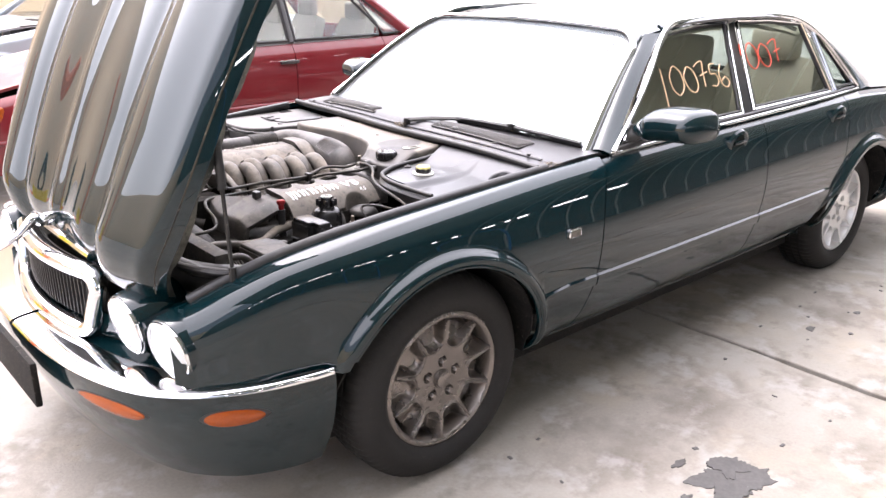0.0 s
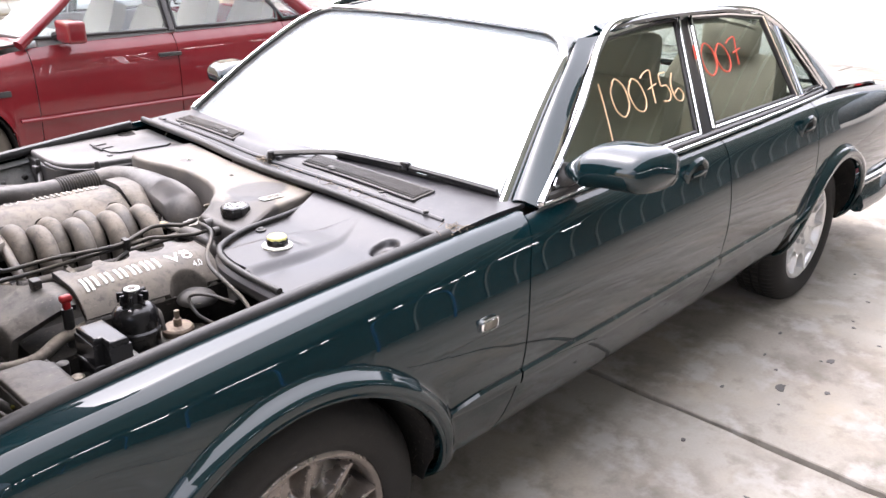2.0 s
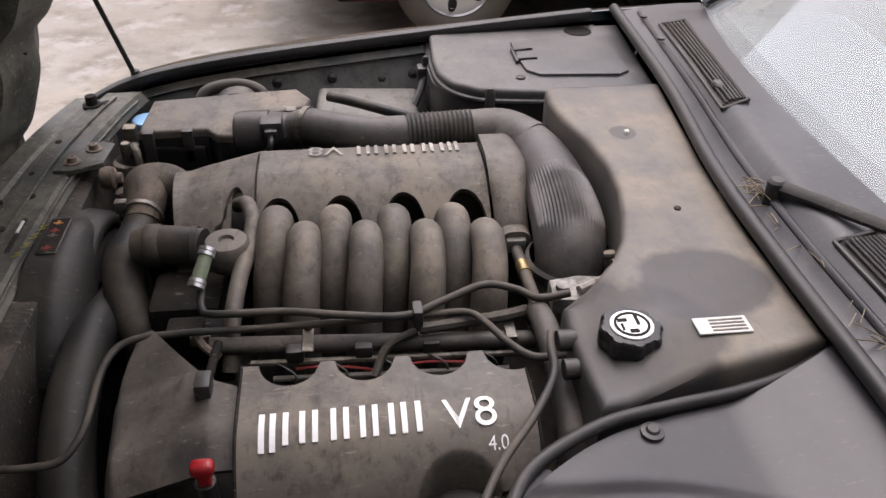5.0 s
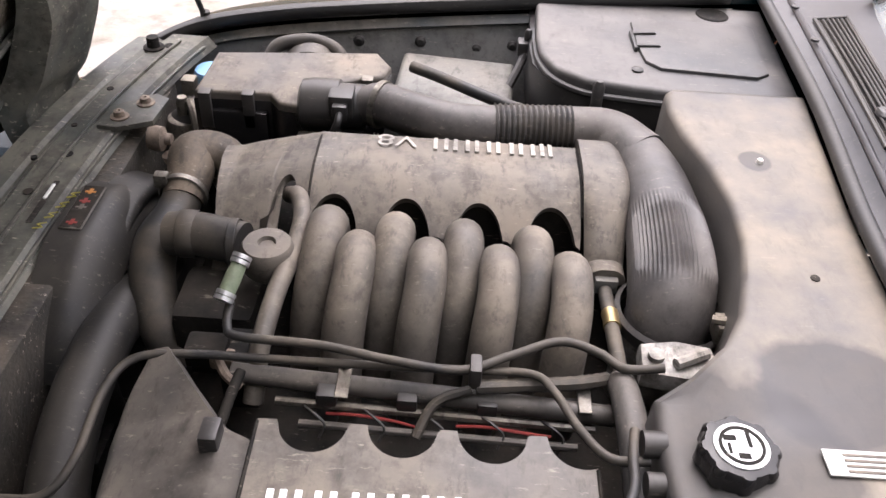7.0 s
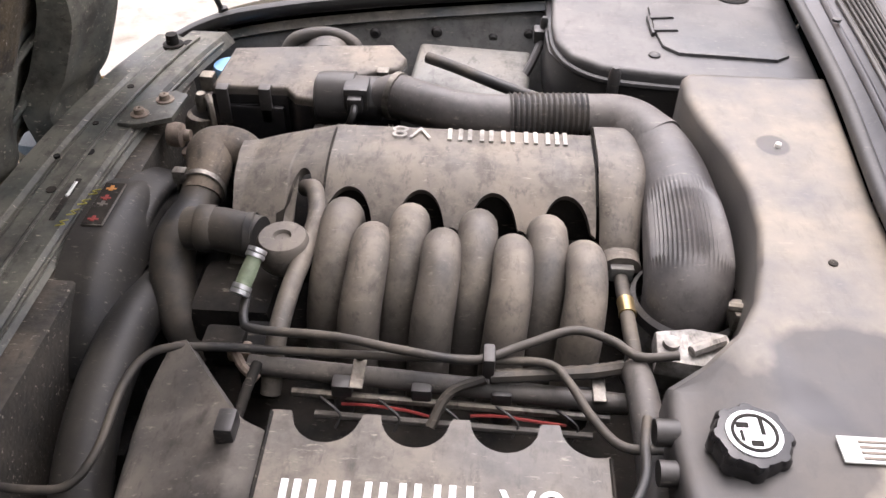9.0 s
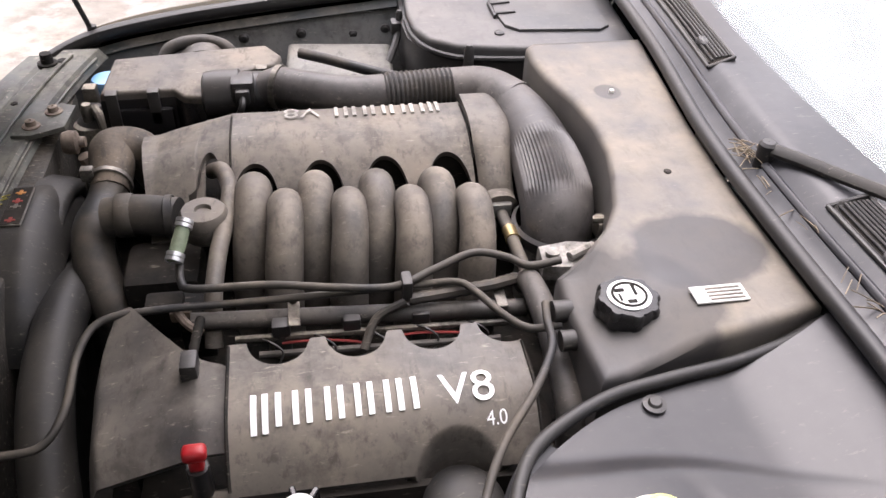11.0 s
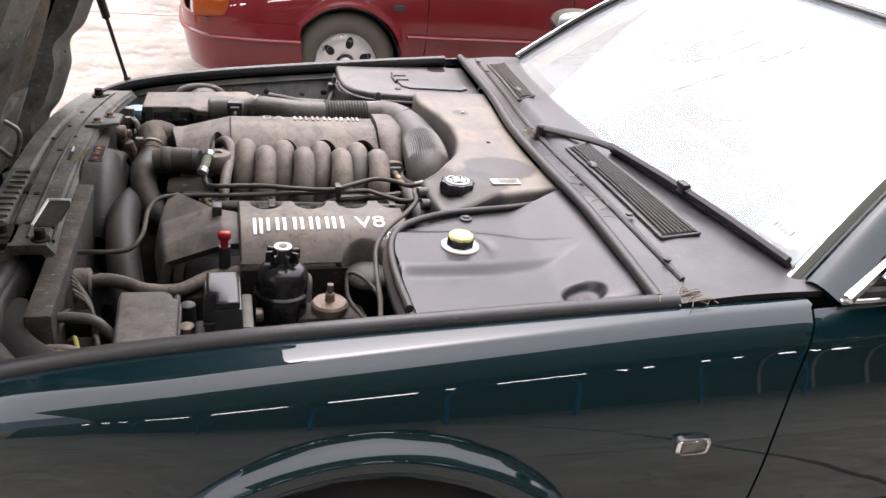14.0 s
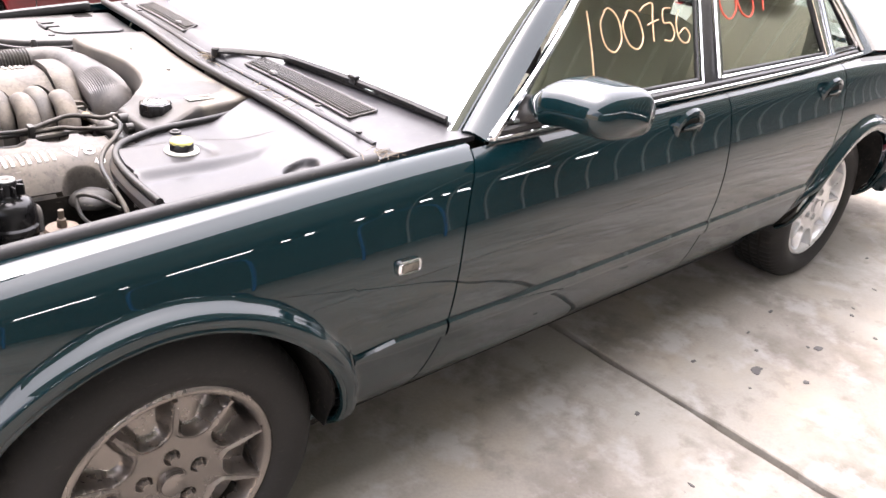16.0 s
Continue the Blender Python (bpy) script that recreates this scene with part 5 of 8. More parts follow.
handle(1.575, 0.868)
handle(2.495, 0.872)
by = YC - flank(0.518, 0.718)
badge = on("side_repeater", join(box(0.488, 0.550, by - 0.009, by + 0.004, 0.702, 0.735, 0.012, 4)), CHROME, car, "chrome-rimmed repeater badge")
on("repeater_lens", box(0.496, 0.542, by - 0.0115, by - 0.006, 0.708, 0.729, 0.005, 3), STEEL, badge)

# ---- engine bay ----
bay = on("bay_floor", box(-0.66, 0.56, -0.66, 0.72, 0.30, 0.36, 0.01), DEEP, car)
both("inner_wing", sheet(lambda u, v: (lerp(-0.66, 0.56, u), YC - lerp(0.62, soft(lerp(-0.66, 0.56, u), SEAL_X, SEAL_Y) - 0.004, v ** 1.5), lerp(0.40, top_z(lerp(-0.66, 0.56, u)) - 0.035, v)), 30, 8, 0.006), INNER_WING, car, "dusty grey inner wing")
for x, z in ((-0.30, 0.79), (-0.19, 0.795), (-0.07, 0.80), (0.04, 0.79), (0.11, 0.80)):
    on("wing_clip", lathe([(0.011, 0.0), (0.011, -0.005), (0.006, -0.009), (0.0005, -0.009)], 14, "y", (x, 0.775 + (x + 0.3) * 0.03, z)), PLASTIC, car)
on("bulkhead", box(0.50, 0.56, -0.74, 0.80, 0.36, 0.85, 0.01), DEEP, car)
# bonnet seal along both wings
both("wing_seal", tube([(x, YC - soft(x, SEAL_X, SEAL_Y), top_z(x) + 0.002) for x in (-0.68, -0.60, -0.50, -0.35, -0.15, 0.1, 0.3, 0.52)], 0.017, 6, 10, squash=0.9), RUBBER, car)
both("wing_gutter", sheet(lambda u, v: (lerp(-0.64, 0.53, u), YC - soft(lerp(-0.64, 0.53, u), SEAL_X, SEAL_Y) + lerp(0.006, 0.022, v), top_z(lerp(-0.64, 0.53, u)) - 0.020 - 0.012 * v), 30, 3, 0.006), GREEN_INNER, car)

# slam panel across the nose, radiator and fan shroud
def slam(u, v):
    y = lerp(-0.300, 0.74, u)
    k = abs(y - 0.04) / 0.70
    x = lerp(-0.685, -0.535, v) + 0.075 * k ** 3
    z = 0.790 + (0.010 if v > 0.42 else -0.004 if v > 0.30 else 0.0) - (0.02 * (v - 0.9) / 0.1 if v > 0.9 else 0)
    return (x, y, z)


slam_panel = on("slam_panel", sheet(slam, 60, 20, -0.02), SLAM, car, "grimy dark green slam panel", sharp=25)
for y, x, r in ((-0.275, -0.555, 0.011), (-0.25, -0.625, 0.010), (0.679, -0.560, 0.012)):
    on("slam_bolt", lathe([(r * 1.6, 0.796), (r * 1.6, 0.803), (r, 0.804), (r * 0.9, 0.822), (0.0005, 0.823)], 14, "z", (x, y, 0)), DEEP, slam_panel)
# Flush dark discs and plates paint the shade inside the panel's openings.
for y, x, r in ((0.22, -0.596, 0.0075), (0.319, -0.578, 0.0075), (0.305, -0.624, 0.005), (0.69, -0.535, 0.009), (0.40, -0.60, 0.005), (0.52, -0.585, 0.006), (-0.05, -0.60, 0.007), (-0.20, -0.59, 0.006)):
    on("slam_hole", lathe([(r, 0.7975), (r, 0.8016), (0.0005, 0.8016)], 16, "z", (x, y, 0)), DEEP, slam_panel)
on("slam_opening", prism([(-0.579, -0.217), (-0.539, -0.221), (-0.529, -0.095), (-0.570, -0.092)], 0.790, 0.8018, 0.001, 1), DEEP, slam_panel)
on("opening_edge", join(tube([(-0.581, -0.217, 0.802), (-0.572, -0.090, 0.802)], 0.0035, 1, 6, smooth=False), tube([(-0.573, -0.089, 0.802), (-0.527, -0.092, 0.802)], 0.0040, 1, 6, smooth=False)), PALE, slam_panel, "pale worn edge of the opening")
on("slam_opening", box(-0.634, -0.594, -0.024, 0.026, 0.780, 0.7930, 0.002, 1), DEEP, slam_panel)
on("slam_slot", box(-0.571, -0.562, 0.152, 0.250, 0.795, 0.8015, 0.002, 2), DEEP, slam_panel)
on("paper_scrap", box(-0.569, -0.564, 0.205, 0.240, 0.800, 0.8035, 0.001, 1), PALE, slam_panel)
for off, r in ((0.36, 0.0045), (0.66, 0.005), (0.95, 0.006)):
    on("slam_ridge", tube([Vector(slam(u, off)) + Vector((0, 0, 0.001)) for u in (0.03, 0.15, 0.3, 0.45, 0.6, 0.75, 0.9, 0.97)], r, 4, 8, squash=0.6), SLAM, slam_panel)
plate = on("slam_bracket", prism([(-0.562, 0.395), (-0.562, 0.452), (-0.500, 0.505), (-0.474, 0.492), (-0.480, 0.418), (-0.530, 0.392)], 0.798, 0.807, 0.003), SLAM, slam_panel, "pressed bracket with two bolts")
for x, y in ((-0.534, 0.423), (-0.507, 0.470)):
    on("bracket_bolt", lathe([(0.015, 0.806), (0.015, 0.809), (0.009, 0.810), (0.008, 0.818), (0.003, 0.819), (0.0005, 0.815)], 18, "z", (x, y, 0)), RUSTY, plate)
on("horn", join(lathe([(0.018, -0.01), (0.021, 0.0), (0.020, 0.012), (0.010, 0.016), (0.009, 0.026), (0.0005, 0.026)], 20, "x", (-0.475, 0.405, 0.782)), tube([(-0.455, 0.395, 0.76), (-0.44, 0.40, 0.71)], 0.012, 2, 8, smooth=False)), RUSTY, slam_panel, "corroded horn behind the panel")
on("latch_plate", join(box(-0.665, -0.60, -0.29, -0.20, 0.785, 0.80, 0.004), box(-0.65, -0.61, -0.27, -0.22, 0.798, 0.806, 0.004)), DEEP, slam_panel)
for k in range(12):
    on("slot_bar", box(-0.672, -0.640, -0.235 + k * 0.030, -0.229 + k * 0.030, 0.788, 0.795, 0.001, 1), STEEL, slam_panel)
CHALK = material("yellow_chalk", (0.30, 0.27, 0.06), 0.8)
for k in range(4):
    x, y = -0.556 + 0.006 * k, 0.140 + 0.024 * k
    on("chalk_mark", tube([(x, y, 0.8012), (x + 0.012, y + 0.004, 0.8012), (x + 0.003, y + 0.009, 0.8012), (x + 0.014, y + 0.014, 0.8012)], 0.0010, 3, 5), CHALK, slam_panel)
GUIDE_OUT = [(-0.650, -0.270), (-0.668, -0.42), (-0.655, -0.58), (-0.600, -0.675), (-0.520, -0.715)]
GUIDE_IN = [(-0.585, -0.275), (-0.595, -0.42), (-0.578, -0.54), (-0.530, -0.615), (-0.470, -0.660)]


def guide_fn(u, v):
    """Curved black ledge that leads from the slam panel round to the wing."""
    o = [np.interp(u * 4, range(5), [q[k] for q in GUIDE_OUT]) for k in (0, 1)]
    i = [np.interp(u * 4, range(5), [q[k] for q in GUIDE_IN]) for k in (0, 1)]
    return (lerp(o[0], i[0], v), lerp(o[1], i[1], v), 0.772 + 0.010 * math.cos(v * 9) * (v < 0.7) - 0.030 * v - 0.03 * max(0, v - 0.85) / 0.15)


guide = on("air_guide", sheet(guide_fn, 40, 16, -0.010), SHROUD, car, "black curved plastic air guide", sharp=60)
for v, r in ((0.0, 0.009), (0.72, 0.006)):
    on("guide_rim", tube([Vector(guide_fn(u, v)) + Vector((0, 0, 0.003)) for u in (0, 0.15, 0.3, 0.45, 0.6, 0.75, 0.9, 1.0)], r, 4, 8), PLASTIC, guide)
for u in (0.12, 0.5, 0.86):
    q = guide_fn(u, 0.4)
    on("guide_screw", lathe([(0.010, 0.0), (0.010, 0.006), (0.005, 0.009), (0.0005, 0.009)], 14, "z", (q[0], q[1], q[2])), DEEP, guide)
rad = on("radiator", box(-0.545, -0.500, -0.52, 0.60, 0.36, 0.775, 0.006), GRIME, car, "dirty radiator")
# shroud with its round opening
def shroud(u, v):
    a = radians(lerp(200, -20, u))
    r = lerp(0.165, 0.215, v)
    return (-0.505 + 0.055 * (1 - abs(2 * v - 1) ** 3), 0.235 + r * math.cos(a), 0.585 + r * math.sin(a) * 0.94)


sh = on("fan_shroud", join(sheet(shroud, 40, 8, 0.012), box(-0.51, -0.475, -0.02, 0.47, 0.36, 0.50, 0.01)), SHROUD, car, "black plastic fan shroud")
on("shroud_top", sheet(lambda u, v: (lerp(-0.532, -0.440, v), lerp(-0.03, 0.37, u), min(0.800, 0.570 + math.sqrt(max(0.0, 0.235 ** 2 - (lerp(-0.03, 0.37, u) - 0.175) ** 2))) - 0.060 * max(0, (v - 0.45) / 0.55) ** 2), 40, 14, -0.012), SHROUD, sh, "black shroud lip")
lab = on("shroud_label", box(-0.522, -0.491, 0.143, 0.240, 0.800, 0.8035, 0.001, 1), COVER, sh, "dark warning label with a pale rim")
on("label_face", box(-0.5205, -0.4925, 0.1445, 0.2385, 0.803, 0.8045, 0.0004, 1), DEEP, lab)
for y, mt in ((0.152, DULL_RED), (0.186, COVER), (0.200, DULL_RED), (0.222, DULL_ORANGE)):
    on("warning_mark", join(box(-0.515, -0.500, y, y + 0.004, 0.804, 0.8052, 0.0002, 1), box(-0.510, -0.505, y - 0.003, y + 0.009, 0.804, 0.8054, 0.0002, 1)), mt, lab)
on("fan_hub", lathe([(0.05, -0.50), (0.05, -0.46), (0.02, -0.45), (0.0005, -0.45)], 24, "x", (0, 0.235, 0.58)), DEEP, sh)
for k in range(7):
    a = 2 * math.pi * k / 7
    on("fan_blade", moved(box(-0.006, 0.006, 0.045, 0.155, -0.03, 0.03, 0.003, 1), Matrix.Translation((-0.485, 0.235, 0.58)) @ Matrix.Rotation(a, 4, "X") @ Matrix.Rotation(radians(28), 4, "Y")), PLASTIC, sh)

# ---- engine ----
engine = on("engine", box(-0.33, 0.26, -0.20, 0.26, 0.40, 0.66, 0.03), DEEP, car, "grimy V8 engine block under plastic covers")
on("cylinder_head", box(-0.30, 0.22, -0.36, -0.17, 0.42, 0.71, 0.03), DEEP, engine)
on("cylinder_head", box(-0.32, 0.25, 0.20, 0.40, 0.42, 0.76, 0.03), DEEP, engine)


def arc_edge(x, x0, pitch, n, depth, width):
    """Scalloped edge: depth is cut where an intake pipe passes."""
    d = 0.0
    for k in range(n):
        e = abs(x - (x0 + k * pitch)) / width
        if e < 1:
            d = max(d, depth * math.sqrt(1 - e * e))
    return d


def left_cover(u, v):
    x = lerp(-0.182, 0.166, u)
    y_top = -0.172 - arc_edge(x, -0.1245, 0.0925, 4, 0.036, 0.036)
    y = lerp(y_top, -0.340, v)
    s = (-0.172 - y) / 0.20
    z = 0.832 - 0.012 * s - 0.105 * max(0, s - 0.45) ** 2.0 / 0.30
    bx, by2 = (x - 0.068) / 0.056, (y + 0.374) / 0.066
    q = bx * bx + by2 * by2
    if q < 1.0:
        z -= 0.055 * min(1, (1 - q) * 6)
    return (x, y, z)


cl = on("near_cam_cover", sheet(left_cover, 120, 60, -0.015), COVER, engine, "dusty grey plastic cam cover", sharp=45)
on("cover_bump", sheet(lambda u, v: (lerp(-0.182, 0.166, u), lerp(-0.336, -0.362, v), lerp(0.756, 0.56, v)), 20, 4, 0.01), DEEP, engine)
on("oil_filler_dome", sheet(lambda u, v: (0.069 + 0.047 * math.sin(v * math.pi / 2) * math.cos(2 * math.pi * u), -0.372 + 0.052 * math.sin(v * math.pi / 2) * math.sin(2 * math.pi * u), 0.748 + 0.026 * math.cos(v * math.pi / 2)), 32, 10), SHROUD, engine, "smooth black filler dome")
# front piece of the cover, with its raised horn
def front_cover(u, v):
    y = lerp(-0.060, -0.300, v)
    x0 = soft(y, [-0.335, -0.26, -0.17, -0.12, -0.06], [-0.338, -0.350, -0.358, -0.352, -0.332])
    x1 = soft(y, [-0.335, -0.19, -0.175, -0.12, -0.06], [-0.186, -0.186, -0.215, -0.265, -0.312])
    x = lerp(x0, x1, u)
    s = (x - x0) / max(1e-4, 0.16)
    z = 0.770 + 0.045 * min(1, s * 1.2) - 0.05 * max(0, (-0.25 - y) / 0.09) ** 1.6 - 0.05 * max(0, 1 - u / 0.12) ** 2
    if y > -0.15:
        z += 0.030 * (y + 0.15) / 0.09
    return (x, y, z)


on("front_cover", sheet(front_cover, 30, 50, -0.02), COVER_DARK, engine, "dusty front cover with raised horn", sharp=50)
on("cover_seam", tube([left_cover(0, v) for v in (0.02, 0.2, 0.4, 0.6, 0.8, 0.98)], 0.0022, 4, 6), DEEP, engine)
on("cover_seam", tube([left_cover(1, v) for v in (0.02, 0.2, 0.4, 0.6, 0.8, 0.98)], 0.0022, 4, 6), DEEP, engine)

on("breather_cap", box(-0.237, -0.217, -0.205, -0.175, 0.80, 0.835, 0.004), PLASTIC, engine)


def z_far(x, y):
    s = max(0.0, min(1.0, (y - 0.150) / 0.125))
    z = 0.788 + 0.070 * math.sin(s * math.pi / 2) ** 0.9
    return z - 0.03 * max(0, (y - 0.335) / 0.03) ** 2 - 0.03 * max(0.0, min(1.0, (-0.19 - x) / 0.12)) * (0.4 + 0.6 * s)


def right_cover(u, v):
    x = lerp(-0.336, 0.186, u)
    if x < -0.194:
        x0 = -0.246
        y_lo = 0.112 if x < x0 else 0.182
        e = abs(x + 0.225) / 0.0215
        if e < 1:
            y_lo = 0.150 + 0.092 * math.sqrt(1 - e * e)
    else:
        y_lo = 0.150 + arc_edge(x, -0.156, 0.1003, 4, 0.062, 0.036) + 0.004 * max(0, x)
        y_lo = max(y_lo, 0.150 + arc_edge(x, -0.1060, 0.0940, 4, 0.020, 0.016))
    y = lerp(y_lo, 0.356 - 0.025 * max(0, (-0.21 - x) / 0.12), v)
    x += 0.026 * max(0.0, (0.30 - y) / 0.19) * max(0.0, (-0.25 - x) / 0.086)
    return (x, y, z_far(x, y))


far_cover = on("far_cam_cover", sheet(right_cover, 240, 44, 0.014), COVER, engine, "dusty grey plastic cam cover", sharp=50)
on("far_cover_skirt", sheet(lambda u, v: (lerp(-0.20, 0.20, u), 0.232 - 0.01 * v, lerp(0.828, 0.66, v)), 20, 3, 0.01), DEEP, engine)
for xs in (-0.192, 0.187):
    on("cover_seam", tube([(xs, y, z_far(xs, y) + 0.001) for y in (0.20, 0.24, 0.28, 0.32, 0.35)], 0.0018, 4, 6), DEEP, engine)


def arm_fn(u, v):
    y = lerp(0.356, 0.118, v)
    w = soft(v, [0, 0.45, 0.7, 1.0], [0.0, 0.10, 0.8, 1.0])
    x = lerp(lerp(0.1885, 0.204, w), lerp(0.249, 0.232, w), u)
    z = z_far(0, y) - 0.012 * max(0, 2 * u - 1) ** 6 - 0.010 * w * max(0, 1 - 2 * u) ** 6 + 0.010 * v ** 2
    return (x, y, z)


on("cover_arm", sheet(arm_fn, 14, 30, 0.014), COVER, engine, "square-section cover arm", sharp=50)
on("arm_end", box(0.2015, 0.2335, 0.108, 0.124, 0.778, 0.802, 0.004), GREY_BLUE, engine)
on("arm_hose", tube([(0.217, 0.112, 0.785), (0.216, 0.075, 0.790), (0.215, 0.03, 0.795), (0.215, -0.03, 0.798), (0.216, -0.07, 0.795)], 0.0095, 6, 12), HOSE, engine)
on("brass_fitting", tube([(0.2162, 0.058, 0.792), (0.2158, 0.044, 0.794), (0.2156, 0.030, 0.795)], [0.0115, 0.0105, 0.0115], 3, 12), BRASS, engine, "brass hose fitting")

# eight curved intake pipes
for k in range(8):
    x = -0.157 + k * 0.0455
    far_one = k % 2 == 0
    y0 = (0.160 if far_one else 0.114) - 0.06 * (x + 0.157)
    r = 0.0262
    on("intake_pipe", tube([(x, y0 + 0.022, 0.765), (x, y0 + 0.010, 0.815), (x, y0 - 0.022, 0.838), (x - 0.001, y0 - 0.062, 0.828), (x - 0.006, y0 - 0.098, 0.795), (x - 0.010, y0 - 0.118, 0.74), (x - 0.012, y0 - 0.125, 0.66)],
       [r * 0.95, r, r, r, r * 1.03, r * 1.05, r * 1.05], 6, 18), RUNNER, engine, "dusty curved intake pipe")
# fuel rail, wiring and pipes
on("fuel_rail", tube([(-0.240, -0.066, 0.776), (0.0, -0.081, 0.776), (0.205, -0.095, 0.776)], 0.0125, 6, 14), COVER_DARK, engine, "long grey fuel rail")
on("wiring_rail", tube([(-0.185, -0.092, 0.762), (0.0, -0.098, 0.762), (0.185, -0.105, 0.762)], 0.0052, 2, 8), STEEL, engine)
on("wiring_rail", tube([(-0.155, -0.114, 0.752), (0.0, -0.119, 0.752), (0.165, -0.124, 0.752)], 0.0045, 2, 8), COVER_DARK, engine)
on("red_wire", tube([(-0.125, -0.103, 0.758), (-0.09, -0.106, 0.762), (-0.05, -0.108, 0.759), (-0.02, -0.113, 0.756)], 0.0020, 5, 6), DULL_RED, engine)
on("red_wire", tube([(0.025, -0.111, 0.760), (0.06, -0.112, 0.763), (0.10, -0.114, 0.760), (0.135, -0.116, 0.758)], 0.0020, 5, 6), DULL_RED, engine)
for k in range(5):
    x = -0.15 + 0.068 * k
    on("loose_wire", tube([(x, -0.100, 0.766), (x + 0.012, -0.112, 0.770), (x + 0.026, -0.120, 0.760), (x + 0.020, -0.128, 0.745)], 0.0016, 5, 5), PLASTIC, engine)
for k in range(4):
    x = -0.125 + k * 0.0925
    on("injector", join(lathe([(0.012, 0.73), (0.012, 0.765), (0.008, 0.775), (0.0005, 0.776)], 12, "z", (x, -0.088, 0)), box(x - 0.012, x + 0.012, -0.10, -0.078, 0.765, 0.785, 0.004)), PLASTIC, engine)
    if k in (0, 3):
        on("rail_clip", join(box(x + 0.010, x + 0.026, -0.105, -0.058, 0.788, 0.791, 0.001, 1), lathe([(0.006, 0.79), (0.006, 0.796), (0.0005, 0.797)], 10, "z", (x + 0.018, -0.058, 0))), STEEL, engine)
on("fuel_pipe", tube([(-0.254, 0.005, 0.822), (-0.250, -0.030, 0.815), (-0.232, -0.045, 0.815), (-0.135, -0.055, 0.82), (-0.057, -0.070, 0.82), (0.025, -0.079, 0.82), (0.082, -0.056, 0.824), (0.141, -0.032, 0.828), (0.185, -0.044, 0.826), (0.213, -0.065, 0.825), (0.257, -0.065, 0.83)], 0.0056, 8, 10), HOSE, engine)
on("vacuum_pipe", tube([(-0.545, -0.232, 0.745), (-0.50, -0.230, 0.748), (-0.44, -0.232, 0.748), (-0.400, -0.226, 0.752), (-0.378, -0.190, 0.768), (-0.370, -0.116, 0.79), (-0.345, -0.074, 0.80), (-0.278, -0.063, 0.80), (-0.20, -0.063, 0.80), (-0.083, -0.067, 0.805), (0.045, -0.069, 0.81), (0.109, -0.074, 0.815), (0.132, -0.104, 0.82), (0.150, -0.161, 0.835), (0.175, -0.203, 0.845), (0.214, -0.208, 0.85)], 0.0052, 8, 10), HOSE, engine)
on("loom", tube([(0.045, -0.085, 0.80), (0.10, -0.078, 0.80), (0.16, -0.070, 0.80), (0.20, -0.060, 0.80)], 0.008, 8, 8, ridges=1, ridge=0.12), HOSE, engine)
on("loom", tube([(-0.02, -0.13, 0.76), (0.0, -0.10, 0.785), (0.04, -0.088, 0.80)], 0.006, 8, 8), HOSE, engine)
on("pipe_clip", box(0.036, 0.050, -0.090, -0.062, 0.80, 0.832, 0.004), PLASTIC, engine)
cpl = on("fuel_coupling", tube([(-0.259, -0.006, 0.832), (-0.252, 0.014, 0.846), (-0.245, 0.034, 0.860)], [0.0095, 0.0105, 0.0095], 4, 14), PALE_GREEN, engine, "pale green pipe coupling with silver collars")
for k in (0.0, 0.12, 0.88, 1.0):
    a = Vector((-0.259, -0.006, 0.832)).lerp(Vector((-0.244, 0.037, 0.862)), k)
    on("collar", tube([a, a + Vector((0.0015, 0.0042, 0.0029))], 0.0122, 1, 14, smooth=False), ALLOY_BRIGHT, cpl)
on("tensioner_disc", join(lathe([(0.030, 0.800), (0.034, 0.806), (0.034, 0.838), (0.030, 0.844), (0.012, 0.845), (0.010, 0.840), (0.0005, 0.840)], 36, "z", (-0.226, 0.092, 0))), COVER, engine, "round grey filler disc")
on("crossover_hose", tube([(-0.225, 0.235, 0.815), (-0.205, 0.205, 0.835), (-0.192, 0.150, 0.835), (-0.196, 0.09, 0.825), (-0.205, 0.03, 0.815), (-0.212, -0.04, 0.790), (-0.216, -0.08, 0.74)], 0.0125, 8, 12), RUNNER, engine)
on("thermostat_pipe", join(tube([(-0.372, 0.150, 0.800), (-0.330, 0.145, 0.806), (-0.268, 0.130, 0.806)], 0.030, 6, 18), lathe([(0.0315, -0.012), (0.033, -0.010), (0.033, 0.010), (0.0315, 0.012)], 24, "x", (-0.345, 0.147, 0.804)), lathe([(0.0315, -0.006), (0.033, -0.005), (0.033, 0.005), (0.0315, 0.006)], 24, "x", (-0.280, 0.133, 0.806))), HOSE, engine)
on("thermostat_housing", join(box(-0.345, -0.235, 0.02, 0.125, 0.66, 0.775, 0.02), box(-0.26, -0.215, -0.06, 0.0, 0.70, 0.785, 0.008), box(-0.30, -0.25, -0.055, -0.02, 0.765, 0.795, 0.006)), DEEP, engine)
on("sensor_block", join(box(-0.268, -0.240, -0.062, -0.040, 0.772, 0.790, 0.005), tube([(-0.262, -0.050, 0.79), (-0.245, -0.075, 0.782), (-0.226, -0.085, 0.772)], 0.006, 5, 8)), RUSTY, engine, "dusty metal pipe bracket")
on("sensor_plug", join(tube([(-0.226, -0.075, 0.79), (-0.232, -0.11, 0.782), (-0.238, -0.148, 0.768)], 0.0060, 6, 10, ridges=1, ridge=0.12), box(-0.245, -0.230, -0.168, -0.138, 0.765, 0.783, 0.004), box(-0.243, -0.232, -0.185, -0.166, 0.770, 0.788, 0.003)), DEEP, engine)
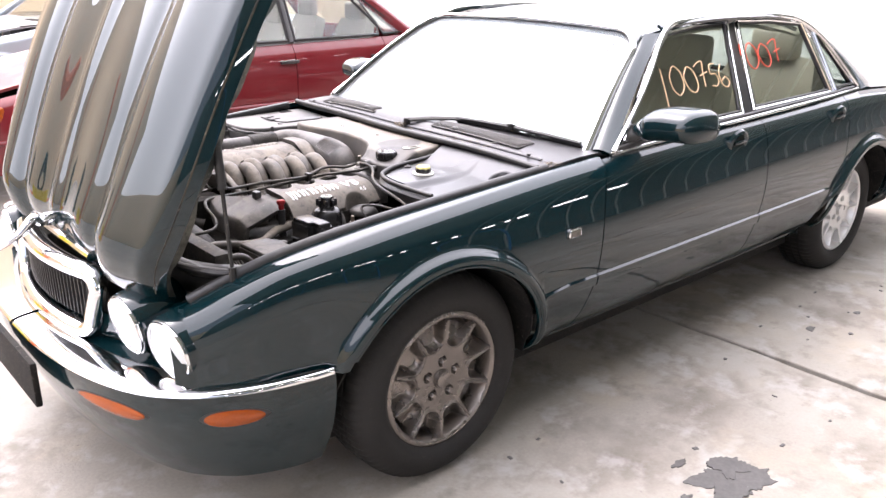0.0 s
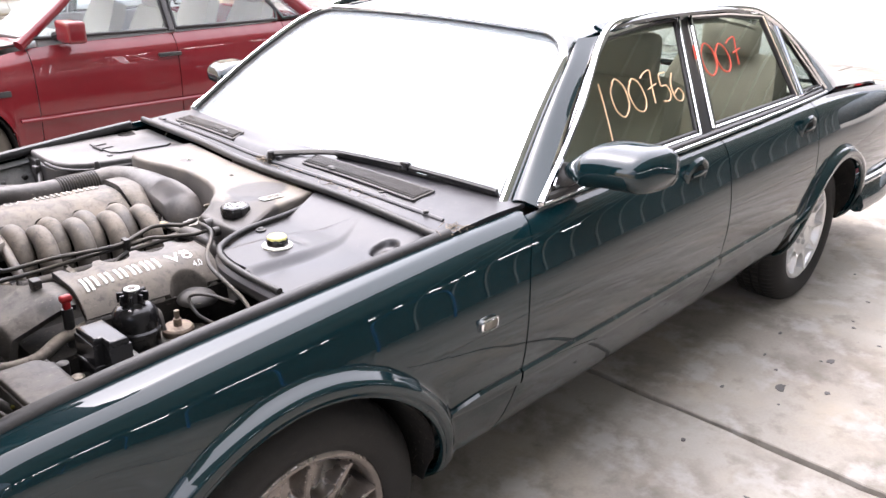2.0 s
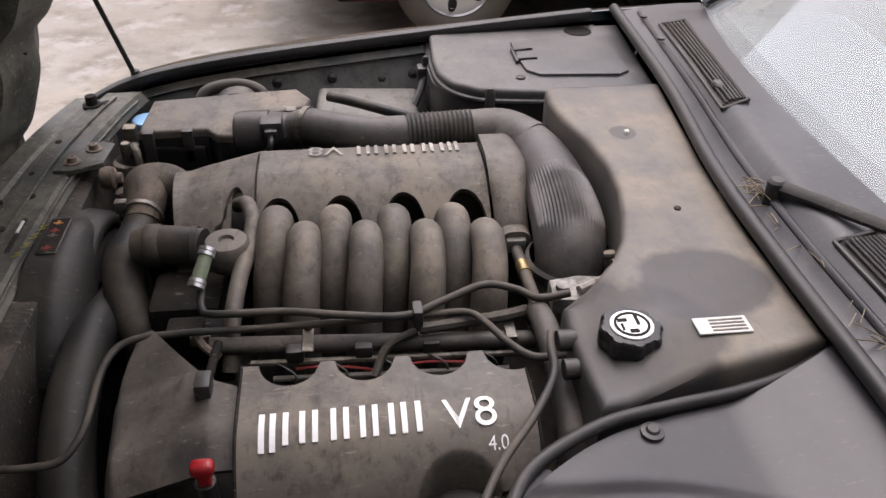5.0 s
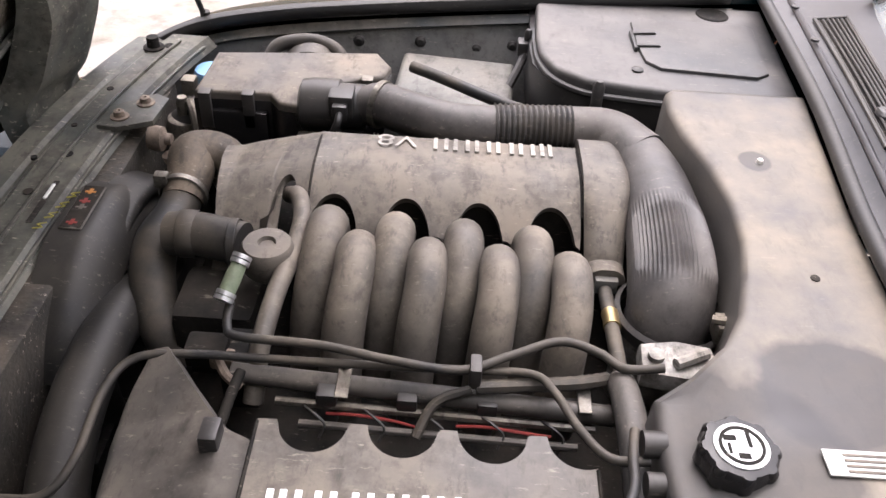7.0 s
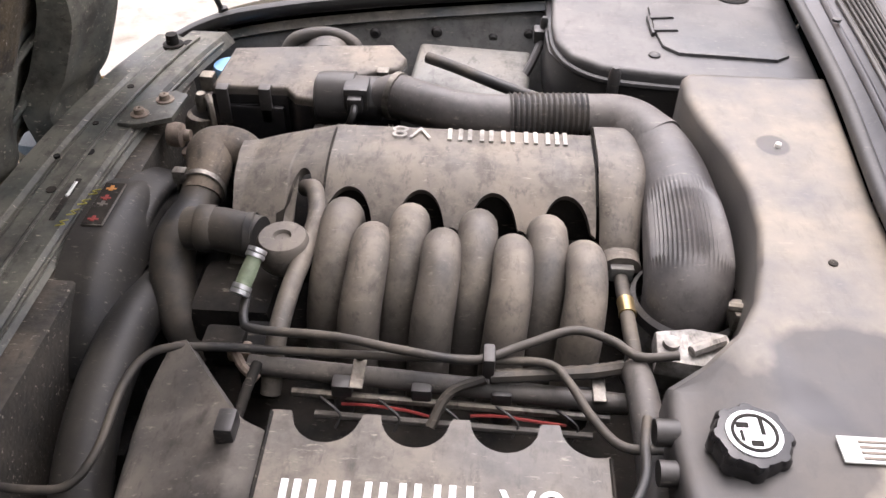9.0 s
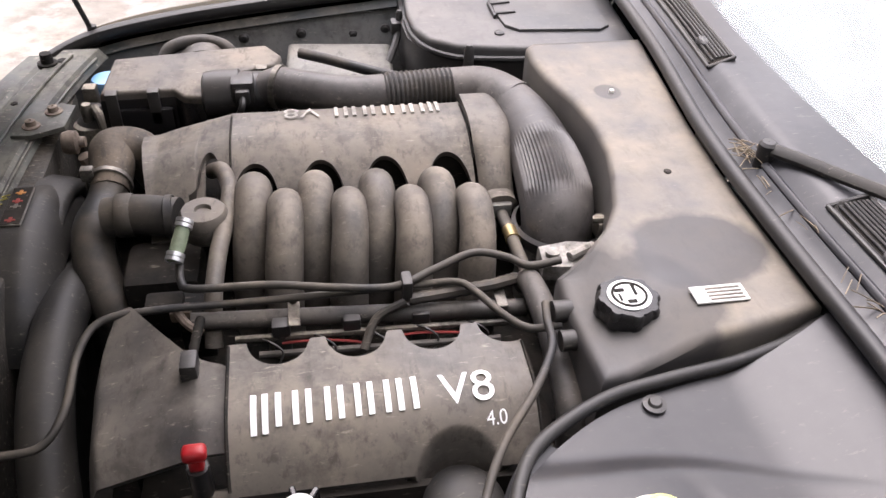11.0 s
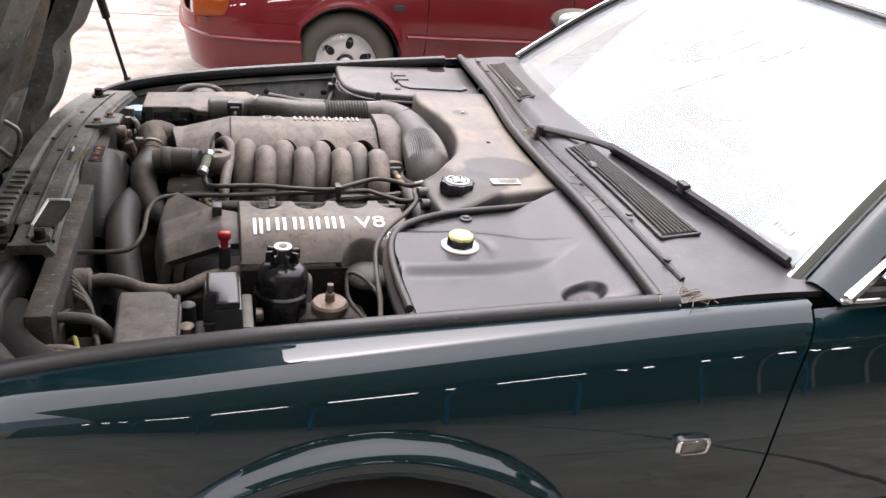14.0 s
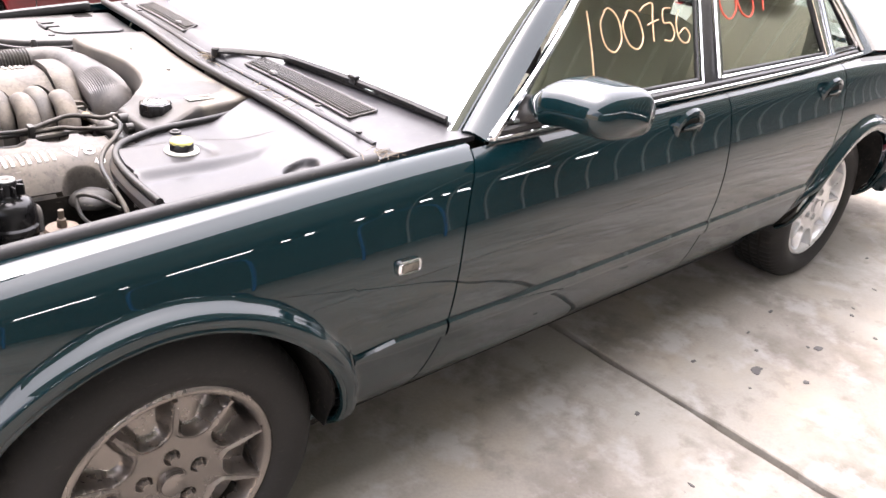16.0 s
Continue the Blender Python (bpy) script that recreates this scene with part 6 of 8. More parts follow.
# top hose elbow and large lower hose
th = on("top_hose", tube([(-0.325, 0.335, 0.745), (-0.352, 0.348, 0.792), (-0.388, 0.330, 0.806), (-0.385, 0.290, 0.797), (-0.386, 0.245, 0.782)], [0.033, 0.036, 0.036, 0.034, 0.030], 8, 20), HOSE_BROWN, engine, "brown dusty radiator top hose")
on("lower_elbow", tube([(-0.386, 0.262, 0.787), (-0.391, 0.225, 0.775), (-0.402, 0.165, 0.765), (-0.395, 0.110, 0.735), (-0.365, 0.055, 0.700), (-0.32, 0.03, 0.68)], [0.029, 0.029, 0.031, 0.031, 0.031, 0.030], 8, 20), HOSE, th, "black rubber elbow")
on("hose_clamp", lathe([(0.0335, -0.006), (0.0355, -0.005), (0.0355, 0.005), (0.0335, 0.006)], 24, "y", (-0.387, 0.256, 0.786)), STEEL, th)
on("hose_clamp", box(-0.425, -0.405, 0.248, 0.264, 0.80, 0.822, 0.003), STEEL, th)
on("lower_hose", tube([(-0.415, 0.16, 0.70), (-0.432, 0.06, 0.715), (-0.434, -0.05, 0.715), (-0.425, -0.15, 0.700), (-0.41, -0.24, 0.66), (-0.39, -0.33, 0.60)], 0.035, 8, 18), SHROUD, engine, "wide black coolant duct")
on("dipstick", join(box(-0.221, -0.205, -0.325, -0.311, 0.798, 0.822, 0.005, 3), box(-0.226, -0.200, -0.327, -0.309, 0.815, 0.832, 0.007, 3)) , RED_PLASTIC, engine, "red T-shaped dipstick grip")
on("dipstick_tube", tube([(-0.213, -0.318, 0.800), (-0.213, -0.318, 0.75), (-0.212, -0.325, 0.68), (-0.205, -0.34, 0.55)], 0.012, 5, 10), PLASTIC, engine)

# raised pale lettering on both covers: bars where the maker's name stands, then the engine type
def z_near(x, y):
    s = (-0.172 - y) / 0.20
    return 0.832 - 0.012 * s - 0.105 * max(0, s - 0.45) ** 2.0 / 0.30


def letter_bars(to_xy, z_of, parent, ink=WHITE):
    """Six plain bars for the name, then V8 and the size in litres."""
    s = 0.0
    for w in (0.018, 0.024, 0.026, 0.024, 0.024, 0.022):
        tall = 0.040 if w != 0.018 else 0.046
        bot = -0.006 if w == 0.018 else 0.0
        for a0, a1 in ((0.0, 0.0062), (w - 0.0062, w)):
            bar = sheet(lambda u, v: (lambda x, y: (x, y, z_of(x, y) + 0.0028))(*to_xy(s + lerp(a0, a1, u), bot + tall * v)), 2, 6, 0.004)
            on("name_bar", bar, ink, parent, smooth=False)
        s += w + 0.0075
    s += 0.016
    for text, size, ds, dt in (("V8", 0.055, s, 0.0), ("4.0", 0.019, s + 0.046, -0.024)):
        cu = bpy.data.curves.new("type_mark", "FONT")
        cu.body, cu.size, cu.extrude = text, size, 0.0
        tmp = new("tmp", cu)
        me = bpy.data.meshes.new_from_object(tmp.evaluated_get(bpy.context.evaluated_depsgraph_get()))
        bpy.data.objects.remove(tmp)
        vs = []
        for v in me.vertices:
            x, y = to_xy(ds + v.co.x, dt + v.co.y)
            vs.append((x, y, z_of(x, y) + 0.0028))
        fs = [tuple(p.vertices) for p in me.polygons]
        n = len(vs)
        vs += [(x, y, z - 0.004) for x, y, z in vs]
        fs += [tuple(i + n for i in f[::-1]) for f in fs]
        on("type_mark", (vs, fs), ink, parent, "white raised engine type mark", smooth=False)


letter_bars(lambda a, b: (-0.156 + a * 1.06, -0.292 + b + 0.02 * a), z_near, engine)
letter_bars(lambda a, b: (0.150 - a, 0.338 - b * 0.75), lambda x, y: z_far(x, y) + 0.0005, engine, WORN_INK)

# intake duct with bellows and ribbed elbow
duct = on("intake_duct", tube([(-0.150, 0.466, 0.830), (-0.115, 0.456, 0.842), (-0.065, 0.420, 0.850), (0.0, 0.392, 0.852), (0.07, 0.392, 0.852), (0.19, 0.402, 0.852), (0.245, 0.388, 0.852), (0.285, 0.335, 0.846)],
            [0.030, 0.036, 0.035, 0.035, 0.035, 0.036, 0.041, 0.046], 6, 24), DUCT, car, "dusty grey air intake duct")
on("ribbed_elbow", fluted([(0.252, 0.380, 0.850), (0.282, 0.335, 0.846), (0.297, 0.28, 0.838), (0.301, 0.21, 0.832), (0.300, 0.145, 0.826), (0.298, 0.098, 0.814), (0.294, 0.068, 0.792), (0.290, 0.055, 0.75)],
            [0.041, 0.044, 0.049, 0.053, 0.056, 0.057, 0.055, 0.052], 8, 240, 60, 0.026, 0.42, 0.76), DUCT, duct, "ribbed plastic elbow", sharp=80)
on("bellows", tube([(0.065 + i * 0.0042, 0.392 + i * 0.0003, 0.852) for i in range(29)], 0.0385, 1, 24, ridges=1, ridge=-0.10, smooth=False), HOSE, duct, "black rubber bellows")
on("duct_clamp", moved(lathe([(0.0365, -0.006), (0.0395, -0.005), (0.0395, 0.005), (0.0365, 0.006)], 24, "x"), Matrix.Translation((-0.116, 0.456, 0.842)) @ Matrix.Rotation(radians(-24), 4, "Z")), STEEL, duct)
on("elbow_ring", lathe([(0.066, 0.775), (0.072, 0.780), (0.072, 0.795), (0.066, 0.800)], 36, "z", (0.295, 0.065, 0)), PLASTIC, duct)
on("elbow_clip", join(box(0.335, 0.362, 0.005, 0.035, 0.80, 0.83, 0.005), tube([(0.33, 0.02, 0.83), (0.352, 0.012, 0.835)], 0.006, 2, 8, smooth=False)), STEEL, duct)
on("throttle_body", join(lathe([(0.055, 0.66), (0.058, 0.70), (0.058, 0.775)], 30, "z", (0.290, 0.055, 0)), prism([(0.236, -0.058), (0.292, -0.066), (0.330, -0.05), (0.326, -0.012), (0.285, -0.004), (0.240, -0.012)], 0.79, 0.815, 0.006), lathe([(0.010, 0.812), (0.010, 0.822), (0.0005, 0.823)], 12, "z", (0.255, -0.035, 0)), tube([(0.275, -0.05, 0.822), (0.315, -0.03, 0.822)], 0.007, 2, 8, smooth=False)), CAST, car, "bright alloy throttle body")
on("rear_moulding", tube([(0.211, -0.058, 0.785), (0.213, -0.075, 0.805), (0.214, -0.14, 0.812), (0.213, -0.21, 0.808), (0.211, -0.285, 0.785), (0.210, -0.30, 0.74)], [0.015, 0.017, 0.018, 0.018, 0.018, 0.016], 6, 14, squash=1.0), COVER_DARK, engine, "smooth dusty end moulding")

# air box and what stands round it
LID = [(-0.425, 0.474), (-0.300, 0.478), (-0.282, 0.452), (-0.232, 0.442), (-0.208, 0.470), (-0.190, 0.530), (-0.150, 0.556), (-0.122, 0.560), (-0.112, 0.600), (-0.140, 0.648), (-0.250, 0.636), (-0.420, 0.612)]
ab = on("air_box", prism(LID, 0.818, 0.836, 0.007, 3), COVER, car, "dusty air filter box lid", sharp=50)
on("air_box_body", join(prism([(-0.272 + (x + 0.272) * 1.012, 0.54 + (y - 0.54) * 1.015) for x, y in LID], 0.58, 0.822, 0.004, 2), box(-0.415, -0.305, 0.462, 0.480, 0.62, 0.806, 0.006), box(-0.425, -0.418, 0.490, 0.60, 0.60, 0.80, 0.003)), GLOSS_BLACK, ab, "black body of the air box", sharp=50)
for x, y in ((-0.405, 0.470), (-0.335, 0.474), (-0.148, 0.548)):
    on("box_clip", join(box(x - 0.010, x + 0.010, y - 0.012, y - 0.004, 0.775, 0.838, 0.002), box(x - 0.010, x + 0.010, y - 0.012, y + 0.008, 0.835, 0.840, 0.002)), STEEL if y > 0.5 else PLASTIC, ab)
on("air_meter", join(lathe([(0.030, -0.250), (0.041, -0.245), (0.044, -0.225), (0.044, -0.185), (0.038, -0.180), (0.038, -0.145), (0.034, -0.140)], 32, "x", (0, 0.470, 0.826)), box(-0.198, -0.158, 0.425, 0.475, 0.828, 0.868, 0.006), box(-0.190, -0.166, 0.412, 0.430, 0.832, 0.858, 0.004), tube([(-0.178, 0.415, 0.845), (-0.180, 0.400, 0.835), (-0.195, 0.405, 0.800)], 0.006, 5, 8)), PLASTIC, car, "black air flow meter with plug")
on("meter_loom", tube([(-0.245, 0.425, 0.79), (-0.19, 0.405, 0.80), (-0.13, 0.385, 0.800), (-0.075, 0.378, 0.80)], 0.010, 8, 8, ridges=1, ridge=0.1), HOSE, car)
on("box_hose", tube([(-0.345, 0.640, 0.79), (-0.325, 0.668, 0.826), (-0.265, 0.682, 0.834), (-0.215, 0.664, 0.824), (-0.205, 0.64, 0.79)], 0.013, 8, 10), HOSE, car)
on("box_snout", lathe([(0.03, -0.01), (0.055, 0.0), (0.058, 0.03), (0.05, 0.05)], 24, "y", (-0.262, 0.632, 0.782)), COVER, car)
on("washer_cap", lathe([(0.026, 0.735), (0.032, 0.745), (0.032, 0.760), (0.029, 0.766), (0.0005, 0.770)], 32, "z", (-0.455, 0.668, 0.005)), BLUE_CAP, car, "pale blue washer bottle cap")
on("washer_neck", join(lathe([(0.028, 0.60), (0.028, 0.74)], 20, "z", (-0.455, 0.668, 0)), lathe([(0.035, 0.62), (0.035, 0.745), (0.02, 0.755), (0.015, 0.775), (0.0005, 0.776)], 20, "z", (-0.462, 0.545, 0))), PLASTIC, car)
on("drier_bottle", join(lathe([(0.038, 0.55), (0.038, 0.72), (0.030, 0.735), (0.012, 0.738), (0.012, 0.765), (0.008, 0.775), (0.0005, 0.775)], 24, "z", (-0.470, 0.535, 0.01)), tube([(-0.455, 0.53, 0.78), (-0.44, 0.50, 0.77), (-0.43, 0.47, 0.73), (-0.44, 0.46, 0.66)], 0.008, 6, 8), box(-0.48, -0.455, 0.565, 0.59, 0.76, 0.80, 0.004)), STEEL, car, "dull metal drier bottle and pipe")
on("grey_cover", prism([(-0.115, 0.50), (0.10, 0.50), (0.115, 0.72), (-0.10, 0.74)], 0.60, 0.800, 0.02, 3), GREY_BLUE, car, "grey-blue plastic cover")
on("stay_hose", tube([(-0.075, 0.60, 0.838), (-0.02, 0.565, 0.838), (0.05, 0.52, 0.835), (0.12, 0.49, 0.828), (0.18, 0.475, 0.82)], 0.0105, 8, 10), HOSE, car)
on("vent_valve", join(tube([(0.09, 0.62, 0.78), (0.112, 0.655, 0.81), (0.128, 0.69, 0.835)], 0.008, 5, 8), box(0.112, 0.142, 0.682, 0.712, 0.83, 0.856, 0.004), lathe([(0.007, 0.85), (0.007, 0.872), (0.004, 0.876), (0.0005, 0.876)], 10, "z", (0.130, 0.70, 0))), PLASTIC, car)
on("wing_bolt", lathe([(0.012, 0.80), (0.012, 0.806), (0.007, 0.807), (0.006, 0.815), (0.0005, 0.816)], 12, "z", (0.01, 0.52, 0)), STEEL, car)

# plastic trays over the bulkhead
FAR = [(0.150, 0.832), (0.140, 0.66), (0.143, 0.60), (0.165, 0.545), (0.215, 0.508), (0.300, 0.492), (0.372, 0.486), (0.375, 0.470), (0.56, 0.470), (0.588, 0.838)]
far_tray = on("far_tray", prism(FAR, 0.80, 0.884, 0.010, 3), FAR_TRAY, car, "black grained plastic tray cover")
on("tray_step", prism([(0.355 + (x - 0.355) * 1.02 - 0.006, 0.64 + (y - 0.64) * 1.035) for x, y in FAR[:7]] + [(0.37, 0.54), (0.37, 0.83)], 0.78, 0.862, 0.006, 2), PLASTIC, far_tray)
on("tray_lid", prism([(0.318, 0.735), (0.316, 0.640), (0.322, 0.580), (0.345, 0.556), (0.505, 0.545), (0.528, 0.562), (0.545, 0.735), (0.530, 0.752), (0.335, 0.752)], 0.880, 0.890, 0.004, 2), FAR_TRAY, far_tray)
on("tray_latch", join(box(0.309, 0.315, 0.622, 0.692, 0.882, 0.8925, 0.002), prism([(0.313, 0.676), (0.313, 0.690), (0.356, 0.684)], 0.886, 0.894, 0.002), prism([(0.313, 0.628), (0.313, 0.642), (0.356, 0.633)], 0.886, 0.894, 0.002)), PLASTIC, far_tray, "two-pronged latch")
# A near-black disc paints the depth of the hole.
on("tray_grip_hole", lathe([(0.032, 0.8835), (0.029, 0.8862), (0.025, 0.8862), (0.022, 0.8848), (0.0005, 0.8848)], 28, "z", (0.484, 0.800, 0)), DEEP, far_tray, "round finger hole")
for x, y in ((0.235, 0.494), (0.305, 0.552)):
    on("tray_screw", lathe([(0.010, 0.84), (0.010, 0.880 if y < 0.5 else 0.887), (0.005, 0.890), (0.0005, 0.890)], 12, "z", (x, y, 0)), PLASTIC, far_tray)
on("tray_rim", tube([(0.139, 0.66, 0.868), (0.143, 0.598, 0.866), (0.165, 0.541, 0.864), (0.215, 0.503, 0.862), (0.300, 0.487, 0.862), (0.365, 0.482, 0.862)], 0.006, 6, 8), RUBBER, far_tray)
MID = [(0.342, 0.464), (0.555, 0.466), (0.520, 0.15), (0.508, -0.05), (0.508, -0.268), (0.42, -0.290), (0.30, -0.312), (0.225, -0.322), (0.220, -0.19), (0.223, -0.145), (0.262, -0.122), (0.300, -0.090), (0.328, -0.040), (0.344, 0.015), (0.362, 0.09), (0.366, 0.17), (0.356, 0.25), (0.334, 0.33), (0.326, 0.40), (0.330, 0.45)]
def mid_drop(x, y):
    """The tray falls towards the header tank cap."""
    return 0.36 * max(0, min(0.09, 0.35 - x)) * max(0, min(1, (-0.09 - y) / 0.06))


bm = bmesh.new()
mv, mf = prism(MID, 0.78, 0.904, 0.014, 3)
mverts = [bm.verts.new(p) for p in mv]
for q in mf:
    bm.faces.new([mverts[i] for i in q])
for px in (0.35, 0.32, 0.29, 0.26):
    bmesh.ops.bisect_plane(bm, geom=bm.verts[:] + bm.edges[:] + bm.faces[:], plane_co=(px, 0, 0), plane_no=(1, 0, 0))
bmesh.ops.bisect_plane(bm, geom=bm.verts[:] + bm.edges[:] + bm.faces[:], plane_co=(0, -0.10, 0), plane_no=(0, 1, 0))
bmesh.ops.bisect_plane(bm, geom=bm.verts[:] + bm.edges[:] + bm.faces[:], plane_co=(0, -0.15, 0), plane_no=(0, 1, 0))
for v in bm.verts:
    if v.co.z > 0.84:
        v.co.z -= mid_drop(v.co.x, v.co.y)
bm.verts.index_update()
mid_shape = from_bm(bm)
mid = on("centre_tray", mid_shape, TRAY_DUSTY, car, "dusty plastic bulkhead tray")
on("coolant_cap", lobed([(0.029, 0.868), (0.034, 0.874), (0.036, 0.878), (0.036, 0.896), (0.033, 0.901), (0.024, 0.902), (0.0005, 0.902)], 8, 0.10, at=(0.285, -0.222, 0)), GLOSS_BLACK, mid, "black screw cap")
on("cap_disc", lathe([(0.026, 0.901), (0.026, 0.9035), (0.0005, 0.904)], 32, "z", (0.285, -0.222, 0)), WHITE, mid, "white printed disc")
for dx, dy, a, b in ((-0.010, 0.008, 0.012, 0.003), (0.008, 0.008, 0.004, 0.010), (0.0, -0.012, 0.011, 0.003), (-0.012, -0.004, 0.003, 0.006)):
    on("cap_print", box(0.285 + dx - a / 2, 0.285 + dx + a / 2, -0.222 + dy - b, -0.222 + dy + b, 0.903, 0.9047, 0.0003, 1), DEEP, mid)
on("cap_ring", lathe([(0.0215, 0.9032), (0.0215, 0.9049), (0.0185, 0.9049), (0.0185, 0.9032)], 32, "z", (0.285, -0.222, 0)), DEEP, mid)
on("tray_label", box(0.358, 0.424, -0.250, -0.221, 0.9035, 0.9058, 0.0005, 1), PALE, mid, "small pale printed label")
for k in range(4):
    on("label_bar", box(0.376, 0.419, -0.2465 + k * 0.006, -0.2435 + k * 0.006, 0.9055, 0.9066, 0.0003, 1), COVER, mid)
on("tray_hole", lathe([(0.0055, 0.9035), (0.0055, 0.9056), (0.0005, 0.9056)], 12, "z", (0.430, 0.022, 0)), DEEP, mid)
on("tray_rivet", lathe([(0.005, 0.9035), (0.004, 0.909), (0.0005, 0.910)], 12, "z", (0.428, 0.262, 0)), CREAM, mid)
on("hose_stub", join(tube([(0.205, -0.195, 0.86), (0.228, -0.195, 0.86)], 0.014, 1, 12, smooth=False), tube([(0.205, -0.235, 0.85), (0.232, -0.235, 0.85)], 0.013, 1, 12, smooth=False)), PLASTIC, mid)

SEAL = [(0.074, -0.715), (0.074, -0.60), (0.084, -0.50), (0.105, -0.435), (0.140, -0.392), (0.218, -0.350), (0.300, -0.332), (0.383, -0.318), (0.460, -0.295), (0.510, -0.268)]
def tray_z(x, y):
    """Height of the near tray: a long pod round the filler, a crease beside it and a round well."""
    hw = 0.100 * (1 - (max(0.0, x - 0.20) / 0.27) ** 2)
    e = max(0.0, min(1.0, (1 - abs(y + 0.512 + 0.02 * (x - 0.2)) / max(hw, 1e-4)) / 0.42)) if hw > 0 else 0.0
    z = 0.872 + 0.015 * e * e * (3 - 2 * e) * min(1.0, hw / 0.1 if hw > 0 else 0.0) ** 1.6
    d, a = math.hypot(x - 0.213, y + 0.512), math.atan2(y + 0.512, x - 0.213)
    z -= 0.005 * math.exp(-((d - 0.062) / 0.011) ** 2) * max(0.0, math.cos(a - 0.1)) ** 4
    sx = float(np.interp(-y, [0.15, 0.40, 0.60, 0.772], [0.506, 0.506, 0.496, 0.486]))
    k = max(0.0, min(1.0, (x - sx + 0.150) / 0.145))
    z += 0.034 * k * k * (3 - 2 * k)
    w = math.hypot(x - 0.392, (y + 0.690) / 0.85)
    z -= 0.016 * max(0.0, min(1.0, (0.039 - w) / 0.010))
    return z - 0.004 * max(0.0, (-0.715 - y) / 0.02) ** 2


def near_fn(u, v):
    x = 0.086 + 0.420 * u
    top = soft(x, [0.086, 0.095, 0.112, 0.150, 0.220, 0.300, 0.383, 0.460, 0.50], [-0.53, -0.482, -0.440, -0.402, -0.362, -0.340, -0.326, -0.303, -0.285])
    y = lerp(-0.742, top, v)
    return (x, y, tray_z(x, y))


near_tray = on("near_tray", sheet(near_fn, 110, 100, 0.010), TRAY, car, "black grained plastic tray with filler cap", sharp=60)
on("tray_skirt", tube([(0.084, -0.73, 0.845), (0.086, -0.60, 0.845), (0.096, -0.50, 0.845), (0.117, -0.443, 0.845), (0.152, -0.40, 0.845)], 0.020, 6, 10, squash=1.6), TRAY, near_tray)
on("tray_lip", tube([(x, y, 0.879) for x, y in SEAL], 0.0075, 6, 10), RUBBER, near_tray)

on("tray_screw", join(lathe([(0.013, -0.004), (0.013, 0.004), (0.008, 0.005), (0.006, 0.008), (0.0005, 0.008)], 16, "z", (0.268, -0.362, tray_z(0.268, -0.362)))), PLASTIC, near_tray)
on("filler_collar", lathe([(0.033, 0.868), (0.036, 0.890), (0.032, 0.893), (0.028, 0.892), (0.0005, 0.891)], 36, "z", (0.213, -0.512, 0)), CREAM, near_tray, "cream filler collar")
fc = on("filler_cap", lathe([(0.0265, 0.888), (0.0260, 0.904), (0.0235, 0.907), (0.0005, 0.907)], 8, "z", (0.213, -0.512, 0)), GLOSS_BLACK, near_tray, "black hexagonal cap")
on("cap_top", lathe([(0.0232, 0.904), (0.0228, 0.911), (0.0195, 0.914), (0.0190, 0.9132), (0.0130, 0.9140), (0.0125, 0.9132), (0.0075, 0.9145), (0.0005, 0.915)], 32, "z", (0.213, -0.512, 0)), YELLOW, near_tray, "yellow cap top")
on("well_screw", lathe([(0.013, -0.004), (0.013, 0.0035), (0.009, 0.005), (0.003, 0.005), (0.0005, 0.0035)], 18, "z", (0.394, -0.692, tray_z(0.394, -0.692))), COVER_DARK, near_tray)
on("tray_hose", tube([(0.200, -0.180, 0.862), (0.192, -0.215, 0.868), (0.185, -0.26, 0.868), (0.150, -0.32, 0.868), (0.100, -0.385, 0.865), (0.066, -0.455, 0.86), (0.052, -0.54, 0.852), (0.046, -0.62, 0.835), (0.035, -0.69, 0.80)], 0.0050, 8, 10), HOSE, car)
on("loop_hose", tube([(0.065, -0.55, 0.80), (0.045, -0.47, 0.80), (0.02, -0.43, 0.79), (0.015, -0.47, 0.76), (0.04, -0.52, 0.74)], 0.0042, 8, 8), HOSE, car)

# near front corner: reservoir, boxes, suspension top
res = on("fluid_reservoir", lathe([(0.046, 0.60), (0.0475, 0.68), (0.0490, 0.738), (0.0545, 0.742), (0.0550, 0.747), (0.0545, 0.753), (0.0500, 0.757), (0.0500, 0.776), (0.0485, 0.788), (0.0430, 0.800), (0.032, 0.808), (0.0005, 0.810)], 40, "z", (-0.106, -0.415, 0)), GLOSS_BLACK, car, "black round fluid reservoir")
on("reservoir_cap", lathe([(0.026, 0.806), (0.024, 0.812), (0.020, 0.816), (0.0195, 0.840), (0.0175, 0.844), (0.0005, 0.844)], 36, "z", (-0.106, -0.415, 0)), GLOSS_BLACK, res)
for k in range(8):
    on("cap_grip", moved(box(0.016, 0.0335, -0.0032, 0.0032, 0.815, 0.838, 0.0015, 1), Matrix.Translation((-0.106, -0.415, 0)) @ Matrix.Rotation(radians(45 * k + 12), 4, "Z")), GLOSS_BLACK, res)
on("cap_badge", lathe([(0.017, 0.843), (0.017, 0.8465), (0.0005, 0.847)], 28, "z", (-0.106, -0.415, 0)), PALE, res)
on("badge_centre", lathe([(0.008, 0.846), (0.008, 0.8482), (0.0005, 0.8484)], 20, "z", (-0.106, -0.415, 0)), COVER_DARK, res)
on("reservoir_pipe", tube([(-0.060, -0.45, 0.74), (-0.055, -0.42, 0.775), (-0.065, -0.375, 0.765)], 0.006, 6, 8), HOSE, res)
RELAY = [(-0.250, -0.440), (-0.186, -0.440), (-0.186, -0.565), (-0.232, -0.565), (-0.232, -0.528), (-0.250, -0.528)]
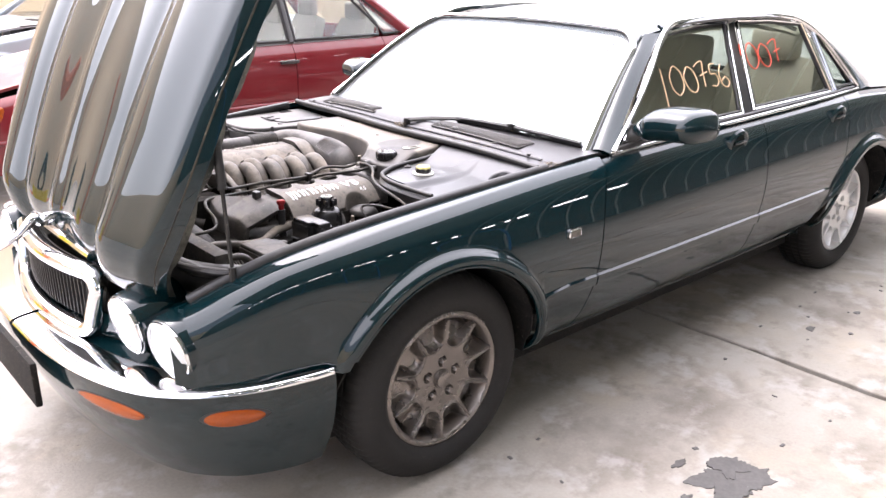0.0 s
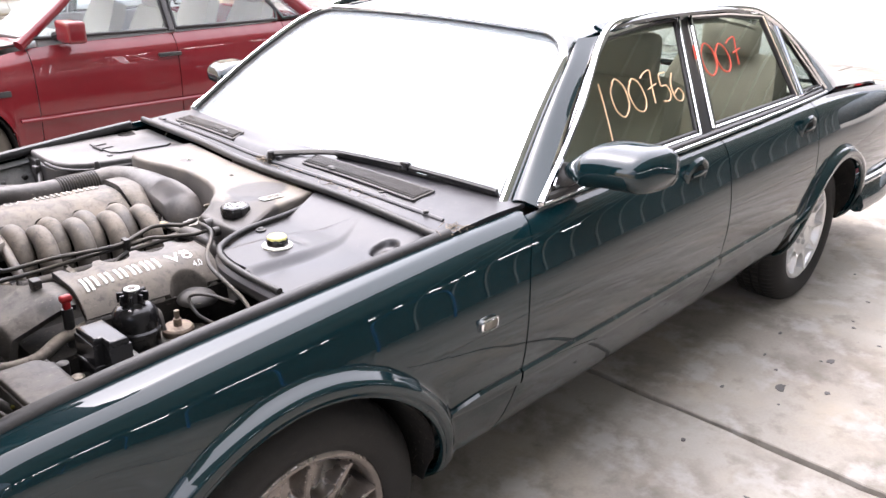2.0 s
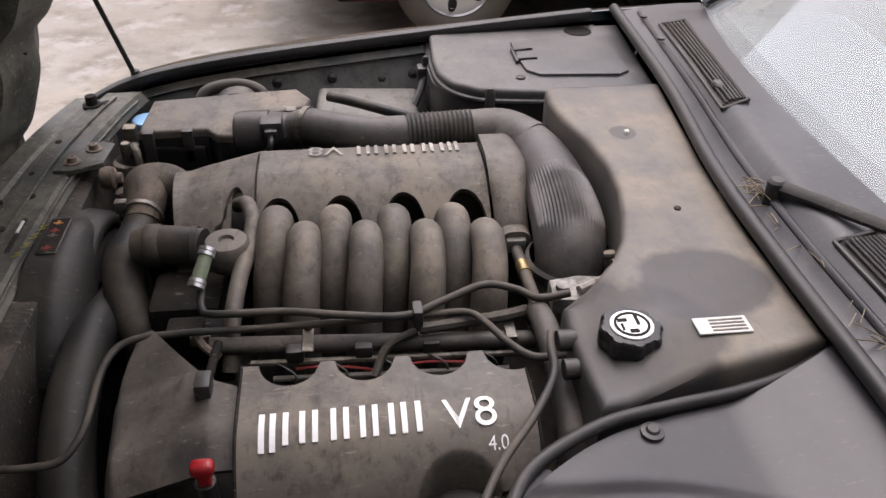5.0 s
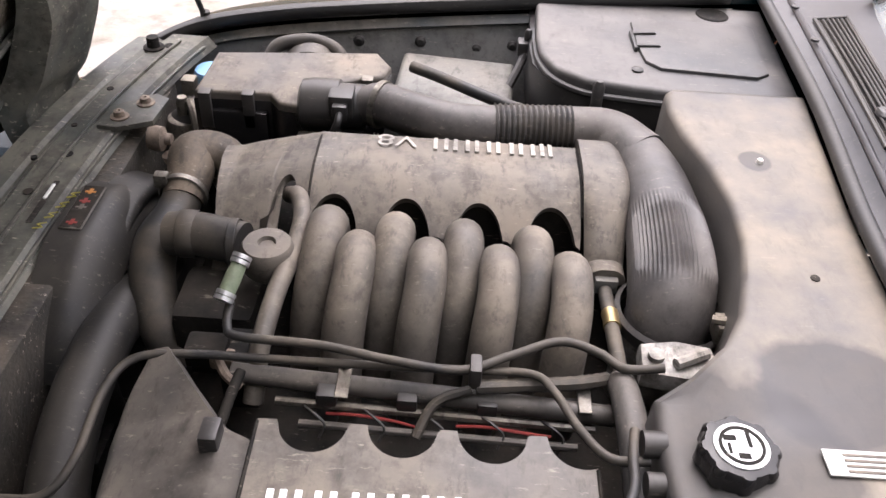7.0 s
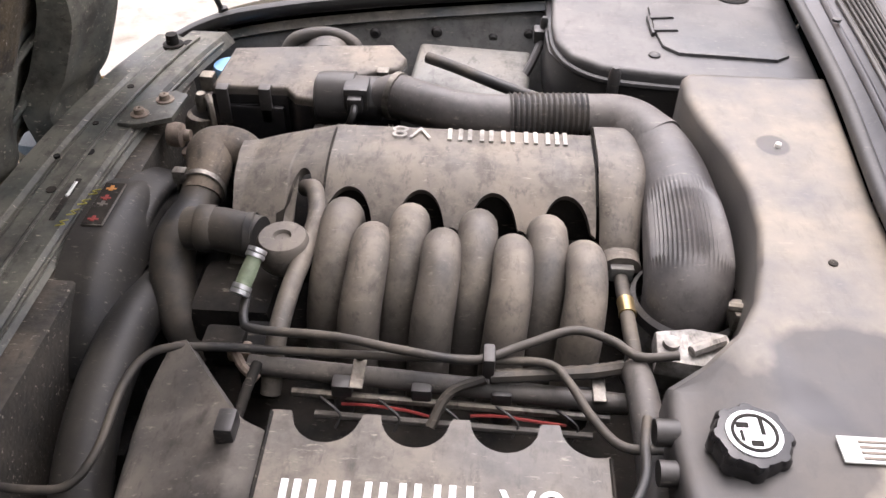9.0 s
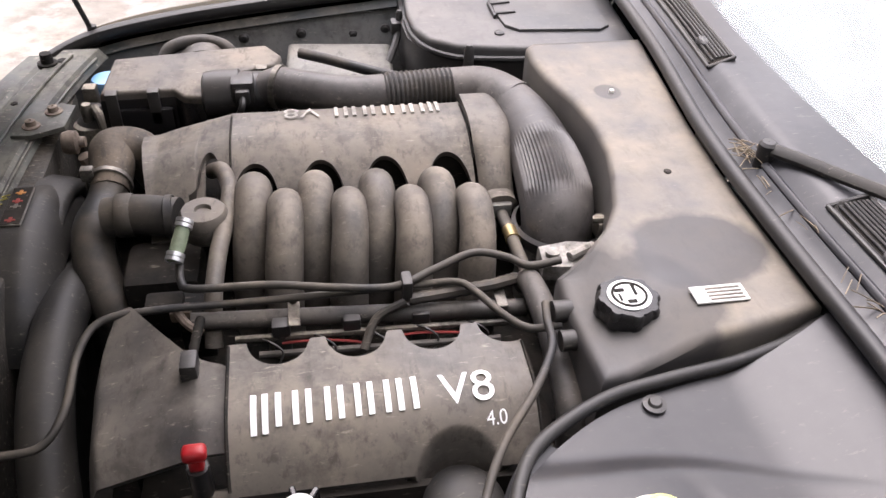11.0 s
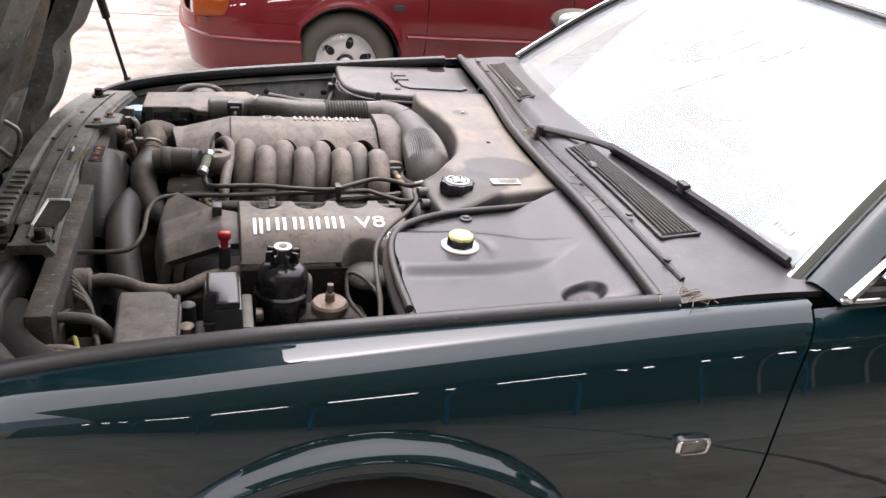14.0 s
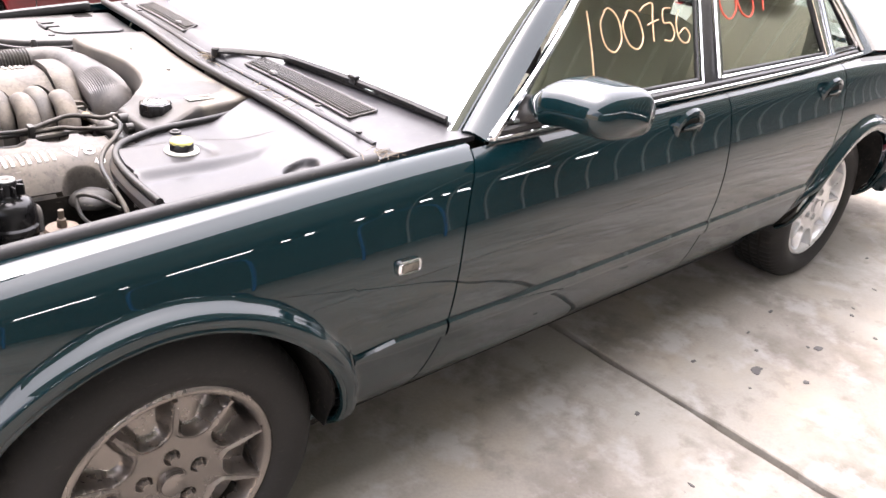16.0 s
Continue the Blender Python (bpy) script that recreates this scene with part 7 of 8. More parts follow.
fb = on("relay_box", join(prism(RELAY, 0.70, 0.800, 0.004, 2), prism([(-0.218 + (x + 0.218) * 1.10, -0.502 + (y + 0.502) * 1.06) for x, y in RELAY], 0.745, 0.752, 0.002, 1), prism([(-0.218 + (x + 0.218) * 0.90, -0.502 + (y + 0.502) * 0.93) for x, y in RELAY], 0.798, 0.812, 0.007, 3)), GLOSS_BLACK, car, "glossy black relay box", sharp=50)
on("relay_base", join(box(-0.27, -0.160, -0.58, -0.43, 0.60, 0.70, 0.008), box(-0.185, -0.165, -0.56, -0.44, 0.69, 0.76, 0.006)), GREEN_INNER, car)
for k in range(2):
    on("base_screw", lathe([(0.014, -0.158), (0.014, -0.146), (0.008, -0.144), (0.0005, -0.144)], 14, "x", (0, -0.455 - k * 0.0, 0.70 - k * 0.05 + 0.02)), STEEL, car)
FUSE = [(-0.408, -0.394), (-0.322, -0.396), (-0.308, -0.408), (-0.304, -0.424), (-0.292, -0.432), (-0.292, -0.612), (-0.402, -0.612)]
fuse = on("fuse_box", join(prism(FUSE, 0.58, 0.738, 0.005, 2), prism([(-0.352 + (x + 0.352) * 0.93, -0.50 + (y + 0.50) * 0.95) for x, y in FUSE], 0.734, 0.750, 0.008, 3)), COVER_DARK, car, "dusty square fuse box lid", sharp=50)
on("fuse_rim", tube([(-0.302, -0.402, 0.735), (-0.300, -0.50, 0.735), (-0.302, -0.60, 0.735)], 0.006, 3, 8), PLASTIC, fuse)
for k in range(2):
    on("box_knob", lathe([(0.014, 0.70), (0.014, 0.742), (0.010, 0.745), (0.0005, 0.745)], 16, "z", (-0.282 + 0.0 * k, -0.435 - 0.075 * k, -0.005)), STEEL if k else PLASTIC, car)
on("grey_hose", tube([(-0.475, -0.300, 0.715), (-0.445, -0.302, 0.722), (-0.41, -0.315, 0.722), (-0.36, -0.345, 0.720), (-0.30, -0.348, 0.720), (-0.24, -0.325, 0.735), (-0.18, -0.325, 0.745)], 0.0135, 8, 12, ridges=1, ridge=0.05), COVER, car, "pale grey corrugated hose")
on("hose_end", lathe([(0.028, -0.50), (0.030, -0.495), (0.030, -0.470), (0.020, -0.465)], 24, "x", (0, -0.300, 0.715)), COVER, car)
mount = on("suspension_top", prism([(-0.085, -0.455), (-0.07, -0.395), (-0.03, -0.375), (0.02, -0.378), (0.055, -0.41), (0.06, -0.46)], 0.62, 0.708, 0.012, 2), GRIME, car, "dusty suspension mount")
on("mount_disc", lathe([(0.034, 0.705), (0.036, 0.710), (0.036, 0.722), (0.032, 0.727), (0.010, 0.728), (0.009, 0.745), (0.006, 0.747), (0.006, 0.765), (0.0005, 0.766)], 32, "z", (-0.014, -0.425, 0)), RUSTY, mount)
def ledge_fn(u, v):
    """Pressed inner-wing ledge with two raised pads and a rolled edge."""
    x, y = lerp(-0.168, 0.070, u), lerp(-0.468 - 0.020 * u, -0.730, v)
    pad = lambda c, w: max(0.0, min(1.0, (w - abs(x - c)) / 0.014)) * max(0.0, min(1.0, (v - 0.10) / 0.10))
    z = 0.712 + 0.011 * pad(-0.118, 0.038) + 0.013 * pad(0.018, 0.034) + 0.016 * max(0.0, (v - 0.60) / 0.40) - 0.012 * max(0.0, min(1.0, (0.045 - abs(x + 0.050)) / 0.016)) * max(0.0, min(1.0, (0.75 - v) / 0.2))
    return (x, y, z - 0.10 * max(0.0, (0.06 - v) / 0.06) ** 1.5)


ledge = on("wing_ledge", join(sheet(ledge_fn, 70, 50, -0.006), box(-0.160, 0.062, -0.72, -0.49, 0.56, 0.69, 0.02)), GREY_BLUE, car, "dull grey pressed metal ledge", sharp=60)
for x, y in ((-0.150, -0.535), (-0.062, -0.530), (-0.042, -0.548), (0.044, -0.530)):
    on("ledge_hole", lathe([(0.0042, -0.002), (0.0042, 0.0012), (0.0005, 0.0012)], 12, "z", (x, y, ledge_fn((x + 0.168) / 0.238, (-0.478 - y) / 0.252)[2])), DEEP, ledge)
on("near_duct", tube([(-0.60, -0.40, 0.70), (-0.575, -0.52, 0.72), (-0.52, -0.60, 0.735), (-0.44, -0.66, 0.745)], [0.05, 0.045, 0.035, 0.025], 6, 12, squash=0.5), PLASTIC, car)
for k in range(7):
    r7 = random.Random(k)
    a = Vector((-0.50 + r7.uniform(0, 0.08), -0.36 - r7.uniform(0, 0.28), 0.66))
    on("loom", tube([a, a + Vector((r7.uniform(-0.05, 0.05), -0.03, 0.06)), a + Vector((r7.uniform(-0.04, 0.06), -0.08, 0.05)), a + Vector((r7.uniform(-0.05, 0.05), -0.12, -0.02))], 0.0055 + 0.002 * (k % 3), 6, 8), HOSE if k % 3 else CHALK, car)
plate2 = on("box_bracket", prism([(-0.300, -0.430), (-0.270, -0.425), (-0.255, -0.452), (-0.180, -0.452), (-0.165, -0.480), (-0.165, -0.640), (-0.300, -0.640)], 0.655, 0.672, 0.004, 2), GREY_BLUE, car, "grimy metal bracket between the boxes")
for x, y in ((-0.275, -0.470), (-0.270, -0.560), (-0.180, -0.600)):
    on("bracket_bolt", lathe([(0.013, 0.670), (0.013, 0.675), (0.008, 0.676), (0.008, 0.690), (0.0005, 0.691)], 6, "z", (x, y, 0)), RUSTY, plate2)
for k in range(4):
    x = -0.480 + 0.034 * k
    on("sheathed_wire", tube([(x, -0.46, 0.66), (x + 0.004, -0.485, 0.705), (x + 0.014, -0.52, 0.722), (x + 0.022, -0.56, 0.705), (x + 0.020, -0.60, 0.66)], 0.0042, 6, 8), CHALK if k in (0, 2, 3) else HOSE, car)
for k in range(5):
    y = -0.325 - 0.018 * k
    on("braided_wire", tube([(-0.500 + 0.004 * k, y, 0.745), (-0.480 + 0.006 * k, y - 0.03, 0.740), (-0.455 + 0.004 * k, y - 0.075, 0.715), (-0.445, y - 0.13, 0.670)], 0.0032, 6, 7, ridges=1, ridge=0.15), COVER if k % 2 else HOSE, car)
on("pipe_elbow", tube([(-0.545, -0.46, 0.70), (-0.515, -0.47, 0.738), (-0.470, -0.475, 0.742), (-0.435, -0.482, 0.735), (-0.405, -0.49, 0.70)], 0.010, 6, 10), DUCT, car, "dusty bent pipe")
on("pipe_elbow", tube([(-0.560, -0.52, 0.69), (-0.520, -0.54, 0.720), (-0.465, -0.55, 0.722), (-0.430, -0.56, 0.69)], 0.008, 6, 10), COVER, car)
for cb in ((-0.50, -0.455, -0.43, -0.38, 0.66, 0.705), (-0.49, -0.44, -0.52, -0.47, 0.66, 0.70), (-0.47, -0.43, -0.60, -0.55, 0.64, 0.70)):
    on("connector_block", box(*cb, 0.006), DEEP, car)

# scuttle: seal strip, panel, vents, wipers
on("bonnet_seal", tube([(0.578, 0.848, 0.918), (0.552, 0.42, 0.920), (0.515, 0.10, 0.921), (0.506, -0.15, 0.921), (0.506, -0.40, 0.920), (0.496, -0.60, 0.917), (0.486, -0.772, 0.912)], 0.0115, 10, 10), RUBBER, car, "black rubber bonnet seal")
def scuttle(u, v):
    y = lerp(0.845, -0.790, v)
    x0 = float(np.interp(-y, [-0.848, -0.42, -0.10, 0.15, 0.40, 0.60, 0.772], [0.585, 0.560, 0.524, 0.514, 0.514, 0.504, 0.494]))
    t = (y - YC) / 0.772
    x1 = 0.775 - 0.125 * (1 - min(1, t * t)) + 0.02
    s = math.sin(math.pi * u)
    return (lerp(x0, x1, u), y, 0.912 + 0.016 * u + 0.006 * s + 0.034 * max(0.0, 1 - t * t) * max(0.0, min(1.0, (u - 0.06) / 0.34)) - 0.018 * max(0, abs(t) - 1))


on("scuttle_panel", sheet(scuttle, 14, 50, -0.012), SCUTTLE, car, "black plastic scuttle panel")
def vent(y0, y1, u0, u1, n):
    def q(u, v, up):
        p = scuttle(lerp(u0, u1, u), (0.845 - lerp(y0, y1, v)) / 1.635)
        return (p[0], p[1], p[2] + up)
    base = on("scuttle_vent", join(tube([q(0, 0, 0.004), q(0, 0.5, 0.005), q(0, 1, 0.004)], 0.0035, 6, 8), tube([q(1, 0, 0.004), q(1, 0.5, 0.005), q(1, 1, 0.004)], 0.0035, 6, 8), tube([q(0, 0, 0.004), q(1, 0, 0.004)], 0.0035, 3, 8, smooth=False), tube([q(0, 1, 0.004), q(1, 1, 0.004)], 0.0035, 3, 8, smooth=False)), PLASTIC, car, "slatted air vent")
    on("vent_well", sheet(lambda u, v: q(u, v, 0.0012), 4, 10), DEEP, base)
    for k in range(n):
        u = (k + 0.5) / n
        on("slat", tube([q(u, 0.02, 0.004), q(u, 0.5, 0.005), q(u, 0.98, 0.004)], 0.0019, 5, 6), PLASTIC, base)


vent(-0.145, -0.590, 0.32, 0.64, 9)
vent(0.70, 0.25, 0.30, 0.60, 7)
for uu, rr in ((0.20, 0.006),):
    on("scuttle_rail", tube([Vector(scuttle(uu, v)) + Vector((0, 0, 0.002)) for v in (0.02, 0.15, 0.3, 0.45, 0.6, 0.75, 0.88, 0.96)], rr, 6, 8, squash=0.7), SCUTTLE, car)
def glass_pt(x_along, up):
    """A point of the windscreen: y and share of its height, lifted off it."""
    v = (x_along - YC + lerp(0.772, 0.612, up)) / (2 * lerp(0.772, 0.612, up))
    p = Vector(screen_fn(up, v))
    return p


def wiper(pivot, elbow_y, tip_y, tip_u, lift):
    a = Vector(pivot)
    b = glass_pt(elbow_y, 0.04) + Vector((-0.03, 0, 0.016))
    c = glass_pt(tip_y, tip_u) + Vector((-0.012, 0, 0.022))
    w = on("wiper_arm", tube([a, a.lerp(b, 0.4) + Vector((0, 0, 0.004)), b, b.lerp(c, 0.5)], [0.010, 0.010, 0.009, 0.006], 6, 8, squash=0.6), SHROUD, car, "black wiper arm")
    d = (c - b)
    s, e = b - d * 0.06, c
    on("wiper_blade", join(tube([s.lerp(e, k / 8) + Vector((0.006, 0, -0.012)) for k in range(9)], 0.0060, 2, 6, squash=1.7), tube([s.lerp(e, k / 4) + Vector((0, 0, 0.000 + 0.007 * math.sin(math.pi * k / 4))) for k in range(5)], 0.0085, 4, 6),
       *[tube([s.lerp(e, a) + Vector((0.003, 0, -0.010)), s.lerp(e, a + 0.06) + Vector((0.0, 0, 0.004)), s.lerp(e, a + 0.12) + Vector((0.003, 0, -0.010))], 0.0060, 4, 6) for a in (0.06, 0.28, 0.58, 0.80)]), RUBBER, w)
    on("blade_clip", moved(box(-0.009, 0.009, -0.016, 0.016, -0.012, 0.011, 0.004), Matrix.Translation(s.lerp(e, 0.46) + Vector((0, 0, 0.010)))), GLOSS_BLACK, w)
    on("wiper_pivot", lathe([(0.013, -0.03), (0.013, 0.006), (0.009, 0.010), (0.0005, 0.010)], 18, "z", a), PLASTIC, w)


wiper((0.552, -0.010, 0.955), -0.225, -0.715, 0.030, 0)
for y, x in ((-0.492, 0.562), (-0.665, 0.556), (0.60, 0.600), (0.76, 0.618)):
    on("scuttle_clip", lathe([(0.0075, 0.0), (0.0075, 0.004), (0.004, 0.005), (0.0005, 0.005)], 14, "z", (x, y, scuttle(0.35, (0.845 - y) / 1.635)[2])), PLASTIC, car)
for y, x in ((-0.262, 0.580), (0.33, 0.606)):
    zz = scuttle(0.45, (0.845 - y) / 1.635)[2]
    on("washer_jet", moved(lathe([(0.010, 0.0), (0.010, 0.004), (0.007, 0.008), (0.0005, 0.009)], 20, "z"), Matrix.Translation((x, y, zz - 0.001)) @ Matrix.Diagonal((1, 1.6, 1, 1))), FAR_TRAY, car, "grey oval washer jet")
# sticker and crayon marks on the glass
stick = on("windscreen_sticker", sheet(lambda u, v: tuple(glass_pt(lerp(-0.585, -0.668, u), lerp(0.085, 0.185, v)) + Vector((0.008, 0, -0.008))), 3, 3, 0.001), STICKER, car, "white inspection sticker with lime border")
on("sticker_face", sheet(lambda u, v: tuple(glass_pt(lerp(-0.592, -0.661, u), lerp(0.091, 0.163, v)) + Vector((0.0068, 0, -0.0068))), 3, 3, 0.001), PALE, stick)
for k in range(5):
    on("print_bar", sheet(lambda u, v: tuple(glass_pt(lerp(-0.603 - k * 0.010, -0.609 - k * 0.010, u), lerp(0.113, 0.140, v)) + Vector((0.0056, 0, -0.0056))), 1, 1, 0.0006), COVER, stick)
on("glass_label", sheet(lambda u, v: tuple(glass_pt(lerp(-0.43, -0.53, u), lerp(0.012, 0.055, v)) + Vector((0.006, 0, -0.004))), 3, 3, 0.001), PALE, car)


def crayon(parent, name, strokes, put, r, mat=CRAYON):
    for s in strokes:
        on(name, tube([put(*p) for p in s], r, 6, 6), mat, parent)


ONE = [(0.02, 0.62), (0.035, 0.95), (0.01, 0.5), (-0.03, 0.0)]
O1 = [(0.20, 0.95), (0.13, 0.75), (0.13, 0.45), (0.20, 0.32), (0.29, 0.50), (0.30, 0.80), (0.24, 0.97), (0.18, 0.93)]
O2 = [(0.40, 0.90), (0.33, 0.70), (0.35, 0.42), (0.43, 0.33), (0.50, 0.50), (0.49, 0.80), (0.43, 0.92), (0.38, 0.88)]
SEV = [(0.52, 0.90), (0.58, 0.98), (0.66, 1.0), (0.63, 0.75), (0.60, 0.42)]
SEV2 = [(0.57, 0.68), (0.63, 0.72), (0.69, 0.75)]
FIV = [(0.84, 0.92), (0.76, 0.90), (0.74, 0.70), (0.81, 0.68), (0.83, 0.52), (0.78, 0.40), (0.71, 0.42)]
SIX = [(0.93, 0.88), (0.87, 0.68), (0.87, 0.42), (0.94, 0.34), (0.99, 0.46), (0.95, 0.58), (0.88, 0.50)]
crayon(car, "crayon_number", (ONE, O1, O2, SEV, SEV2, FIV, SIX), lambda s, t: win_pt(1.256 + 0.478 * s, 1.015 + 0.16 * t, 0.002), 0.0024)
crayon(car, "crayon_number", ([(0.0, 0.7), (0.03, 0.95), (0.0, 0.2)], [(a - 0.05, b) for a, b in O1], [(a - 0.06, b) for a, b in O2], [(a - 0.05, b) for a, b in SEV], [(a - 0.05, b) for a, b in SEV2]), lambda s, t: win_pt(1.895 + 0.55 * s, 1.070 + 0.16 * t, 0.002), 0.003, CRAYON_RED)
def gput(s, t):
    p = glass_pt(lerp(0.29, -0.66, s), lerp(0.07, 0.87, t))
    return (p.x - 0.0012, p.y, p.z + 0.0016)


crayon(car, "crayon_mark", ([(0.02, 0.75), (0.05, 0.55), (0.15, 0.52), (0.28, 0.65), (0.33, 0.85)], [(0.20, 0.85), (0.17, 0.60), (0.24, 0.45), (0.36, 0.55), (0.42, 0.80)],
       [(0.55, 0.95), (0.47, 0.55), (0.40, 0.30)], [(0.60, 0.72), (0.55, 0.66), (0.56, 0.56), (0.66, 0.56), (0.66, 0.38), (0.58, 0.30), (0.50, 0.33)],
       [(0.85, 0.62), (0.76, 0.52), (0.74, 0.36), (0.80, 0.30), (0.86, 0.38)]), gput, 0.0009, CRAYON_PALE)

# ---- other cars ----
def plain_saloon(name, label, x, y, paint, rear):
    """A neighbouring saloon, nose towards -x; its near flank at y."""
    c = thing(name, (x, y, 0), label, "car")
    YM = 0.86
    tz_x, tz_z = [-0.93, -0.80, -0.4, 0.2, 0.55, 1.2, 2.2, 2.9, 3.3, 3.55], [0.60, 0.68, 0.76, 0.86, 0.915, 0.935, 0.955, 0.965, 0.95, 0.90]
    nx, nn = [-0.93, -0.85, -0.7, -0.4, 0.0, 1.0, 2.5, 3.2, 3.55], [0.80, 0.88, 0.94, 0.975, 0.99, 1.0, 0.99, 0.96, 0.88]
    ss, sy = [0, 0.1, 0.3, 0.5, 0.7, 0.85, 0.93, 1.0], [0.78, 0.825, 0.85, 0.86, 0.862, 0.85, 0.835, 0.79]

    def tz(px):
        return soft(px, tz_x, tz_z)

    def fl(px, z):
        s = (z - 0.18) / (tz(px) - 0.18)
        h = soft(max(0, min(1, s)), ss, sy) * soft(px, nx, nn)
        for cx in (0.0, 2.60):
            d = math.hypot(px - cx, z - 0.32) - 0.345
            if -0.02 < d < 0.06:
                h += 0.012 * math.exp(-(d / 0.025) ** 2)
        return h

    def pan(xa, xb, lo, nu=40, nv=26):
        def fn(u, v):
            px = lerp(xa, xb, u)
            l = lo(px)
            for cx in (0.0, 2.60):
                if abs(px - cx) < 0.345:
                    l = max(l, 0.32 + math.sqrt(0.345 ** 2 - (px - cx) ** 2))
            z = lerp(l, tz(px), v)
            return (px, YM - fl(px, z), z)
        return sheet(fn, nu, nv, 0.01)

    def two(nm, sh, mat, lb=""):
        part(nm, sh, mat, c, lb, sharp=60)
        part(nm, mirrored(sh, YM), mat, c, lb, sharp=60)

    two("front_wing", pan(-0.80, 0.478, lambda q: 0.42 if q < -0.3 else 0.20, 60), paint)
    two("front_door", pan(0.484, 1.415, lambda q: 0.20), paint)
    two("rear_door", pan(1.421, 2.30, lambda q: 0.20), paint)
    two("rear_quarter", pan(2.306, 3.52, lambda q: 0.30, 50), paint)
    part("bonnet", sheet(lambda u, v: (lerp(-0.84, 0.50, u) - 0.05 * (1 - (2 * v - 1) ** 2), YM + (2 * v - 1) * lerp(0.60, 0.735, u), lerp(0.70, 0.945, u) + 0.035 * (1 - (2 * v - 1) ** 2) + 0.025 * math.sin(math.pi * u)), 24, 24, 0.02), RED_HOOD if paint is RED else paint, c)
    # Dark box that stands in for shade inside the closed bay.
    part("bay_shadow", box(-0.75, 0.5, YM - 0.7, YM + 0.7, 0.4, 0.66, 0.02), DEEP, c)
    part("roof", sheet(lambda u, v: (lerp(1.06, 2.25, u) - 0.04 * (1 - (2 * v - 1) ** 2) * (1 - 2 * u), YM + (2 * v - 1) * 0.57, 1.36 + 0.03 * math.sin(math.pi * u) - 0.03 * (2 * v - 1) ** 4), 20, 20, 0.02), paint, c)
    sy_ = lambda z: YM - lerp(0.80, 0.585, (z - 0.94) / 0.42)
    def pane2(o, out=0.0, th=0.004):
        n = len(o)
        vs = [(px, sy_(z) - out, z) for px, z in o] + [(px, sy_(z) - out + th, z) for px, z in o]
        return vs, [tuple(range(n))[::-1], tuple(range(n, 2 * n))] + [(i, (i + 1) % n, (i + 1) % n + n, i + n) for i in range(n)]
    f1 = [(0.50, 0.965), (1.07, 1.335), (1.40, 1.365), (1.385, 0.965)]
    f2 = [(1.455, 0.968), (1.47, 1.365), (2.02, 1.345), (2.28, 1.05), (2.27, 0.975)]
    f3 = [(2.33, 0.98), (2.34, 1.07), (2.10, 1.335), (2.40, 1.20), (2.58, 0.99)][0:1] + [(2.13, 1.32), (2.55, 0.99)]
    for o, nm in ((f1, "front_side_window"), (f2, "rear_side_window"), (f3, "quarter_window")):
        for sh in (pane2(o), mirrored(pane2(o), YM)):
            g = part(nm, sh, GLASS, c)
            g.visible_shadow = False
        two("window_rubber", tube([(px, sy_(z) - 0.004, z) for px, z in o + o[:1]], 0.012, 1, 6, smooth=False), RUBBER)
    two("front_pillar", tube([(0.44, YM - 0.80, 0.93), (0.75, YM - 0.70, 1.14), (1.06, YM - 0.59, 1.36), (1.5, YM - 0.575, 1.385), (2.05, YM - 0.58, 1.37), (2.30, YM - 0.64, 1.22), (2.60, YM - 0.76, 0.97)], [0.035, 0.03, 0.03, 0.025, 0.03, 0.05, 0.06], 8, 10), paint)
    two("centre_pillar", tube([(1.42, YM - 0.79, 0.95), (1.435, YM - 0.58, 1.37)], 0.025, 1, 8, smooth=False), PLASTIC)
    ws = part("windscreen", sheet(lambda u, v: (lerp(0.47, 1.05, u) - 0.10 * (1 - (2 * v - 1) ** 2) * (1 - 0.5 * u), YM + (2 * v - 1) * lerp(0.74, 0.57, u), lerp(0.93, 1.365, u)), 10, 16, 0.005), GLASS, c)
    ws.visible_shadow = False
    rs = part("rear_screen", sheet(lambda u, v: (lerp(2.24, 2.75, u), YM + (2 * v - 1) * lerp(0.55, 0.68, u), lerp(1.365, 0.98, u)), 8, 8, 0.005), GLASS, c)
    rs.visible_shadow = False
    part("boot_lid", sheet(lambda u, v: (lerp(2.74, 3.52, u), YM + (2 * v - 1) * 0.72, 0.975 - 0.04 * u), 8, 8, 0.02), paint, c)
    part("tail_panel", box(3.48, 3.54, YM - 0.74, YM + 0.74, 0.32, 0.93, 0.03), paint, c)
    part("scuttle_panel", sheet(lambda u, v: (lerp(0.28, 0.46, u) - 0.08 * (1 - (2 * v - 1) ** 2), YM + (2 * v - 1) * 0.74, 0.925 + 0.01 * u), 4, 14, 0.01), PLASTIC, c)
    for s in (-0.35, 0.25):
        part("wiper", tube([(0.34, YM + s + 0.1, 0.94), (0.42, YM + s - 0.05, 0.965), (0.46, YM + s - 0.45, 0.975)], 0.010, 6, 8), PLASTIC, c)
    nose = [(-0.28, 0.005), (-0.55, 0.02), (-0.80, 0.10), (-0.93, 0.30), (-0.97, 0.55), (-0.98, 0.86)]
    line = smooth_path([(a, b, 0) for a, b in nose], 6)
    bp = lambda u, v: (line[round(u * (len(line) - 1))].x + 0.04 * (1 - v) ** 2, line[round(u * (len(line) - 1))].y - 0.012 * math.sin(math.pi * v) + 0.03 * (1 - v) ** 2, lerp(0.22, 0.54, v))
    two("front_bumper", sheet(bp, len(line) - 1, 10, -0.02), paint)
    two("bumper_strip", tube([(p.x, p.y - 0.012, 0.44) for p in line], 0.016, 2, 8, squash=0.8), paint)
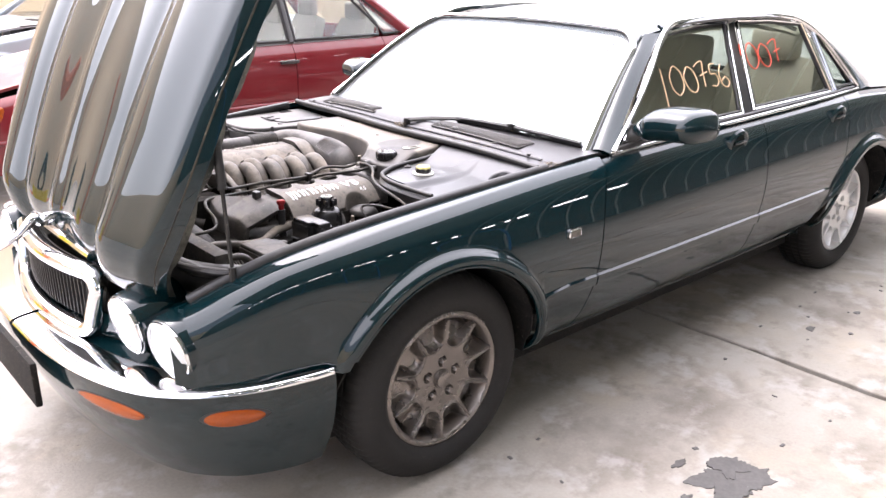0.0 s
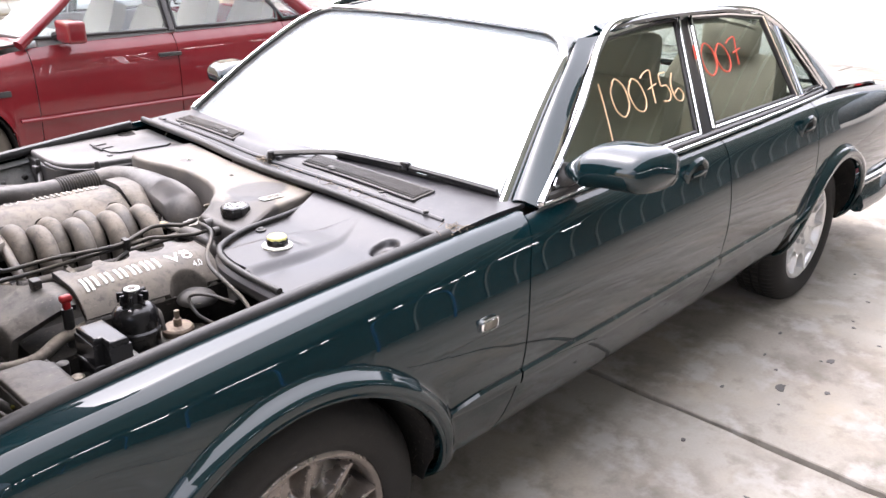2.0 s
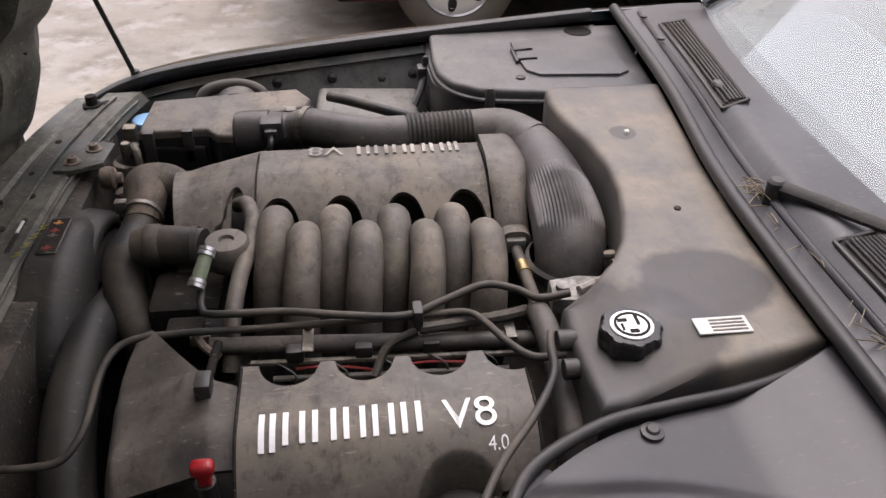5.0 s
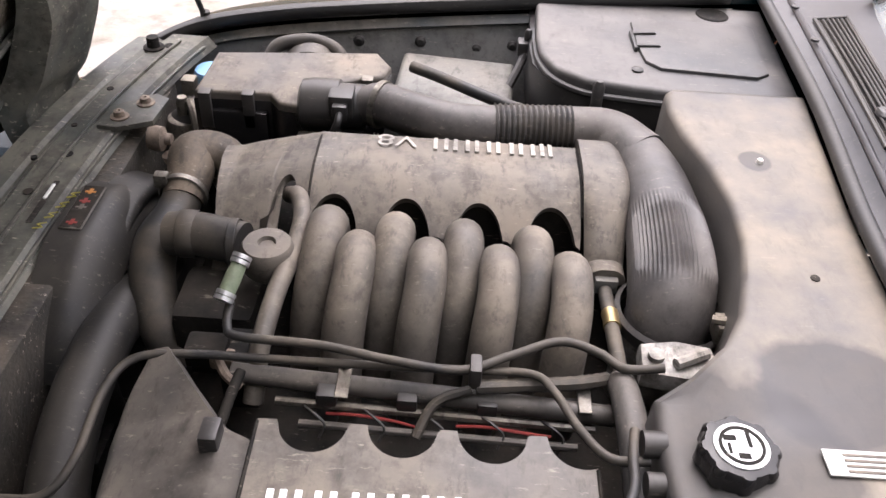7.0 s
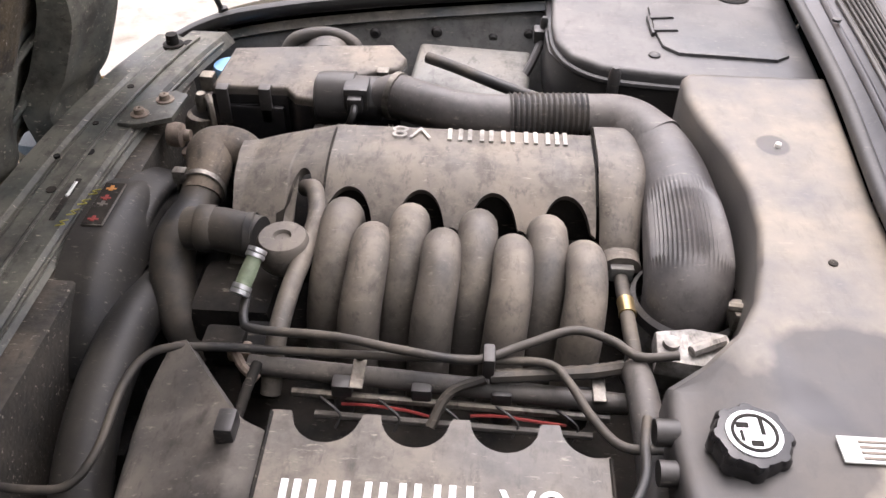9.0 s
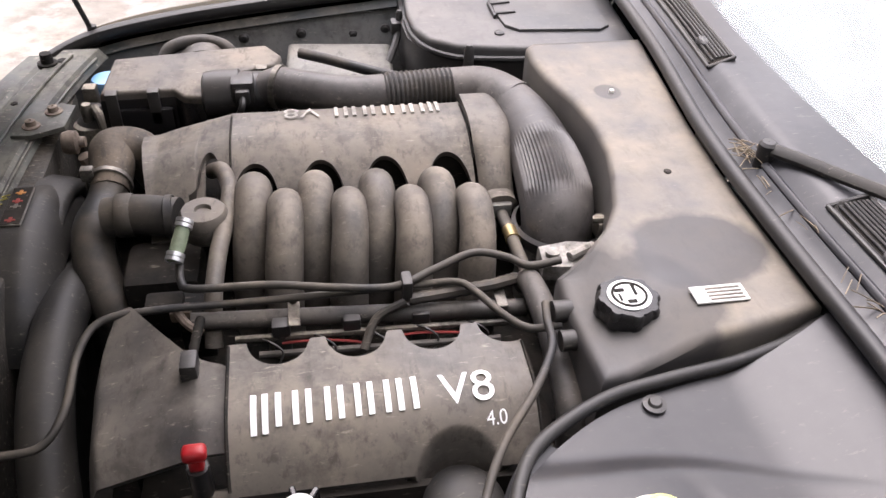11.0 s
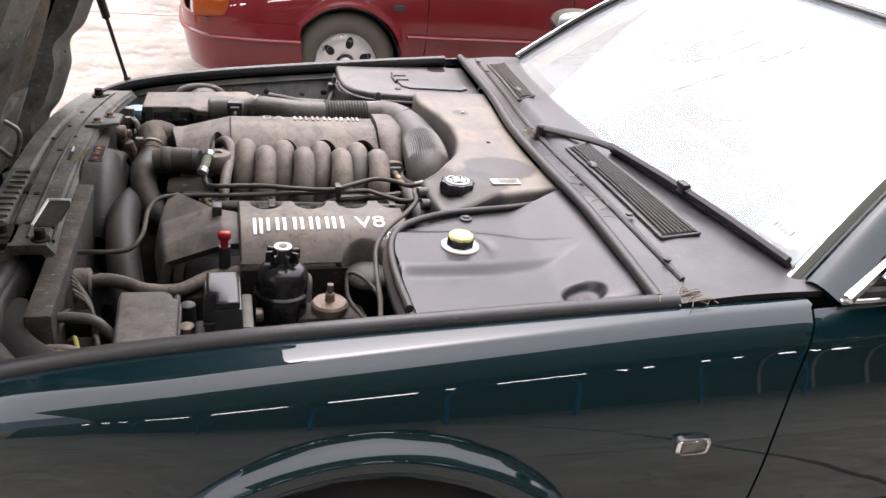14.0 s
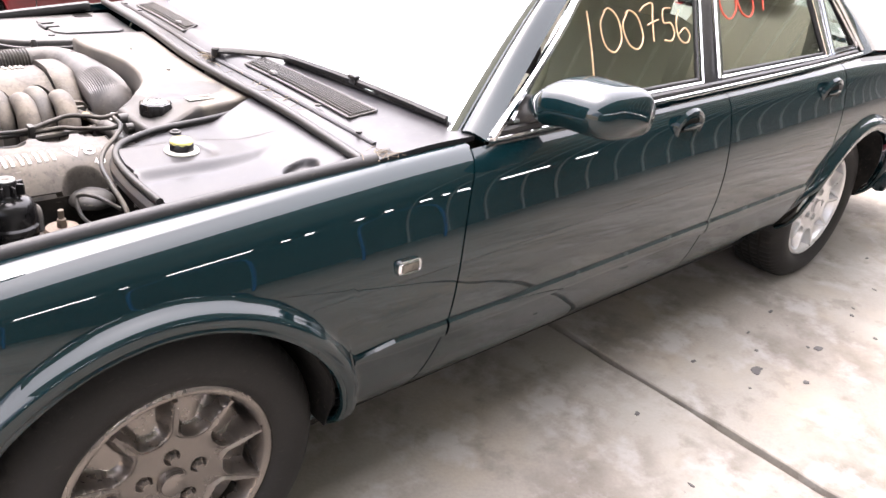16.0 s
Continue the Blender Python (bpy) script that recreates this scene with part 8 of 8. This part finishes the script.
    two("headlamp", box(-0.90, -0.74, 0.12, 0.42, 0.555, 0.665, 0.02), LENS)
    two("indicator", box(-0.885, -0.68, 0.055, 0.125, 0.555, 0.665, 0.018), AMBER, "amber corner indicator")
    part("grille", box(-0.90, -0.85, 0.44, 1.28, 0.56, 0.66, 0.01), PLASTIC, c)
    two("rub_strip", tube([(0.36, YM - 0.872, 0.505), (1.4, YM - 0.876, 0.51), (2.24, YM - 0.872, 0.51)], 0.016, 4, 8, squash=0.6), paint)
    part("wing_badge", box(0.265, 0.335, YM - 0.868, YM - 0.855, 0.655, 0.69, 0.005), PLASTIC, c)
    for hx in (1.375, 2.24):
        part("door_handle", box(hx - 0.10, hx + 0.06, YM - 0.878, YM - 0.850, 0.80, 0.825, 0.008), PLASTIC, c, "dark flap door handle")
    m = part("door_mirror", moved(join(box(-0.05, 0.06, -0.10, 0.10, -0.065, 0.065, 0.025, 3)), Matrix.Translation((0.70, YM - 0.92, 1.005))), paint, c)
    part("mirror_foot", tube([(0.66, YM - 0.79, 0.97), (0.68, YM - 0.84, 0.985)], 0.03, 1, 8, smooth=False), PLASTIC, m)
    part("underbody", box(-0.6, 3.3, 0.2, 1.5, 0.16, 0.24, 0.02), DEEP, c)
    for cx in (0.0, 2.60):
        two("wheel_housing", sheet(lambda u, v: (cx + 0.335 * math.cos(math.pi * (1.1 - 1.2 * u)), lerp(0.02, 0.30, v), 0.32 + 0.335 * math.sin(math.pi * (1.1 - 1.2 * u))), 20, 3, 0.006), DEEP)
        two("housing_back", box(cx - 0.33, cx + 0.33, 0.29, 0.30, 0.16, 0.64, 0.004), DEEP)
        for wy, rot in ((0.045, 0), (2 * YM - 0.045, math.pi)):
            w = part("wheel", lathe([(0.001, 0.06), (0.05, 0.03), (0.06, 0.01), (0.10, 0.012), (0.145, 0.0), (0.178, 0.012), (0.186, 0.0), (0.192, 0.01), (0.186, 0.03), (0.18, 0.14), (0.05, 0.14)], 60, "y"), ALLOY_BRIGHT, c)
            w.matrix_basis = Matrix.Translation((cx, wy, 0.313)) @ Matrix.Rotation(rot, 4, "Z")
            part("tyre", lathe([(0.186, 0.012), (0.20, -0.004), (0.235, -0.014), (0.265, -0.010), (0.295, 0.006), (0.310, 0.028), (0.313, 0.05), (0.313, 0.15), (0.295, 0.18), (0.24, 0.19), (0.19, 0.17)], 80, "y"), TYRE_OLD, w)
            oval = lathe([(0.030, 0.012), (0.026, 0.004), (0.0005, 0.0045)], 22, "y")
            oval = ([(p[0] * 1.25, p[1], p[2] * 0.85) for p in oval[0]], oval[1])
            for k in range(6):
                a = 2 * math.pi * (k + 0.35) / 6
                part("wheel_slot", moved(oval, Matrix.Translation((0.130 * math.cos(a), -0.004, 0.130 * math.sin(a))) @ Matrix.Rotation(-a, 4, "Y")), DEEP, w)
            part("hub_cap", lathe([(0.04, 0.02), (0.038, -0.004), (0.03, -0.010), (0.0005, -0.011)], 24, "y"), ALLOY_BRIGHT, w)
    # cabin
    for sx, s in ((1.25, 0.48), (1.25, 1.24), (2.05, 0.48), (2.05, 1.24)):
        part("seat_back", sheet(lambda u, v: (sx + 0.26 * u, s + (v - 0.5) * 0.5 * (1 - 0.25 * u ** 3), 0.50 + 0.58 * u), 8, 8, 0.10), CABIN, c, "grey cloth seat")
        part("headrest", box(sx + 0.24, sx + 0.32, s - 0.12, s + 0.12, 1.07, 1.22, 0.035, 3), CABIN, c)
    part("dashboard", box(0.52, 0.95, 0.15, 1.57, 0.80, 0.94, 0.05, 3), CABIN_DARK, c)
    part("cabin_floor", box(0.3, 2.6, 0.15, 1.57, 0.24, 0.30, 0.01), CABIN_DARK, c)
    two("door_card", box(0.55, 2.25, 0.07, 0.10, 0.30, 0.955, 0.01), CABIN_DARK)
    part("headlining", sheet(lambda u, v: (lerp(1.10, 2.22, u), YM + (2 * v - 1) * 0.55, 1.325 + 0.03 * math.sin(math.pi * u)), 8, 6, 0.006), CABIN, c)
    return c


plain_saloon("red_saloon_car", "maroon saloon car with dusty paint and silver wheels", 0.525, 3.05, RED, 0)
plain_saloon("silver_saloon_car", "silver saloon car parked behind the red one", 0.60, 6.2, SILVER, 0)

# dry needles caught at the scuttle
def needles(at, count, spread, seed):
    r = random.Random(seed)
    out = []
    for _ in range(count):
        a = r.uniform(0, 2 * math.pi)
        p = Vector(at) + Vector((r.gauss(0, spread[0]), r.gauss(0, spread[1]), r.uniform(0.0, 0.012)))
        d = Vector((math.cos(a), math.sin(a), r.uniform(-0.05, 0.10))) * r.uniform(0.007, 0.022)
        out.append(tube([p - d, p + Vector((0, 0, 0.001)), p + d], r.uniform(0.0005, 0.0010), 2, 4))
    return join(*out)


debris = thing("dry_needles", (0.55, -0.7, 0.93), "dry brown pine needles caught on the scuttle", "leaf litter", kind="stuff")
part("needle", moved(join(needles((0.548, -0.775, 0.912), 30, (0.022, 0.012), 1), needles((0.540, 0.02, 0.930), 30, (0.007, 0.013), 2), needles((0.530, -0.35, 0.926), 14, (0.010, 0.07), 3), needles((0.53, -0.10, 0.926), 12, (0.008, 0.08), 4)), Matrix.Translation((-0.55, 0.7, -0.93))), LEAF, debris)
